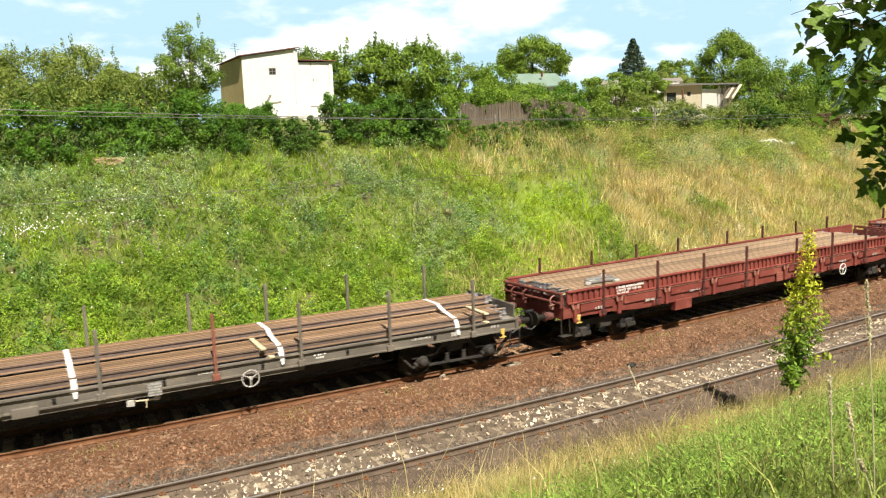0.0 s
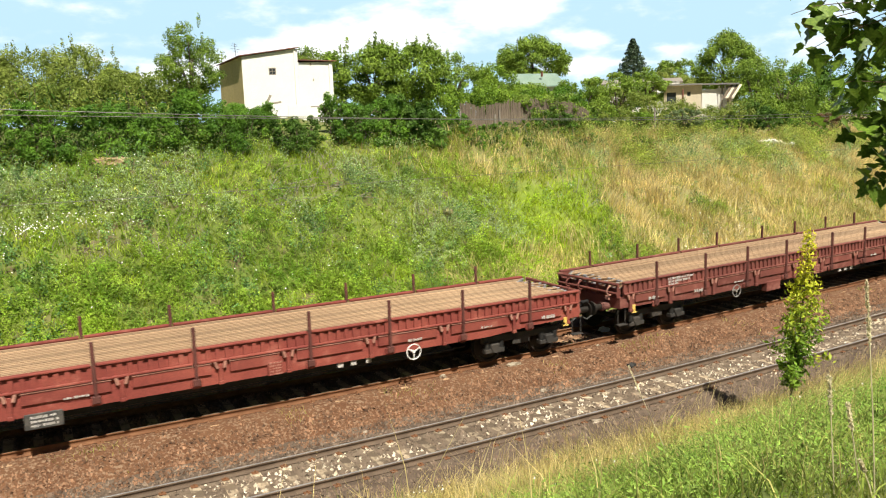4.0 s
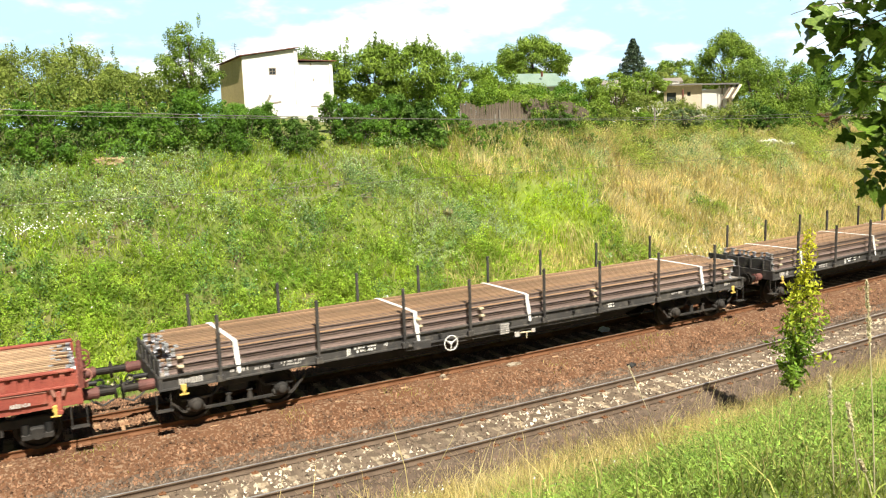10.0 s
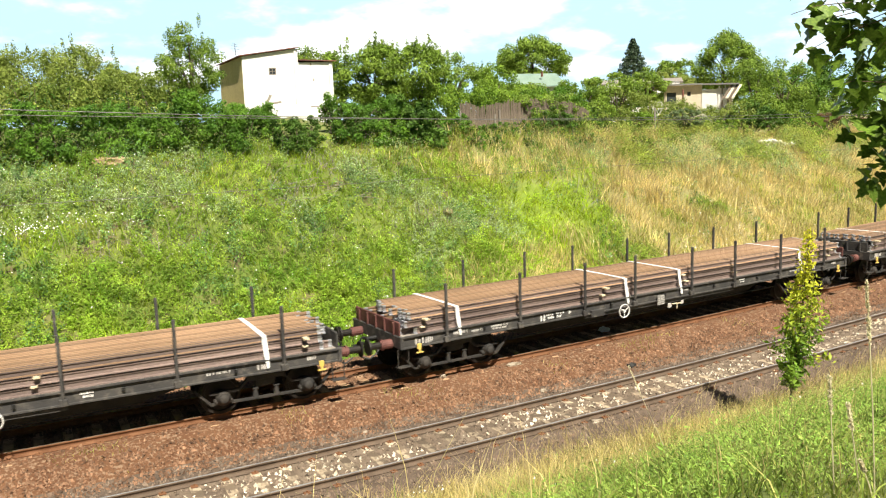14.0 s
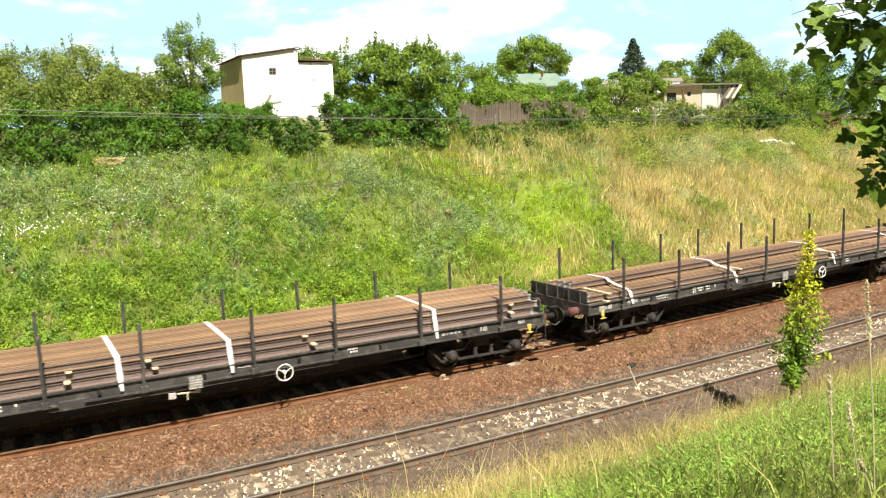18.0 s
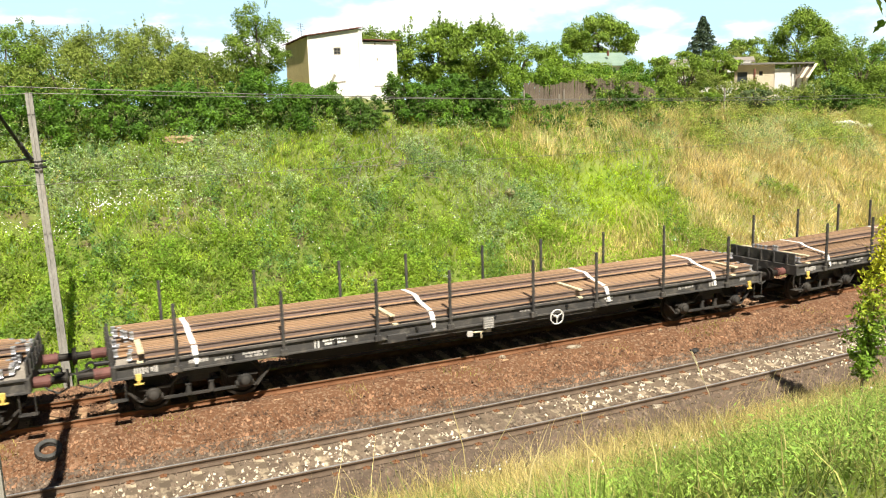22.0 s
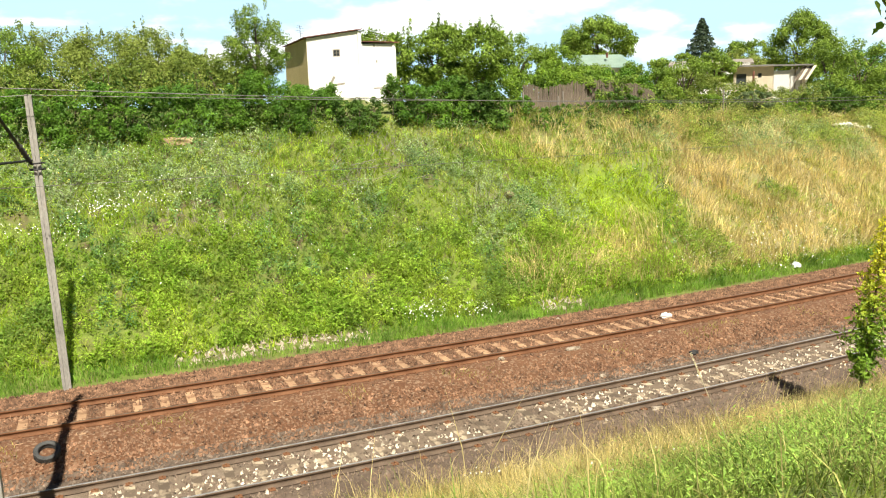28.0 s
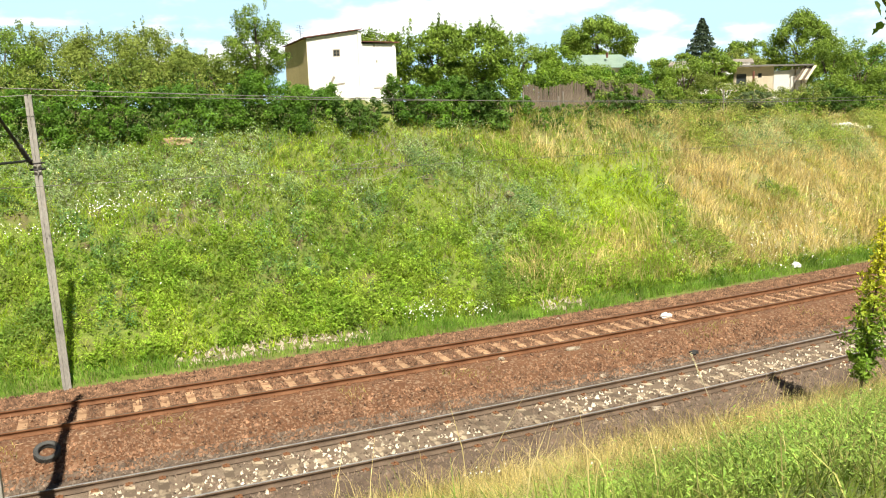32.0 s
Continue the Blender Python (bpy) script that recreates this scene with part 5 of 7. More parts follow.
# low wire-and-post garden fence seen past the hedge
def garden_posts():
    b = bmesh.new()
    rod(b, (0, 0, -0.3), (0, 0, 1.1), 0.045, seg=8)
    src = part("fence_post", b, "wood_grey")
    tagged(src, "grey weathered fence post on the bank top", "post", "garden fence posts")
    spots = [(21.7, 13.7), (34.6, 14.6)]
    src.matrix_basis = at_line(spots[0][0], spots[0][1], float(height(*spots[0])))
    for s, n in spots[1:]:
        copy_thing(src, at_line(s, n, float(height(s, n))))


garden_posts()


# ---- overhead line ----
def mast(s, n, tall, label, arm=True, width=0.14, lean=0.0):
    z0 = float(height(s, n)) - 0.3
    t = thing("line_mast", label, "mast", at_line(s, n, z0) @ Matrix.Rotation(radians(lean), 4, "Y"), "overhead line masts")
    h = tall - z0
    for side in (-1, 1):                      # two tapering legs joined by a web
        bm = bmesh.new()
        v = []
        for z, w in ((0, width), (h, width * (0.62 if arm else 0.25))):
            v.append([bm.verts.new((side * w * 0.5 + dx, dy, z)) for dx, dy in ((-0.036, -0.08), (0.036, -0.08), (0.036, 0.08), (-0.036, 0.08))])
        bm.faces.new(v[0][::-1])
        bm.faces.new(v[1])
        for k in range(4):
            bm.faces.new((v[0][k], v[0][(k + 1) % 4], v[1][(k + 1) % 4], v[1][k]))
        part("leg", bm, "concrete", t)
    bm = bmesh.new()
    v = [[bm.verts.new((dx * w, dy, z)) for dx, dy in ((-0.5, -0.03), (0.5, -0.03), (0.5, 0.03), (-0.5, 0.03))] for z, w in ((0.05, width - 0.08), (h - 0.05, width * (0.62 if arm else 0.25) - 0.03))]
    bm.faces.new(v[0][::-1])
    bm.faces.new(v[1])
    for k in range(4):
        bm.faces.new((v[0][k], v[0][(k + 1) % 4], v[1][(k + 1) % 4], v[1][k]))
    part("web", bm, "concrete", t)
    if arm:
        a = Vector((-0.12, -0.12, 5.5 - z0))
        bm = bmesh.new()
        rod(bm, a, (-0.75, -2.6, 7.25 - z0), 0.04, seg=8)
        part("stay_tube", bm, "steel_dark", t)
        bm = bmesh.new()
        rod(bm, (-0.1, -0.1, 5.58 - z0), (-0.85, -2.4, 5.62 - z0), 0.03, seg=8)
        rod(bm, (-0.8, -2.3, 5.62 - z0), (-0.8, -2.6, 5.14 - z0), 0.015, seg=6)
        part("steady_arm", bm, "steel_dark", t)
        bm = bmesh.new()
        for z in (5.5, 5.35):
            ring(bm, (0, 0, z - z0), 0.17, 0.025, "Z", 16, 6)
        part("clamp", bm, "steel_dark", t)
        for p, q in (((-0.16, -0.3, 5.62), (-0.27, -0.75, 5.95)),):
            bm = bmesh.new()
            for k in range(5):
                c = Vector(p).lerp(Vector(q), k / 4) - Vector((0, 0, z0))
                rod(bm, c, c + Vector((-0.02, -0.06, 0.045)), 0.075, 0.04, 8)
            part("insulator", bm, "roof_dark", t)
    return t


mast(-1.27, 3.05, 7.18, "weathered grey concrete mast with a dark bracket", lean=-1.2)
mast(-57.0, 3.05, 7.18, "weathered grey concrete mast with a dark bracket")
mast(58.5, 3.05, 7.18, "weathered grey concrete mast with a dark bracket")
mast(-1.76, -7.2, 12.0, "tall concrete mast beside the near track", False, 0.26)


def wires():
    def strung(name, n0, ends, sag, r, label):
        t = []
        for (s0, z0), (s1, z1) in zip(ends, ends[1:]):
            for k in range(24):
                q = k / 24
                t.append((s0 + (s1 - s0) * q, z0 + (z1 - z0) * q - 4 * sag * q * (1 - q)))
        t.append(ends[-1])
        P = np.array([(*[float(c) for c in line(s, n0)], z) for s, z in t])
        k = 6
        ang = np.arange(k) * 2 * np.pi / k
        v = (P[:, None] + np.stack([np.zeros(k), r * np.cos(ang), r * np.sin(ang)], -1)[None]).reshape(-1, 3)
        i = np.arange(len(v)).reshape(-1, k)
        j = np.roll(i, -1, 1)
        f = np.stack([i[:-1], i[1:], j[1:], j[:-1]], -1).reshape(-1, 4)
        tagged(bulk(name, v, [f], "wire", smooth=True), label, "cable")
    strung("messenger_wire", 0.35, [(-57, 7.25), (-2.0, 7.25), (58, 7.25)], 0.85, 0.011, "thin grey messenger wire above the far track")
    strung("feeder_wire", 2.6, [(-57, 7.15), (-1.35, 7.15), (58, 7.15)], 0.62, 0.009, "thin grey feeder wire on the mast tops")
    strung("contact_wire", 0.1, [(-57, 5.12), (-2.0, 5.12), (58, 5.12)], 0.02, 0.006, "thin contact wire above the far track")


wires()


# ---- sapling beside the near track ----
def leaf_mesh(name, outline, mat, fold=0.12):
    """A leaf blade with its stalk at the origin, folded along its rib (+x)."""
    bm = bmesh.new()
    rib = [bm.verts.new((x, 0, -fold * 0.15 * x)) for x in (0.0, 0.5, 1.0)]
    for side in (-1, 1):
        edge = [bm.verts.new((x, side * y, fold * y - fold * 0.3 * x * x)) for x, y in outline]
        loop = [rib[0]] + edge + [rib[2], rib[1]]
        bm.faces.new(loop if side < 0 else loop[::-1])
    me = bpy.data.meshes.new(name)
    bmesh.ops.triangulate(bm, faces=bm.faces)
    bm.to_mesh(me)
    bm.free()
    me.materials.append(M[mat])
    return me


MAPLE_LEAF = leaf_mesh("leaf", [(-0.08, 0.14), (-0.03, 0.36), (0.10, 0.28), (0.17, 0.36), (0.24, 0.62), (0.34, 0.44), (0.42, 0.27), (0.50, 0.24), (0.62, 0.40), (0.69, 0.20), (0.85, 0.10)], "maple")


def sapling():
    x, y = 14.75, -7.5
    z0 = ground_at(x, y)
    t = thing("linden_sapling", "slender young linden with yellow-green top beside the near track", "sapling", (x, y, z0))
    rng = np.random.default_rng(71)
    bm = bmesh.new()
    top = Vector((0.18, -0.22, 3.95))
    stem = [Vector((0, 0, -0.1)), Vector((0.03, -0.02, 0.8)), Vector((0.10, -0.12, 1.8)), Vector((0.15, -0.17, 2.8)), top]
    limb(bm, stem, 0.035, 0.008)
    pts, sizes, tint = [], [], []
    for k in range(64):
        q = 0.16 + 0.84 * (k / 63)
        f = q * 4
        i = min(int(f), 3)
        p = stem[i].lerp(stem[i + 1], f - i)
        body = np.interp(q, [0.14, 0.22, 0.30, 0.52, 0.60, 0.69, 0.83, 1.0], [0.14, 0.36, 0.48, 0.48, 0.42, 0.33, 0.17, 0.05])
        reach = body * rng.uniform(0.6, 1.15)
        a = k * 2.4 + rng.uniform(-0.4, 0.4)
        e = p + Vector((math.cos(a) * reach, math.sin(a) * reach, 0.35 * reach + 0.04))
        limb(bm, [p, p.lerp(e, 0.5) + Vector((0, 0, 0.04)), e], 0.007, 0.002, 4)
        for j in range(int(105 * body) + 12):
            u = rng.uniform(0.12, 1.08)
            pts.append(p.lerp(e, u) + Vector(rng.normal(0, 0.06, 3)))
            sizes.append(rng.uniform(0.05, 0.08) * (1.05 - 0.35 * q))
            tint.append(min(1, max(0, (q - 0.42) * 2.4 + rng.normal(0, 0.15))))
    e, p = Vector((0.5, -0.5, 1.2)), stem[1]
    limb(bm, [p, p.lerp(e, 0.5) + Vector((0, 0, 0.05)), e], 0.009, 0.003, 4)
    for j in range(26):
        pts.append(p.lerp(e, rng.uniform(0.7, 1.05)) + Vector(rng.normal(0, 0.07, 3)))
        sizes.append(rng.uniform(0.055, 0.085))
        tint.append(rng.uniform(0.2, 0.6))
    part("trunk", bm, "bark", t, smooth=True)
    c = np.array([tuple(p) for p in pts])
    v, f = leaves_cloud(c, np.full((len(c), 3), 0.02), np.array(sizes), rng, 0.5, 0.7)
    bulk("crown", v, f, "linden", t, lush=np.repeat(np.array(tint), 4))


sapling()


# ---- maple tree beside the viewpoint ----
def maple():
    x, y = 6.3, -17.2
    z0 = ground_at(x, y)
    t = thing("maple_tree", "large-leaved green maple branches hanging beside the viewpoint", "tree", (x, y, z0))
    base = Vector((x, y, z0))
    rng = random.Random(81)
    bm = bmesh.new()
    limb(bm, [Vector((0, 0, -0.2)), Vector((0.1, -0.05, 1.5)), Vector((0.05, 0.05, 3.2)), Vector((0.2, 0, 5.2))], 0.12, 0.05, 10)
    part("trunk", bm, "bark", t, smooth=True)
    boughs = [[(0.1, 0, 2.2), (-0.35, 0.25, 3.0), (-0.75, 0.5, 3.35), (-1.15, 0.8, 3.3)], [(0.08, 0, 2.0), (-0.5, 0.2, 2.7), (-0.95, 0.45, 2.85), (-1.3, 0.7, 2.75)],
              [(0.06, 0, 1.8), (-0.45, 0.2, 2.35), (-0.9, 0.4, 2.4), (-1.3, 0.55, 2.2)], [(0.05, 0, 1.5), (-0.4, 0.15, 1.95), (-0.9, 0.35, 1.9), (-1.25, 0.45, 1.65)],
              [(0.12, 0, 2.8), (-0.3, -0.1, 3.6), (-0.8, -0.15, 4.0), (-1.3, -0.1, 4.1)]]
    for b in boughs:
        bm = bmesh.new()
        limb(bm, [Vector(q) for q in b], 0.03, 0.008, 7)
        part("bough", bm, "twig", t, smooth=True)
    # twigs: tip, leaves and how far they spread
    tips = [((4.22, -16.09, 7.05), 6, 0.05), ((4.30, -16.12, 7.0), 6, 0.06), ((4.33, -16.13, 6.96), 5, 0.06), ((4.36, -16.12, 6.84), 7, 0.08), ((4.42, -16.16, 6.74), 8, 0.08), ((4.46, -16.2, 6.62), 9, 0.08), ((4.48, -16.24, 6.88), 10, 0.1), ((4.5, -16.25, 7.1), 7, 0.08),
            ((4.6, -16.2, 7.2), 12, 0.12), ((4.62, -16.25, 6.95), 14, 0.12), ((4.66, -16.3, 6.75), 14, 0.12), ((4.66, -16.3, 6.58), 13, 0.1), ((4.62, -16.22, 6.46), 9, 0.08), ((4.72, -16.24, 6.4), 11, 0.09),
            ((4.8, -16.18, 6.24), 10, 0.08), ((4.86, -16.17, 6.1), 8, 0.07), ((4.92, -16.16, 5.98), 6, 0.06), ((4.98, -16.28, 6.3), 12, 0.1), ((4.95, -16.4, 6.5), 14, 0.12), ((4.9, -16.4, 6.75), 16, 0.13),
            ((4.85, -16.3, 7.0), 16, 0.14), ((5.0, -16.45, 7.25), 16, 0.15), ((5.1, -16.5, 6.9), 16, 0.15), ((5.15, -16.55, 6.6), 14, 0.14), ((5.2, -16.6, 6.2), 12, 0.12)]
    up = random.Random(82)
    for k in range(8):                       # unseen upper crown, added to shade the leaves below
        tips.append(((up.uniform(4.4, 5.4), up.uniform(-17.0, -16.2), up.uniform(7.65, 8.1)), 16, 0.14))
    points = [Vector(q) for b in boughs for q in b[1:]] + [Vector(b[k]).lerp(Vector(b[k + 1]), 0.5) for b in boughs for k in (1, 2)] + [Vector((0.15, 0, 4.3)), Vector((0.2, 0, 5.2))]
    for tip, number, spread in tips:
        e = Vector(tip) - base
        s = min(points, key=lambda q: (q - e).length + 0.4 * (q - e).dot(Vector((-0.7, 0.7, 0))))
        mid = s.lerp(e, 0.55) + Vector((rng.gauss(0, 0.04), rng.gauss(0, 0.04), 0.10))
        bm = bmesh.new()
        limb(bm, [s, s.lerp(mid, 0.5) + Vector((0, 0, 0.04)), mid, mid.lerp(e, 0.6) + Vector((0, 0, 0.02)), e], 0.0045, 0.0018, 5)
        br = part("branch", bm, "twig", t)
        for k in range(int(number * 0.92 + 1)):
            p = mid.lerp(e, min(1.0, 0.35 + 0.7 * k / number))
            p = p + Vector((rng.gauss(0, spread), rng.gauss(0, spread), rng.gauss(-0.02, spread)))
            o = put("leaf", MAPLE_LEAF, "maple", br)
            size = rng.uniform(0.085, 0.13)
            o.matrix_basis = Matrix.Translation(p) @ Euler((rng.gauss(0, 0.45), rng.uniform(0.35, 1.3), rng.uniform(0, 6.28))).to_matrix().to_4x4() @ Matrix.Scale(size, 4)


maple()


# ---- tall seed stalks in front of the viewpoint ----
def stalk(foot, tip, bend, label):
    t = thing("seed_stalk", label, "grass stalk", foot, "tall seed stalks")
    e = Vector(tip) - Vector(foot)
    mid = e * 0.55 + Vector(bend)
    bm = bmesh.new()
    pts = [Vector((0, 0, -0.05)), mid * 0.55, mid, mid.lerp(e, 0.5) + Vector(bend) * 0.15, e]
    limb(bm, pts, 0.0048, 0.0024, 5)
    part("stem", bm, "seed_straw", t)
    rng = np.random.default_rng(int(abs(tip[2]) * 1000))
    q = rng.uniform(0, 1, 240)
    d = np.array(e - pts[3])
    c = np.array(pts[3])[None] + q[:, None] * d[None]
    v, f = leaves_cloud(c, np.full((240, 3), 0.006), 0.009, rng, 0.6)
    bulk("seed_head", v, f, "seed_straw", t)


stalk((3.74, -17.12, 4.15), (3.68, -17.04, 5.62), (0.01, 0, 0.02), "tall dry grass stalk with a pale seed head")
stalk((3.62, -16.98, 4.12), (3.585, -16.92, 5.12), (0, 0, 0.02), "dry grass stalk with a drooping seed head")
stalk((3.76, -17.05, 4.15), (3.63, -17.0, 4.98), (-0.01, 0, 0.08), "bent dry grass stalk")
stalk((3.70, -17.2, 4.2), (3.60, -17.1, 4.72), (-0.02, 0, 0.1), "bent dry grass stalk")
stalk((6.2, -13.1, 2.45), (5.78, -12.73, 3.76), (-0.02, -0.02, 0.0), "leaning dry weed stalk over the near bank")


# ---- things lying about ----
def tyre():
    bm = bmesh.new()
    o = [(0.195, -0.06), (0.21, -0.08), (0.265, -0.09), (0.30, -0.07), (0.31, 0.0), (0.30, 0.07), (0.265, 0.09), (0.21, 0.08), (0.195, 0.06), (0.205, 0.0)]
    o = [(0.84 * r, 0.84 * z) for r, z in o]
    seg = 36
    rows = [[bm.verts.new((r * math.cos(k * 2 * math.pi / seg), r * math.sin(k * 2 * math.pi / seg), z)) for r, z in o] for k in range(seg)]
    for k in range(seg):
        for j in range(len(o)):
            a, b = rows[k], rows[(k + 1) % seg]
            bm.faces.new((a[j], b[j], b[(j + 1) % len(o)], a[(j + 1) % len(o)]))
    bmesh.ops.recalc_face_normals(bm, faces=bm.faces)
    for k in range(36):
        a = k * 2 * math.pi / 36
        for z in (-0.035, 0.035):
            box(bm, (0.258 * math.cos(a), 0.258 * math.sin(a), z), (0.010, 0.03, 0.05), 0, Matrix.Rotation(a, 3, "Z"))
    t = part("tyre", bm, "rubber", smooth=False)
    t.matrix_basis = at_line(-1.50, -1.66, -0.245) @ Euler((radians(27), radians(3), 0)).to_matrix().to_4x4()
    tagged(t, "worn black car tyre lying on the ballast", "tyre")


tyre()


def lump(name, s, n, size, mat, label, category, seed, lift=0.35, group=""):
    """An uneven stone, rag or clod."""
    rng = random.Random(seed)
    bm = bmesh.new()
    bmesh.ops.create_icosphere(bm, subdivisions=2, radius=0.5)
    for v in bm.verts:
        k = 1 + 0.6 * noise.noise(v.co * 2.6 + Vector((seed * 1.37, 0, 0))) + rng.uniform(-0.10, 0.10)
        v.co = Vector((v.co.x * size[0], v.co.y * size[1], v.co.z * size[2])) * k
    o = part(name, bm, mat)
    o.matrix_basis = at_line(s, n, float(height(s, n)) + size[2] * lift - 0.02, rng.uniform(-0.5, 0.5))
    return tagged(o, label, category, group)


for i, (s, n, w, h) in enumerate(((9.45, -0.95, 0.2, 0.12), (11.64, -2.42, 0.22, 0.13), (11.25, -3.3, 0.15, 0.08), (11.18, -5.15, 0.32, 0.08), (6.52, -2.46, 0.16, 0.1), (14.75, -1.0, 0.14, 0.08), (13.4, 2.3, 0.18, 0.12), (13.1, -2.5, 0.14, 0.08))):
    lump("pale_stone", s, n, (w * 0.9, w * 0.7, h), "rubble", "pale stone lying on the ballast", "stone", 90 + i, group="loose pale stones")
lump("flat_stone", 14.56, -3.7, (0.42, 0.3, 0.1), "rubble", "flat pale stone between the near rails", "stone", 101)
lump("flat_stone", 11.63, -1.1, (0.5, 0.2, 0.1), "rubble", "long flat stone beside the far track", "stone", 102)
lump("metal_canister", 14.96, -2.2, (0.26, 0.2, 0.18), "steel_dark", "dented grey canister beside the near track", "canister", 103)
lump("plastic_bag", 16.1, 0.25, (0.42, 0.32, 0.2), "litter", "crumpled white plastic bag between the rails", "plastic bag", 104)
lump("plastic_bag", 26.4, 3.7, (0.45, 0.35, 0.22), "litter", "crumpled white plastic bag at the bank foot", "plastic bag", 105)
lump("plastic_bag", 10.8, 5.3, (0.2, 0.15, 0.12), "litter", "scrap of white plastic in the weeds", "plastic bag", 106, 1.6)
lump("clay_mound", 3.1, 12.75, (1.2, 0.6, 0.42), "clay", "bare ochre clay mound on the bank top", "earth mound", 107, 0.1)
lump("clay_mound", 15.5, 8.75, (0.3, 0.5, 0.3), "clay", "small bare earth scar on the bank", "earth mound", 109, 0.42)
lump("clay_mound", 20.4, 13.2, (0.6, 0.5, 0.4), "clay", "small bare earth heap below the fence", "earth mound", 110, 0.35)
for i in range(7):
    lump("rubble_block", 42.4 + 0.5 * i, 12.6 - 0.12 * i, (0.55, 0.5, 0.34), "render_white" if i % 3 else "render_beige", "pale broken rubble block on the bank top", "rubble", 120 + i, 0.6, "rubble heap")


def brush_pile():
    t = thing("brush_pile", "grey dry brushwood lying on the bank", "brushwood", at_line(10.2, 10.4, float(height(10.2, 10.4))))
    rng = random.Random(9)
    inv = t.matrix_basis.inverted()
    for k in range(46):
        s, n = rng.uniform(8.2, 12.6), rng.uniform(9.6, 11.6)
        a, l = rng.gauss(0.25, 0.5), rng.uniform(0.5, 1.6)
        p = Vector((*[float(q) for q in line(s, n)], float(height(s, n)) + rng.uniform(0.12, 0.4)))
        q = Vector((*[float(q) for q in line(s + l * math.cos(a), n + 0.5 * l * math.sin(a))], 0))
        q.z = float(height(s + l * math.cos(a), n + 0.5 * l * math.sin(a))) + rng.uniform(0.12, 0.5)
        bm = bmesh.new()
        limb(bm, [inv @ p, inv @ (p.lerp(q, 0.5) + Vector((0, 0, 0.06))), inv @ q], 0.012, 0.004, 5)
        part("branch", bm, "wood_grey", t)


brush_pile()


# ---- flowers ----
def flowers(name, spots, mat, label, seed, size=(0.010, 0.026)):
    """Small flower heads: (s, n, spread, number, height)."""
    rng = np.random.default_rng(seed)
    P = []
    for s, n, spread, k, h in spots:
        k = int(k * 1.1)
        ss, nn = s + rng.normal(0, spread, k), n + rng.normal(0, spread * 0.4, k)
        x, y = line(ss, nn)
        P.append(np.stack([x, y, height(ss, nn) + h * rng.uniform(0.7, 1.15, k)], -1))
    P = np.concatenate(P)
    k = len(P)
    a = np.arange(6) * np.pi / 3
    r = rng.uniform(*size, k)[:, None]
    tilt = rng.normal(0, 0.4, (2, k))[..., None]
    dx, dy = r * np.cos(a), r * np.sin(a)
    v = np.stack([P[:, :1] + dx, P[:, 1:2] + dy, P[:, 2:] + tilt[0] * dx + (tilt[1] + 0.5) * dy], -1)
    c = P + [0, 0, 0.012]
    v = np.concatenate([v, c[:, None]], 1).reshape(-1, 3)
    o = 7 * np.arange(k)[:, None, None]
    f = (o + np.array([[i, (i + 1) % 6, 6] for i in range(6)])[None]).reshape(-1, 3)
    tagged(bulk(name, v, [f], mat), label, "flowers", kind="stuff")


flowers("white_flowers", [(0.0, 9.2, 0.6, 90, 0.6), (1.6, 9.4, 0.8, 60, 0.6), (-2.0, 8.6, 0.7, 60, 0.6), (4, 11.5, 2.2, 50, 0.55), (1, 10.5, 2.0, 60, 0.55), (-1, 7.5, 2.0, 30, 0.5), (6, 8.5, 2.5, 40, 0.5),
                          (9.4, 3.9, 0.6, 70, 0.45), (11.2, 3.7, 0.5, 50, 0.4), (24.5, 4.6, 2.2, 170, 0.5), (27.5, 4.4, 2.0, 120, 0.5), (21, 4.8, 1.5, 30, 0.45), (30, 5.6, 3, 60, 0.7), (36, 8, 6, 60, 0.7), (12, 6, 4, 30, 0.5)],
        "petals", "small white flower heads on the far bank", 131)
flowers("near_flowers", [(5.3, -8.3, 0.25, 12, 0.5), (7.5, -10.4, 1.0, 8, 0.45), (9, -11.5, 1.5, 8, 0.4)], "petals", "white flower heads on the near bank", 132, (0.008, 0.016))
flowers("yellow_flowers", [(-2.0, 11.6, 0.25, 30, 0.6), (-1.4, 10.6, 0.3, 16, 0.5), (3.6, 10.4, 0.15, 12, 0.6), (20, 6, 4, 12, 0.5)], "yellow_petals", "small yellow flower heads on the far bank", 133)


# ---- the train ----
STAKES_FLAT = (-7.9, -5.55, -3.25, -1.3, 1.12, 3.12, 5.42, 7.82)
STAKES_SIDED = (-7.8, -5.6, -3.53, -1.45, 1.22, 3.3, 5.4, 7.5)
HINGES = (-8.85, -7.15, -5.15, -3.0, -0.9, 0.68, 2.78, 4.85, 7.0, 8.8)
WHEEL_R = 0.46
wheelsets = []


def shared(name, bm, mat):
    """A mesh that alike parts share."""
    me = bpy.data.meshes.new(name)
    bm.to_mesh(me)
    bm.free()
    me.materials.append(M[mat])
    return me


def lathe(bm, outline, seg=22):
    """A body turned round the y axis from (radius, y) pairs."""
    rows = [[bm.verts.new((r * math.cos(k * 2 * math.pi / seg), y, r * math.sin(k * 2 * math.pi / seg))) for k in range(seg)] for r, y in outline]
    for a, b in zip(rows, rows[1:]):
        for k in range(seg):
            bm.faces.new((a[k], a[(k + 1) % seg], b[(k + 1) % seg], b[k]))
    bm.faces.new(rows[0])
    bm.faces.new(rows[-1][::-1])
    bmesh.ops.recalc_face_normals(bm, faces=bm.faces)


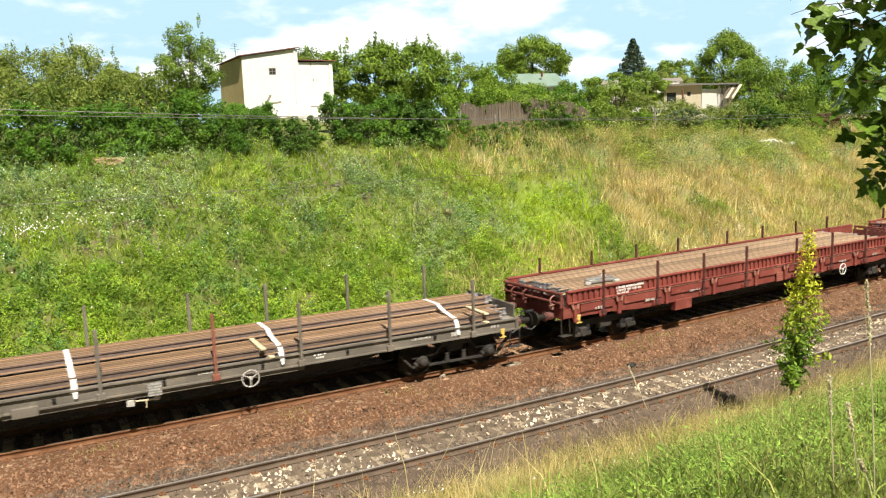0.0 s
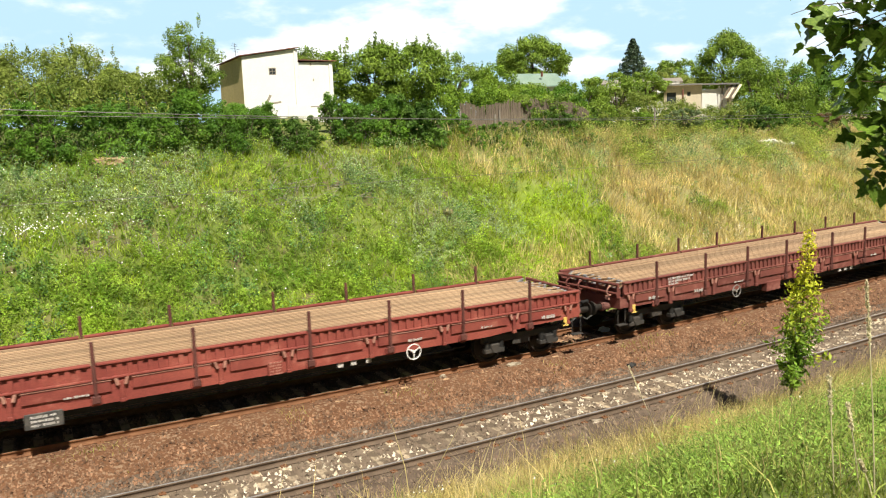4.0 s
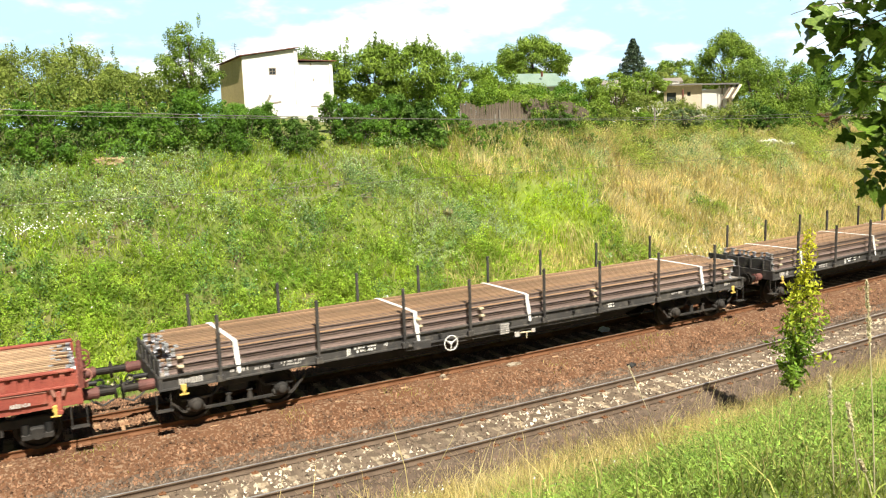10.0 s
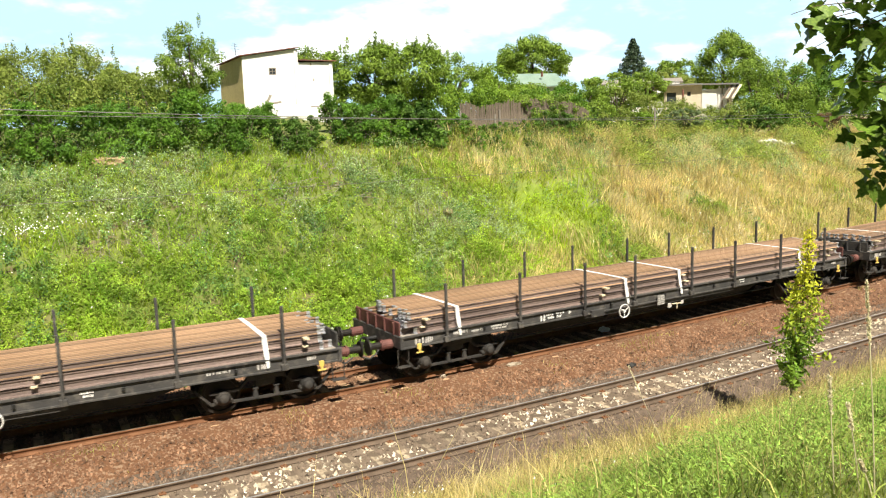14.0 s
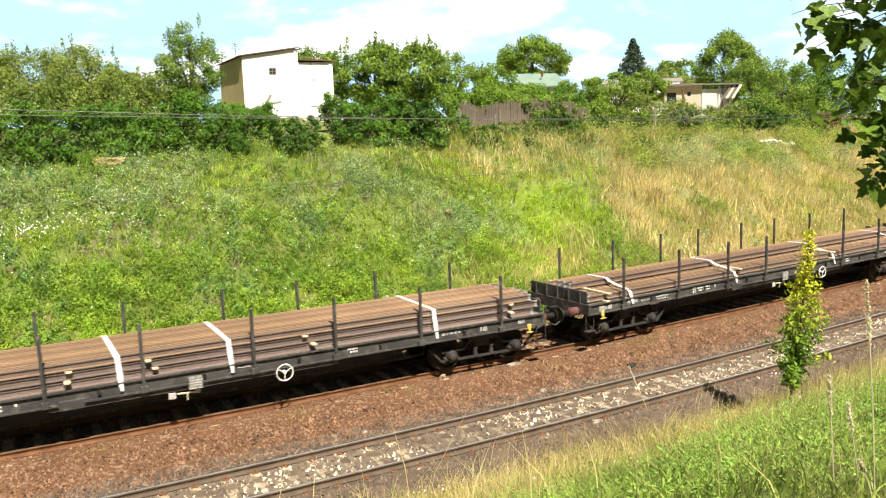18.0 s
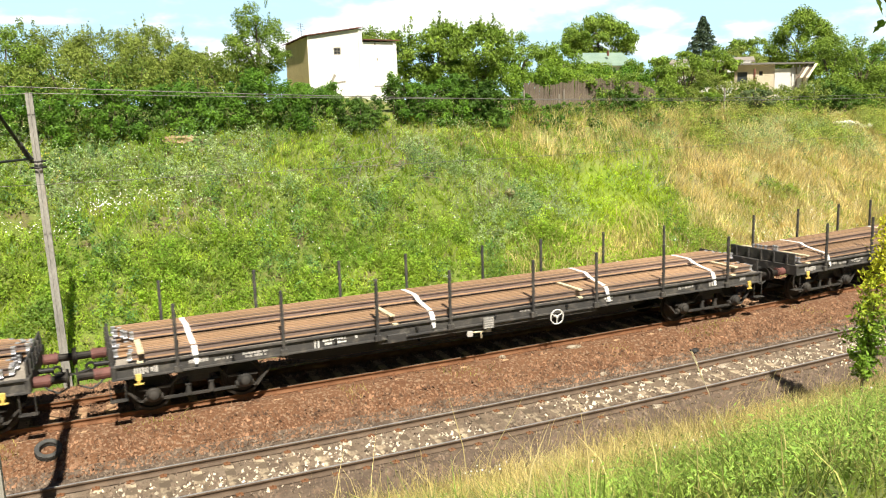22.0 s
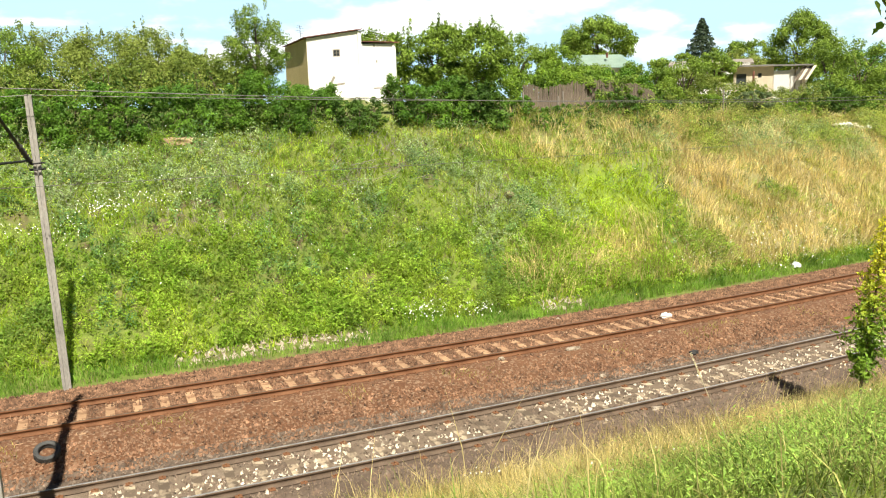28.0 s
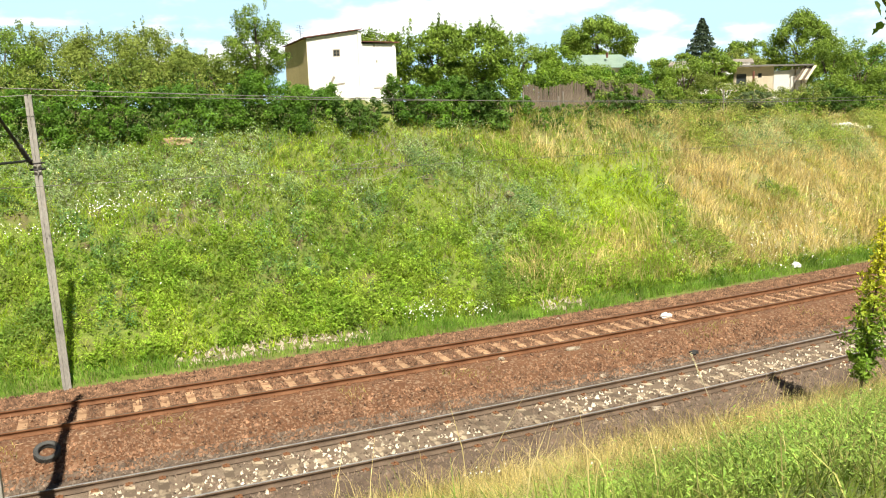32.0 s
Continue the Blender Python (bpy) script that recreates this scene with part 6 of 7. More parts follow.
def wheelset_mesh():
    bm = bmesh.new()
    for side in (-1, 1):
        o = [(0.10, 0.60), (0.12, 0.66), (0.38, 0.69), (0.40, 0.665), (0.49, 0.67), (0.49, 0.695), (0.462, 0.705), (0.455, 0.80), (0.39, 0.80), (0.37, 0.745), (0.13, 0.77), (0.11, 0.81)]
        lathe(bm, [(r, side * y) for r, y in o])
    rod(bm, (0, -1.02, 0), (0, 1.02, 0), 0.085, seg=12)
    for k in range(3):                                   # balance holes' bosses, so that turning shows
        a = 2 * math.pi * k / 3
        for side in (-1, 1):
            rod(bm, (0.25 * math.cos(a), side * 0.74, 0.25 * math.sin(a)), (0.25 * math.cos(a), side * 0.765, 0.25 * math.sin(a)), 0.045, seg=8)
    return shared("wheelset", bm, "wheel_steel")


WHEELSET = wheelset_mesh()


def bar(bm, points, wide, thick):
    """A flat strap bar through (x, z) points at y = 0, wide across y."""
    for (x0, z0), (x1, z1) in zip(points, points[1:]):
        a, b = Vector((x0, 0, z0)), Vector((x1, 0, z1))
        box(bm, (a + b) / 2, ((b - a).length + thick * 0.6, wide, thick), 0, Matrix.Rotation(-math.atan2(z1 - z0, x1 - x0), 3, "Y"))


def bogie_flat(w, x):
    """Arch-bar bogie with open springs, wheelbase 2.0 m."""
    b = thing("bogie", "", "")
    b.parent = w
    b.matrix_basis = Matrix.Translation((x, 0, 0))
    for side in (-1, 1):
        bm = bmesh.new()
        bar(bm, [(-1.62, 0.72), (-1.28, 0.35), (1.28, 0.33), (1.62, 0.70)], 0.09, 0.05)
        bar(bm, [(-1.28, 0.60), (-0.62, 0.62), (-0.42, 0.82), (0.42, 0.82), (0.62, 0.62), (1.28, 0.60)], 0.09, 0.05)
        box(bm, (0, 0, 0.84), (0.9, 0.16, 0.12), 0.01)
        bmesh.ops.translate(bm, vec=(0, side * 1.08, 0), verts=bm.verts)
        part("side_frame", bm, "bogie", b)
        for ax in (-1.0, 1.0):
            bm = bmesh.new()
            for y0, y1, r0, r1 in ((1.0, 1.15, 0.165, 0.17), (1.15, 1.22, 0.17, 0.14), (1.22, 1.27, 0.14, 0.07)):   # domed cover
                rod(bm, (ax, side * y0, 0.47), (ax, side * y1, 0.47), r0, r1, 14)
            box(bm, (ax, side * 1.06, 0.40), (0.42, 0.2, 0.12), 0.03)
            part("axle_box", bm, "bogie", b, smooth=True)
        for sx in (-0.25, 0.25):
            bm = bmesh.new()
            rod(bm, (sx, side * 1.08, 0.34), (sx, side * 1.08, 0.56), 0.075, 0.045, 10)
            box(bm, (sx, side * 1.06, 0.58), (0.13, 0.14, 0.05), 0.01)
            part("spring", bm, "bogie", b)
    bm = bmesh.new()
    box(bm, (0, 0, 0.72), (0.5, 2.1, 0.28), 0.03)
    part("bolster", bm, "bogie", b)
    for ax in (-1.0, 1.0):
        o = put("wheelset", WHEELSET, "wheel_steel", b)
        o.matrix_basis = Matrix.Translation((ax, 0, WHEEL_R))
    return b


def bogie_sided(w, x):
    """Plate-framed bogie with boxed springs, wheelbase 1.8 m."""
    b = thing("bogie", "", "")
    b.parent = w
    b.matrix_basis = Matrix.Translation((x, 0, 0))
    for side in (-1, 1):
        bm = bmesh.new()
        box(bm, (0, side * 1.02, 0.70), (2.5, 0.12, 0.20), 0.02)
        box(bm, (0, side * 1.02, 0.58), (0.55, 0.14, 0.24), 0.02)
        part("side_frame", bm, "bogie", b)
        for ax in (-0.9, 0.9):
            bm = bmesh.new()
            rod(bm, (ax, side * 0.98, 0.46), (ax, side * 1.2, 0.46), 0.13, 0.12, 12)
            box(bm, (ax, side * 1.06, 0.40), (0.62, 0.22, 0.13), 0.02)
            box(bm, (ax, side * 1.09, 0.52), (0.28, 0.22, 0.16), 0.03)
            part("axle_box", bm, "bogie", b)
            for sx in (-0.22, 0.22):
                bm = bmesh.new()
                rod(bm, (ax + sx, side * 1.08, 0.42), (ax + sx, side * 1.08, 0.66), 0.085, 0.075, 12)
                part("spring", bm, "steel_dark", b)
    bm = bmesh.new()
    box(bm, (0, 0, 0.68), (0.55, 1.95, 0.26), 0.03)
    part("bolster", bm, "bogie", b)
    for ax in (-0.9, 0.9):
        o = put("wheelset", WHEELSET, "wheel_steel", b)
        o.matrix_basis = Matrix.Translation((ax, 0, WHEEL_R))
    return b


mark_rng = random.Random(12)


def marks(w, rows, y, mat="faded_white"):
    """Stencilled lines, as plain bars: (x, z, length, height)."""
    for x, z, l, h in rows:
        bm = bmesh.new()
        q = x - l / 2
        while q < x + l / 2:
            k = mark_rng.uniform(0.022, 0.055)
            box(bm, (q + k / 2, y, z + mark_rng.uniform(-0.004, 0.004)), (k, 0.006, h * mark_rng.choice((0.6, 0.85, 1.0, 1.0))))
            q += k + mark_rng.choice((0.014, 0.014, 0.02, 0.05))
        tagged(part("stencil_mark", bm, mat, w), kind="stuff")


def ends(w, paint, buffer_mat):
    """Buffers, coupling, hoses and steps at both ends."""
    for e in (-1, 1):
        for side in (-1, 1):
            bm = bmesh.new()
            rod(bm, (e * 9.25, side * 0.875, 1.05), (e * 9.58, side * 0.875, 1.05), 0.125, 0.12, 14)
            rod(bm, (e * 9.5, side * 0.875, 1.05), (e * 9.54, side * 0.875, 1.05), 0.145, seg=14)
            b = part("buffer", bm, buffer_mat, w, smooth=False)
            bm = bmesh.new()
            rod(bm, (e * 9.56, side * 0.875, 1.05), (e * 9.9, side * 0.875, 1.05), 0.092, seg=12)
            rod(bm, (e * 9.885, side * 0.875, 1.05), (e * 9.93, side * 0.875, 1.05), 0.205, 0.195, 20)
            part("buffer_head", bm, "wheel_steel", b)
        bm = bmesh.new()
        rod(bm, (e * 9.2, 0, 1.03), (e * 9.55, 0, 1.03), 0.06, seg=10)
        ring(bm, (e * 9.62, 0, 1.0), 0.09, 0.03, "Y", 12, 6)
        rod(bm, (e * 9.62, 0, 0.95), (e * 9.95, 0, 0.86), 0.035, seg=8)
        part("coupling", bm, "steel_dark", w)
        bm = bmesh.new()
        pts = [Vector((e * 9.27, -0.4, 0.95)), Vector((e * 9.45, -0.42, 0.72)), Vector((e * 9.65, -0.4, 0.6)), Vector((e * 9.88, -0.36, 0.7))]
        for a, b2 in zip(pts, pts[1:]):
            rod(bm, a, b2, 0.022, seg=6)
        part("brake_hose", bm, "rubber", w)
        for side in (-1, 1):
            bm = bmesh.new()
            for x in (9.0, 9.3):
                rod(bm, (e * x, side * 1.33, 0.98), (e * x, side * 1.33, 0.52), 0.014, seg=6)
            box(bm, (e * 9.15, side * 1.33, 0.52), (0.36, 0.2, 0.025), 0.005)
            part("step", bm, "bogie", w)
            bm = bmesh.new()
            box(bm, (e * 8.72, side * 1.40, 1.0), (0.12, 0.05, 0.14), 0.012)
            rod(bm, (e * 8.72, side * 1.42, 0.94), (e * 8.72, side * 1.42, 0.84), 0.035, seg=8)
            box(bm, (e * 8.72, side * 1.42, 0.845), (0.2, 0.05, 0.04), 0.012)
            part("tow_hook", bm, "yellow", w)


def handwheel(w, x, y=-1.5, z=0.92, mat="white_paint"):
    for side in (1, -1):
        yy, xx = y * side, x * side
        bm = bmesh.new()
        ring(bm, (xx, yy, z), 0.195, 0.016)
        for k in range(3):
            a = 2 * math.pi * k / 3 + 0.5
            rod(bm, (xx, yy, z), (xx + 0.19 * math.cos(a), yy, z + 0.19 * math.sin(a)), 0.013, seg=6)
        rod(bm, (xx, yy * 0.93, z), (xx, yy * 1.012, z), 0.04, seg=8)
        part("brake_handwheel", bm, mat, w, "three-spoked brake handwheel")


def stake(w, x, side, z0, z1, mat, y):
    bm = bmesh.new()
    box(bm, (x, side * y, (z0 + z1) / 2), (0.074, 0.062, z1 - z0), 0.012)
    box(bm, (x + 0.0, side * (y + 0.035), (z0 + z1) / 2), (0.035, 0.03, z1 - z0 - 0.02), 0.006)
    box(bm, (x, side * (y - 0.005), z0 + 0.08), (0.17, 0.10, 0.16), 0.015)
    part("stake", bm, mat, w)


def levers(w, x, y=-1.33):
    """Brake change-over gear: pale plates and a lever under the solebar."""
    for side in (1, -1):
        bm = bmesh.new()
        box(bm, (x * side, y * side, 0.77), (0.16, 0.03, 0.15), 0.01)
        box(bm, (x * side + 0.55, y * side, 0.80), (0.12, 0.03, 0.11), 0.01)
        part("brake_plate", bm, "faded_white", w)
        bm = bmesh.new()
        rod(bm, (x * side + 0.1, y * side, 0.80), (x * side + 0.5, y * side, 0.78), 0.02, seg=6)
        rod(bm, (x * side + 0.32, y * side, 0.8), (x * side + 0.32, y * side, 0.62), 0.016, seg=6)
        part("brake_lever", bm, "timber", w)


def under_gear(w):
    bm = bmesh.new()
    belly = [(-9.2, 0.84), (-6.0, 0.82), (-4.7, 0.50), (4.7, 0.50), (6.0, 0.82), (9.2, 0.84), (9.2, 1.18), (-9.2, 1.18)]
    for y in (-0.45, 0.45):                       # fish-bellied girders, added deep to darken the space under the wagon
        v = [[bm.verts.new((x, y + o, z)) for x, z in belly] for o in (-0.08, 0.08)]
        bm.faces.new(v[0])
        bm.faces.new(v[1][::-1])
        for k in range(8):
            bm.faces.new((v[0][k], v[1][k], v[1][(k + 1) % 8], v[0][(k + 1) % 8]))
    bmesh.ops.recalc_face_normals(bm, faces=bm.faces)
    for x in np.arange(-5.4, 5.5, 1.8):
        box(bm, (x, 0, 1.02), (0.12, 2.4, 0.25))
    part("centre_sill", bm, "steel_dark", w)
    bm = bmesh.new()
    rod(bm, (-1.9, -0.75, 0.78), (-0.9, -0.75, 0.78), 0.17, seg=14)
    rod(bm, (0.6, -0.75, 0.80), (1.2, -0.75, 0.80), 0.14, seg=14)
    part("air_tank", bm, "steel_dark", w)
    for y in (-1.12, 1.12):
        bm = bmesh.new()
        rod(bm, (-5.6, y, 0.66), (5.6, y, 0.66), 0.016, seg=6)
        for x in (-5.6, -2.0, 2.0, 5.6):
            rod(bm, (x, y, 0.66), (x, y, 0.98), 0.012, seg=5)
        part("brake_rod", bm, "bogie", w)


def flat_wagon(paint, wheel_x, label, odd_stake=None, end_mat=None):
    w = thing("stake_wagon", label, "rail wagon", group="freight train wagons")
    for side in (-1, 1):
        bm = bmesh.new()                           # channel solebar
        extrude(bm, [(side * 1.30, 0.98), (side * 1.405, 0.98), (side * 1.405, 1.01), (side * 1.345, 1.02), (side * 1.345, 1.25), (side * 1.405, 1.26), (side * 1.405, 1.29), (side * 1.30, 1.29)], -9.25, 9.25)
        box(bm, (0, side * 1.318, 0.93), (6.4, 0.03, 0.13))
        part("solebar", bm, paint, w)
        for x in STAKES_FLAT:
            rusty = odd_stake is not None and side < 0 and abs(x - odd_stake) < 0.1
            stake(w, x, side, 0.98, 2.52, "stake_rust" if rusty else paint, 1.43)
        for x in (-6.7, -4.3, -2.2, 0.0, 2.2, 4.3, 6.7):
            bm = bmesh.new()
            box(bm, (x, side * 1.38, 1.14), (0.07, 0.06, 0.10), 0.012)
            part("lashing_ring", bm, "steel_dark", w)
    bm = bmesh.new()
    box(bm, (0, 0, 1.255), (18.48, 2.59, 0.06))
    part("floor", bm, "wood_grey", w, "weathered plank floor")
    for e in (-1, 1):
        bm = bmesh.new()
        box(bm, (e * 9.2, 0, 1.14), (0.1, 2.79, 0.32), 0.015)
        part("headstock", bm, paint, w)
        bm = bmesh.new()
        box(bm, (e * 9.19, 0, 1.48), (0.05, 2.55, 0.36), 0.02)
        for y in (-1.0, -0.5, 0, 0.5, 1.0):
            box(bm, (e * 9.235, y, 1.46), (0.04, 0.07, 0.32), 0.008)
        part("end_flap", bm, end_mat or paint, w)
    ends(w, paint, "buffer_red")
    handwheel(w, wheel_x, mat="white_paint" if paint == "black_paint" else "faded_white")
    levers(w, -0.72 if wheel_x > 0 else 0.25)
    under_gear(w)
    for side in (-1, 1):
        marks(w, [(-8.55, 1.12, 0.5, 0.16), (-7.45, 1.16, 0.42, 0.1), (-6.9, 1.12, 0.4, 0.06), (-6.2, 1.15, 0.55, 0.05), (-6.2, 1.08, 0.45, 0.05), (0.9, 1.18, 0.3, 0.05), (6.3, 1.15, 0.5, 0.06), (7.3, 1.13, 0.2, 0.12), (8.5, 1.16, 0.22, 0.1)], side * 1.349)
        marks(w, [(-4.75, 1.12, 0.11, 0.2), (-4.3, 1.18, 0.62, 0.06), (-4.3, 1.09, 0.5, 0.06), (-3.75, 1.15, 0.09, 0.08), (3.6, 1.18, 0.3, 0.05), (3.6, 1.1, 0.2, 0.05)], side * 1.349, "white_paint")
        bm = bmesh.new()
        box(bm, (-0.22, side * 1.42, 1.02), (0.3, 0.03, 0.3), 0.008)
        part("label_plate", bm, "plate_grey", w, "pale framed label plate")
        marks(w, [(-0.22, 1.02 + 0.06 * k, 0.24, 0.028) for k in (-2, -1, 0, 1, 2)], side * 1.437, "faded_white")
        bm = bmesh.new()
        box(bm, (-2.75 * -side, side * 1.36, 0.98), (0.5, 0.12, 0.22), 0.015)
        part("tool_box", bm, paint, w)
    for x in (-7.43, 7.43):
        bogie_flat(w, x)
    return w


def sided_wagon(paint, wheel_x, label, box_x, box_mat):
    w = thing("sided_wagon", label, "rail wagon", group="freight train wagons")
    panel_x = [-9.2, *STAKES_SIDED, 9.2]
    for side in (-1, 1):
        bm = bmesh.new()                          # fish-bellied solebar
        pts = [(-9.25, 1.02), (-7.6, 0.98), (-6.2, 0.88), (6.2, 0.88), (7.6, 0.98), (9.25, 1.02), (9.25, 1.34), (-9.25, 1.34)]
        for y in (side * 1.30, side * 1.36):
            v = [bm.verts.new((x, y, z)) for x, z in pts]
            bm.faces.new(v if side < 0 else v[::-1])
        vs = list(bm.verts)
        for k in range(8):
            bm.faces.new((vs[k], vs[(k + 1) % 8], vs[8 + (k + 1) % 8], vs[8 + k]))
        bmesh.ops.recalc_face_normals(bm, faces=bm.faces)
        part("solebar", bm, paint, w)
        for a, b in zip(panel_x, panel_x[1:]):    # drop sides
            c, l = (a + b) / 2, b - a - 0.11
            bm = bmesh.new()
            box(bm, (c, side * 1.375, 1.56), (l, 0.035, 0.44))
            box(bm, (c, side * 1.41, 1.775), (l, 0.13, 0.055), 0.012)
            box(bm, (c, side * 1.415, 1.445), (l, 0.085, 0.05), 0.01)
            k = max(3, int(l / 0.21))
            for i in range(k + 1):
                box(bm, (c - l / 2 + 0.03 + (l - 0.06) * i / k, side * 1.415, 1.60), (0.10, 0.05, 0.27))
            part("side_board", bm, paint, w)
        for a, b in zip(HINGES, HINGES[1:]):
            bm = bmesh.new()
            box(bm, ((a + b) / 2, side * 1.385, 1.255), (b - a - 0.42, 0.055, 0.25), 0.012)
            fl = part("side_flap", bm, paint, w)
            bm = bmesh.new()
            box(bm, ((a + b) / 2, side * 1.40, 1.392), (b - a - 0.40, 0.07, 0.03), 0.006)
            part("flap_edge", bm, "red_worn", fl)
        for x in HINGES:
            for dx in (-0.1, 0.1):
                bm = bmesh.new()
                box(bm, (x + dx, side * 1.425, 1.35), (0.075, 0.05, 0.21), 0.015, Matrix.Rotation(0.25 * (1 if dx > 0 else -1), 3, "Y"))
                part("hinge", bm, "red_worn", w)
            bm = bmesh.new()
            box(bm, (x, side * 1.40, 1.16), (0.1, 0.07, 0.4), 0.012)
            box(bm, (x, side * 1.41, 0.92), (0.12, 0.08, 0.09), 0.012)
            part("stop_bracket", bm, paint, w)
        for x in STAKES_SIDED:
            stake(w, x, side, 0.94, 2.28, "stake_dark", 1.45)
            bm = bmesh.new()
            box(bm, (x, side * 1.40, 0.98), (0.26, 0.08, 0.22), 0.05)
            part("stake_pocket", bm, paint, w)
    bm = bmesh.new()
    box(bm, (0, 0, 1.27), (18.4, 2.68, 0.06))
    part("floor", bm, "wood_grey", w, "weathered plank floor")
    for e in (-1, 1):
        bm = bmesh.new()
        box(bm, (e * 9.2, 0, 1.16), (0.1, 2.70, 0.34), 0.015)
        part("headstock", bm, paint, w)
        bm = bmesh.new()
        box(bm, (e * 9.215, 0, 1.47), (0.05, 2.66, 0.26))
        rod(bm, (e * 9.28, -1.33, 1.72), (e * 9.28, 1.33, 1.72), 0.045, seg=10)
        rod(bm, (e * 9.30, -1.30, 1.46), (e * 9.30, 1.30, 1.46), 0.04, seg=10)
        for y in (-1.28, -0.86, -0.43, 0, 0.43, 0.86, 1.28):
            box(bm, (e * 9.26, y, 1.54), (0.09, 0.07, 0.46), 0.015)
        # brown on wagons of any colour: the end's shade is put into its paint
        part("end_board", bm, "brown_and_end_shade_paint", w)
        for y in (-1.05, 0.2, 0.75):
            bm = bmesh.new()
            ring(bm, (e * 9.34, y, 1.52), 0.13, 0.022, "Y", 14, 6)
            box(bm, (e * 9.34, y + 0.1, 1.30), (0.07, 0.16, 0.14), 0.02)
            part("end_latch", bm, "red_worn" if y < 0 else "brown_and_end_shade_paint", w)
    ends(w, paint, "buffer_red")
    handwheel(w, wheel_x, -1.52, 0.88, "white_paint" if paint == "red_paint" else "plate_grey")
    under_gear(w)
    for side in (-1, 1):
        marks(w, [(-7.9, 1.18, 0.4, 0.1), (-5.9, 1.12, 0.35, 0.1), (-3.9, 1.15, 0.5, 0.05), (4.0, 1.16, 0.4, 0.07), (6.1, 1.18, 0.3, 0.06), (8.1, 1.18, 0.4, 0.1)], side * 1.424)
        marks(w, [(-6.75, 1.665, 1.1, 0.07), (-6.8, 1.575, 0.95, 0.07), (-7.05, 1.487, 0.42, 0.07)], side * 1.4445, "white_paint" if paint == "red_paint" else "faded_white")
        bm = bmesh.new()
        box(bm, (0.35, side * 1.43, 1.04), (0.36, 0.03, 0.32), 0.008)
        part("label_plate", bm, paint, w, "faded framed label plate")
        marks(w, [(0.35, 1.04 + 0.065 * k, 0.28, 0.03) for k in (-2, -1, 0, 1, 2)], side * 1.447, "red_worn")
        bm = bmesh.new()
        box(bm, (-box_x * side, side * 1.27, 0.76), (0.74, 0.22, 0.34), 0.015)
        part("equipment_box", bm, box_mat, w)
        if box_mat in ("black_paint", "plate_grey"):
            marks(w, [(-box_x * side, 0.76 + 0.09 * k, 0.5, 0.05) for k in (-1, 0, 1)], side * 1.384)
        bm = bmesh.new()
        for dx in (0, 0.35, 0.75):
            box(bm, (2.0 * -side + dx, side * 1.30, 0.80), (0.15, 0.03, 0.13), 0.01)
        part("brake_plate", bm, "faded_white", w)
    for x in (-7.43, 7.43):
        bogie_sided(w, x)
    return w


LOAD_OUTLINE = [(y * 1.17, z * 1.13) for y, z in RAIL_OUTLINE]      # a heavier rail, 172 mm high


def rail_meshes(mat, half=8.95, side=None):
    bm = bmesh.new()
    for a, b in ((-half, -half + 0.09), (-half + 0.09, half - 0.09), (half - 0.09, half)):
        extrude(bm, LOAD_OUTLINE, a, b)
    inner = [f for f in bm.faces if abs(f.normal.x) > 0.9 and abs(f.calc_center_median().x) < half - 0.05]
    bmesh.ops.delete(bm, geom=inner, context="FACES_ONLY")
    bmesh.ops.remove_doubles(bm, verts=bm.verts, dist=0.0005)
    me = shared("rail", bm, mat)
    me.materials.append(M["rail_end"])
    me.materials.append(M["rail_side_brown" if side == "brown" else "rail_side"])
    # faces not turned up take a darker colour: shade painted between the rails
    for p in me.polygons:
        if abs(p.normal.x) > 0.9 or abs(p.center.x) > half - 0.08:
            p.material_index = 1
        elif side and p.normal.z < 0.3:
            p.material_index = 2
    return me


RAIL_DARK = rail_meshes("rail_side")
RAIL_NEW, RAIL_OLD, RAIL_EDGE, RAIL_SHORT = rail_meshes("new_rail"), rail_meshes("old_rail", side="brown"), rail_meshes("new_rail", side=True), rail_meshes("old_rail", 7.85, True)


def strap(t, x, pts, slant):
    """A flat white band over the load; pts: (y, z) from far to near, hanging at its near end, x. slant: how far its far end trails."""
    bm = bmesh.new()
    prev = None
    for i, (y, z) in enumerate(pts):
        dx = slant * (i / (len(pts) - 1) - 1)
        w = 0.06 if i < len(pts) - 1 else 0.03
        cur = [bm.verts.new((x + dx + o, y, z)) for o in (-w, w)]
        if prev:
            bm.faces.new((prev[0], prev[1], cur[1], cur[0]))
        prev = cur
    bmesh.ops.solidify(bm, geom=bm.faces[:], thickness=0.012)
    part("strap", bm, "strap", t, "white lashing strap")


LAYERS = {"full": ((1.285, -1.2, 15), (1.482, -1.2, 15), (1.679, -1.2, 14)), "stepped": ((1.335, -1.2, 17), (1.557, -0.24, 6)),
          "sided": ((1.36, -1.27, 18), (1.575, -1.27, 18)), "short": ((1.36, -1.27, 18), (1.575, -1.27, 18))}


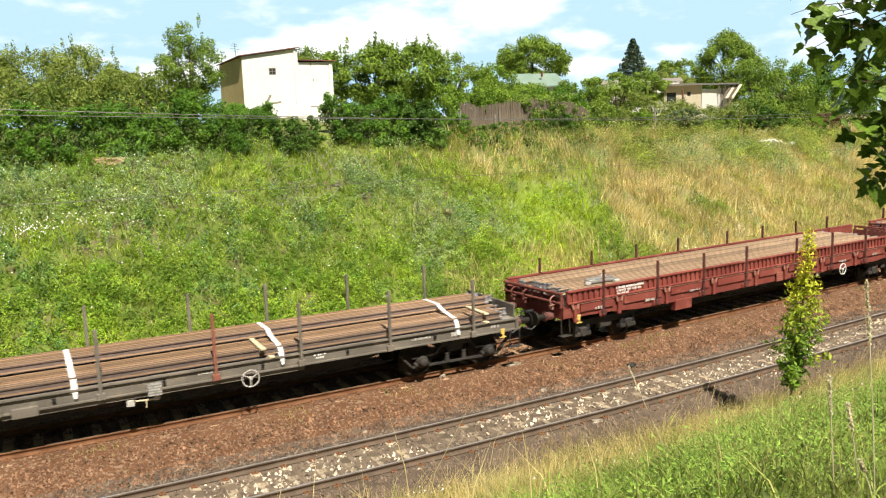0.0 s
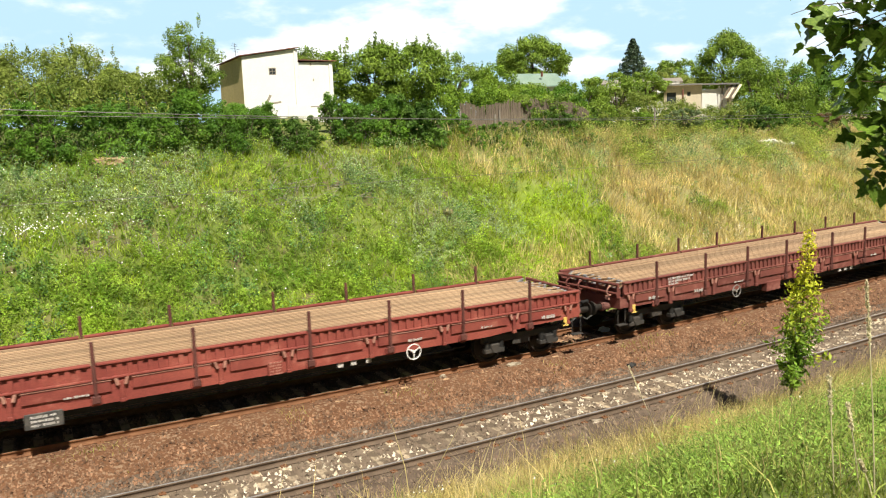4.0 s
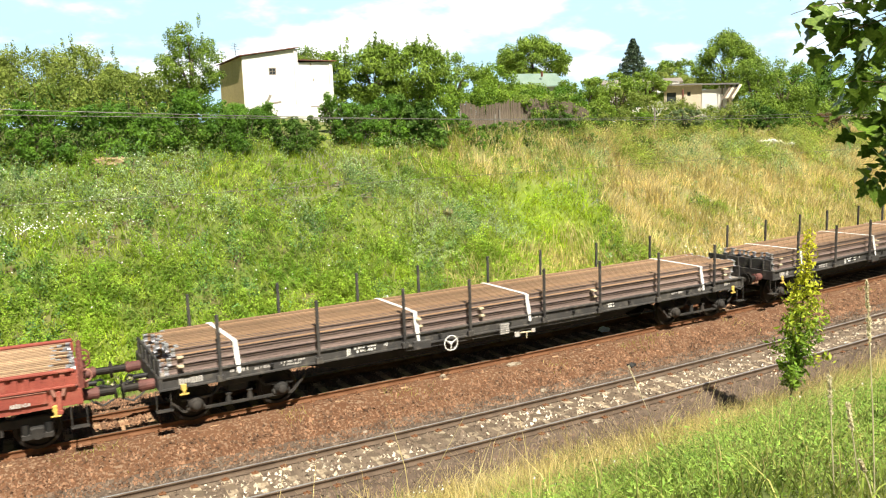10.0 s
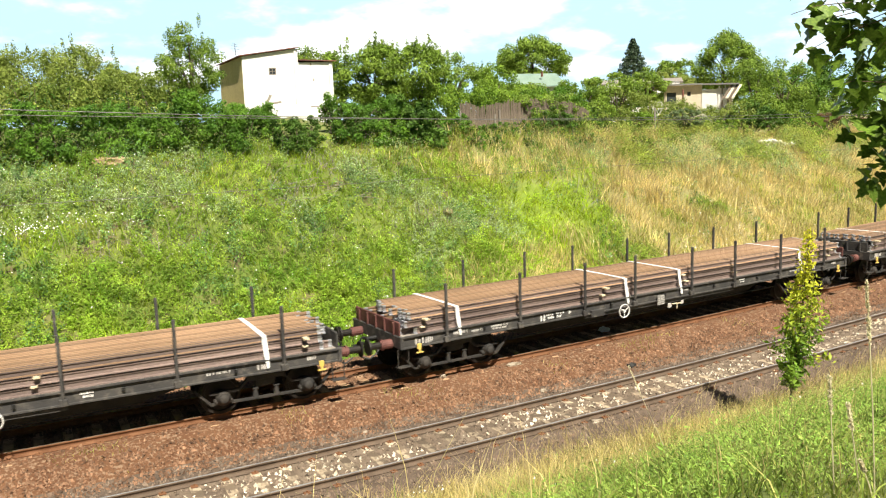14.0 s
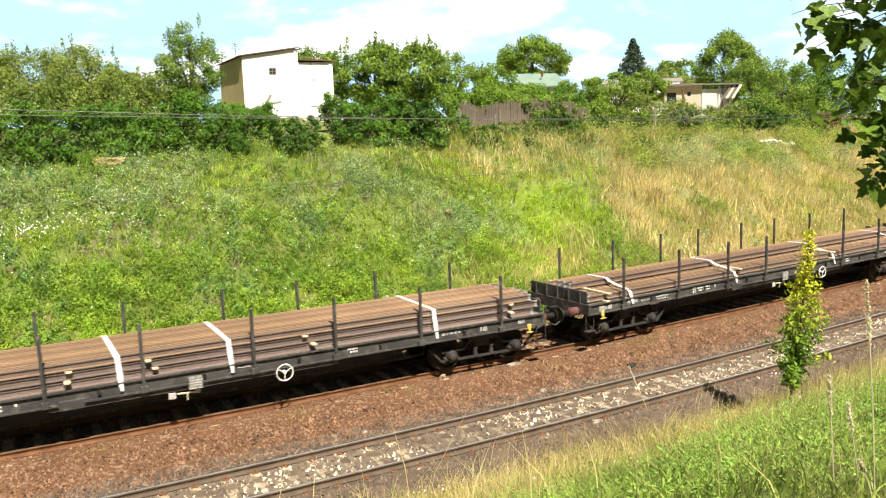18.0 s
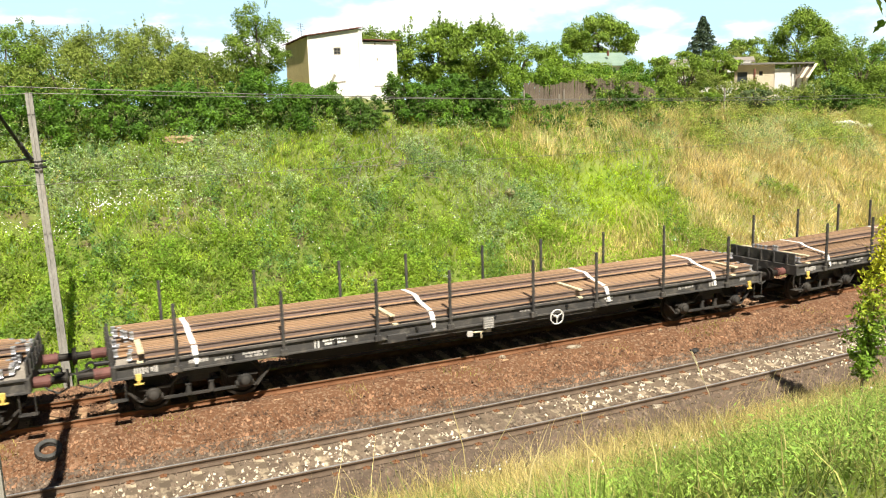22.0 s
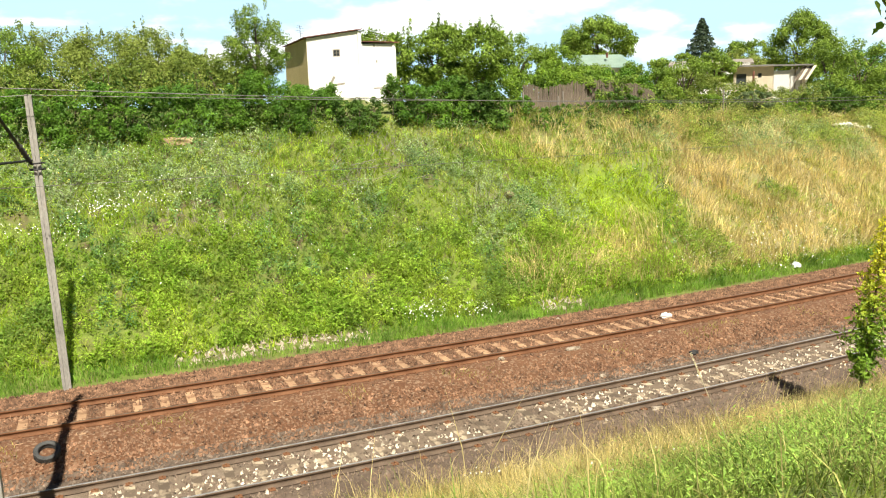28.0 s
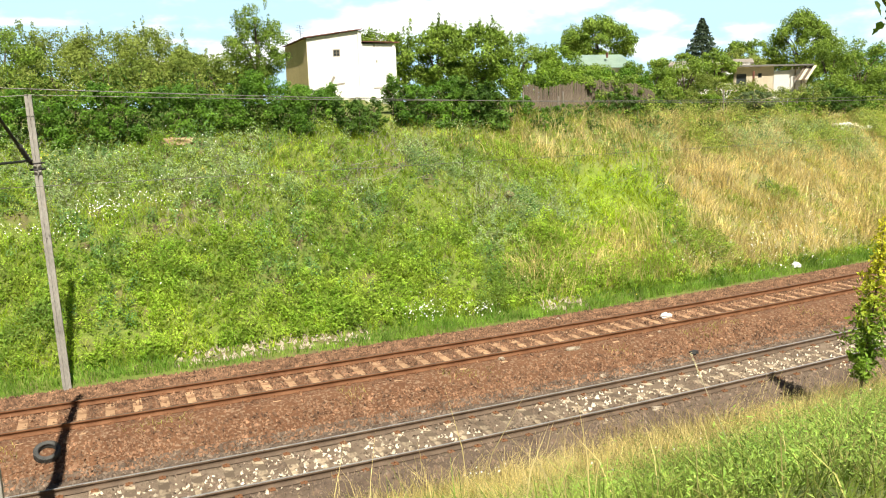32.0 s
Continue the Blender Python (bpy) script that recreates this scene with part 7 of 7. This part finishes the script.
def rail_load(kind, straps, seed, label, blocks=(-8.3, -4.9, -1.6, 1.6, 4.9, 8.3)):
    """Long rails lying in layers with timber between. blocks: where the timber lies."""
    t = thing("rail_load", label, "rail stack", group="rail loads")
    rng = random.Random(seed)
    me = {"sided": RAIL_OLD, "short": RAIL_SHORT}.get(kind, RAIL_NEW)
    shift = -0.95 if kind == "short" else 0.0
    layers = LAYERS[kind]
    for z, y0, k in layers:
        for i in range(k):
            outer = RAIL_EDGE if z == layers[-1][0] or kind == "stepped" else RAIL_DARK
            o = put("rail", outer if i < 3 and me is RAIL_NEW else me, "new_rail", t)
            o.matrix_basis = Matrix.Translation((shift + rng.uniform(-0.22, 0.22), y0 + i * 0.1495 + rng.uniform(-0.004, 0.004), z)) @ Matrix.Rotation(rng.uniform(-0.0008, 0.0008), 4, "Z")
    for j, (z, y0, k) in enumerate(layers):
        if j == 0 and kind == "full":
            continue
        wide = 17 if kind == "stepped" else k
        for x in blocks:
            if kind == "short" and x > 7:
                x = 6.2
            bm = bmesh.new()
            over = rng.uniform(0.04, 0.2) if kind in ("full", "stepped") else 0.0
            box(bm, (0, -over / 2, 0), (0.13, wide * 0.1495 + over, 0.044), 0.006, Matrix.Rotation(rng.uniform(-0.03, 0.03), 3, "Z"))
            o = part("timber_spacer", bm, "timber", t)
            o.matrix_basis = Matrix.Translation((x + rng.uniform(-0.1, 0.1), layers[0][1] + (wide - 1) * 0.07475, z - 0.024))
    if kind == "short":
        for i in range(3):
            bm = bmesh.new()
            box(bm, (-7.3 + 0.05 * i, -0.85 + 0.19 * i, 1.80 + 0.02 * (i % 2)), (1.25 - 0.2 * i, 0.11, 0.08), 0.015, Matrix.Rotation(0.06 * (i - 1), 3, "Z"))
            part("steel_bar", bm, "plate_grey", t, "short grey steel bar on top of the load")
        for i, (x, y) in enumerate(((-7.95, -0.95), (-7.6, -0.75), (-6.75, -0.3), (-6.95, -1.1))):
            bm = bmesh.new()
            box(bm, (x, y, 1.80), (0.2, 0.09, 0.09), 0.02)
            part("pale_block", bm, "faded_white", t, "small pale block on top of the load")
    ztop = layers[-1][0] + 0.178
    for x in straps:
        y1 = layers[-1][1] - 0.08
        if kind == "stepped":
            pts = [(1.3, 1.45), (1.0, 1.52), (0.62, 1.66), (0.5, ztop), (0.1, ztop + 0.004), (y1 + 0.03, ztop), (-0.5, 1.64), (-0.85, 1.57), (-1.15, 1.525), (-1.29, 1.46), (-1.37, 1.28), (-1.42, 1.10)]
        else:
            pts = [(1.1, 1.40), (0.93, 1.66), (0.85, ztop), (0.7, ztop + 0.004), (0.2, ztop + 0.004), (-0.6, ztop + 0.004), (y1 + 0.06, ztop), (y1 - 0.05, ztop - 0.02), (-1.33, 1.66), (-1.38, 1.38), (-1.42, 1.10)]
        strap(t, x, pts, 0.05 if kind == "stepped" else 0.12)
    return t


CENTRES = [-105.23, -85.3, -65.4, -45.5, -25.6, -5.72, 14.16, 34.1, 54.0, 73.94, 93.86, 113.76]
TRAVEL = [107.54, 97.84, 88.33, 79.0, 69.83, 60.8, 51.88, 43.06, 34.33, 25.67, 17.07, 8.52, 0.0, -8.49, -16.97, -25.43, -33.89, -42.35, -50.82, -59.3, -67.79,
          -76.3, -84.83, -93.37, -101.94, -110.53, -119.13, -127.74, -136.35, -144.96, -153.57, -162.18, -170.79]

I = Matrix()
BLACK = "dusty black flat rail wagon with stakes, carrying rails"
black_a = flat_wagon("black_paint", 1.8, BLACK)
black_b = flat_wagon("black_paint", -1.95, BLACK)
black_c = flat_wagon("black_paint", -1.8, "dusty black flat rail wagon with maroon end flaps", end_mat="buffer_red")
grey = flat_wagon("grey_paint", 1.87, "faded grey-brown flat rail wagon with one rusty stake", 1.14)
red = sided_wagon("red_paint", 3.9, "faded red rail wagon with low drop sides and stakes", -4.35, "red_paint")
red_b = sided_wagon("red_paint", 3.9, "faded red rail wagon with a dark lettered equipment box", -4.55, "black_paint")
brown = sided_wagon("brown_and_end_shade_paint", -4.15, "brown-red rail wagon with low drop sides and stakes", -2.0, "brown_and_end_shade_paint")
pale_red = sided_wagon("light_red_paint", 3.9, "sun-bleached red rail wagon with low drop sides", -4.6, "plate_grey")
FULL = "stack of browned steel rails lashed with white straps"
STEP = "stepped stack of browned rails lashed with white straps"
FLAT = "tan-brown steel rails laid flat between the wagon sides"
load_old = rail_load("sided", (), 5, FLAT)
wagons = [grey, red, red_b, brown, pale_red, black_b, black_a, black_c, copy_thing(black_a, I), copy_thing(black_a, I), copy_thing(black_a, I), copy_thing(black_b, I)]
loads = [rail_load("stepped", (-7.5, -1.79, 2.67, 7.38), 4, STEP, (-8.6, -3.6, 2.3, 8.3)), rail_load("short", (), 6, "used tan rails filling most of the wagon floor"),
         load_old, copy_thing(load_old, I), copy_thing(load_old, I),
         rail_load("full", (-7.47, -2.85, 0.64, 7.38), 3, FULL, (-8.7, -2.75, -0.9, 3.0, 8.4)), rail_load("full", (-7.53, -2.76, 0.69, 7.44), 13, FULL, (-8.6, -2.6, -0.7, 2.6, 8.4)),
         rail_load("full", (-7.48, -1.56, 0.69, 6.6), 23, FULL, (-8.5, -2.4, 0.9, 3.2, 8.3)), rail_load("full", (-7.45, -1.75, 0.62, 5.88), 33, FULL, (-8.6, -2.7, -1.1, 2.5, 8.3)),
         rail_load("stepped", (-7.5, -2.75, 2.7, 7.4), 43, STEP, (-8.5, -2.6, 2.6, 8.2)), rail_load("stepped", (-7.5, -1.75, 3.56, 7.38), 53, STEP, (-8.6, -2.8, 2.6, 8.2)),
         rail_load("stepped", (-7.63, -2.82, 1.57, 7.3), 63, STEP, (-8.6, -2.6, 2.2, 7.7))]


def motions():
    """Drives the wagons with their loads along the far track, and turns the wheels."""
    clock = np.arange(len(TRAVEL))
    for c, w, l in zip(CENTRES, wagons, loads):
        rows = [(t, at_line(c + TRAVEL[t])) for t in clock]
        walk(w, rows)
        walk(l, rows)
        for b in [o for o in w.children if o.name.startswith("bogie")]:
            for o in b.children:
                if not o.name.startswith("wheelset"):
                    continue
                place = Matrix.Translation(o.matrix_basis.translation)
                times = [0.0] + [k / 15 for k in range(1, 480) if -14 < c + float(np.interp(k / 15, clock, TRAVEL)) < 72] + [32.0]
                base = float(np.interp(times[1], clock, TRAVEL)) if len(times) > 2 else 0.0
                turns = [0.0] + [(base - float(np.interp(t, clock, TRAVEL))) / WHEEL_R for t in times[1:-1]]
                turns.append(turns[-1])
                walk(o, [(t, place @ Matrix.Rotation(-a, 4, "Y")) for t, a in zip(times, turns)])


motions()
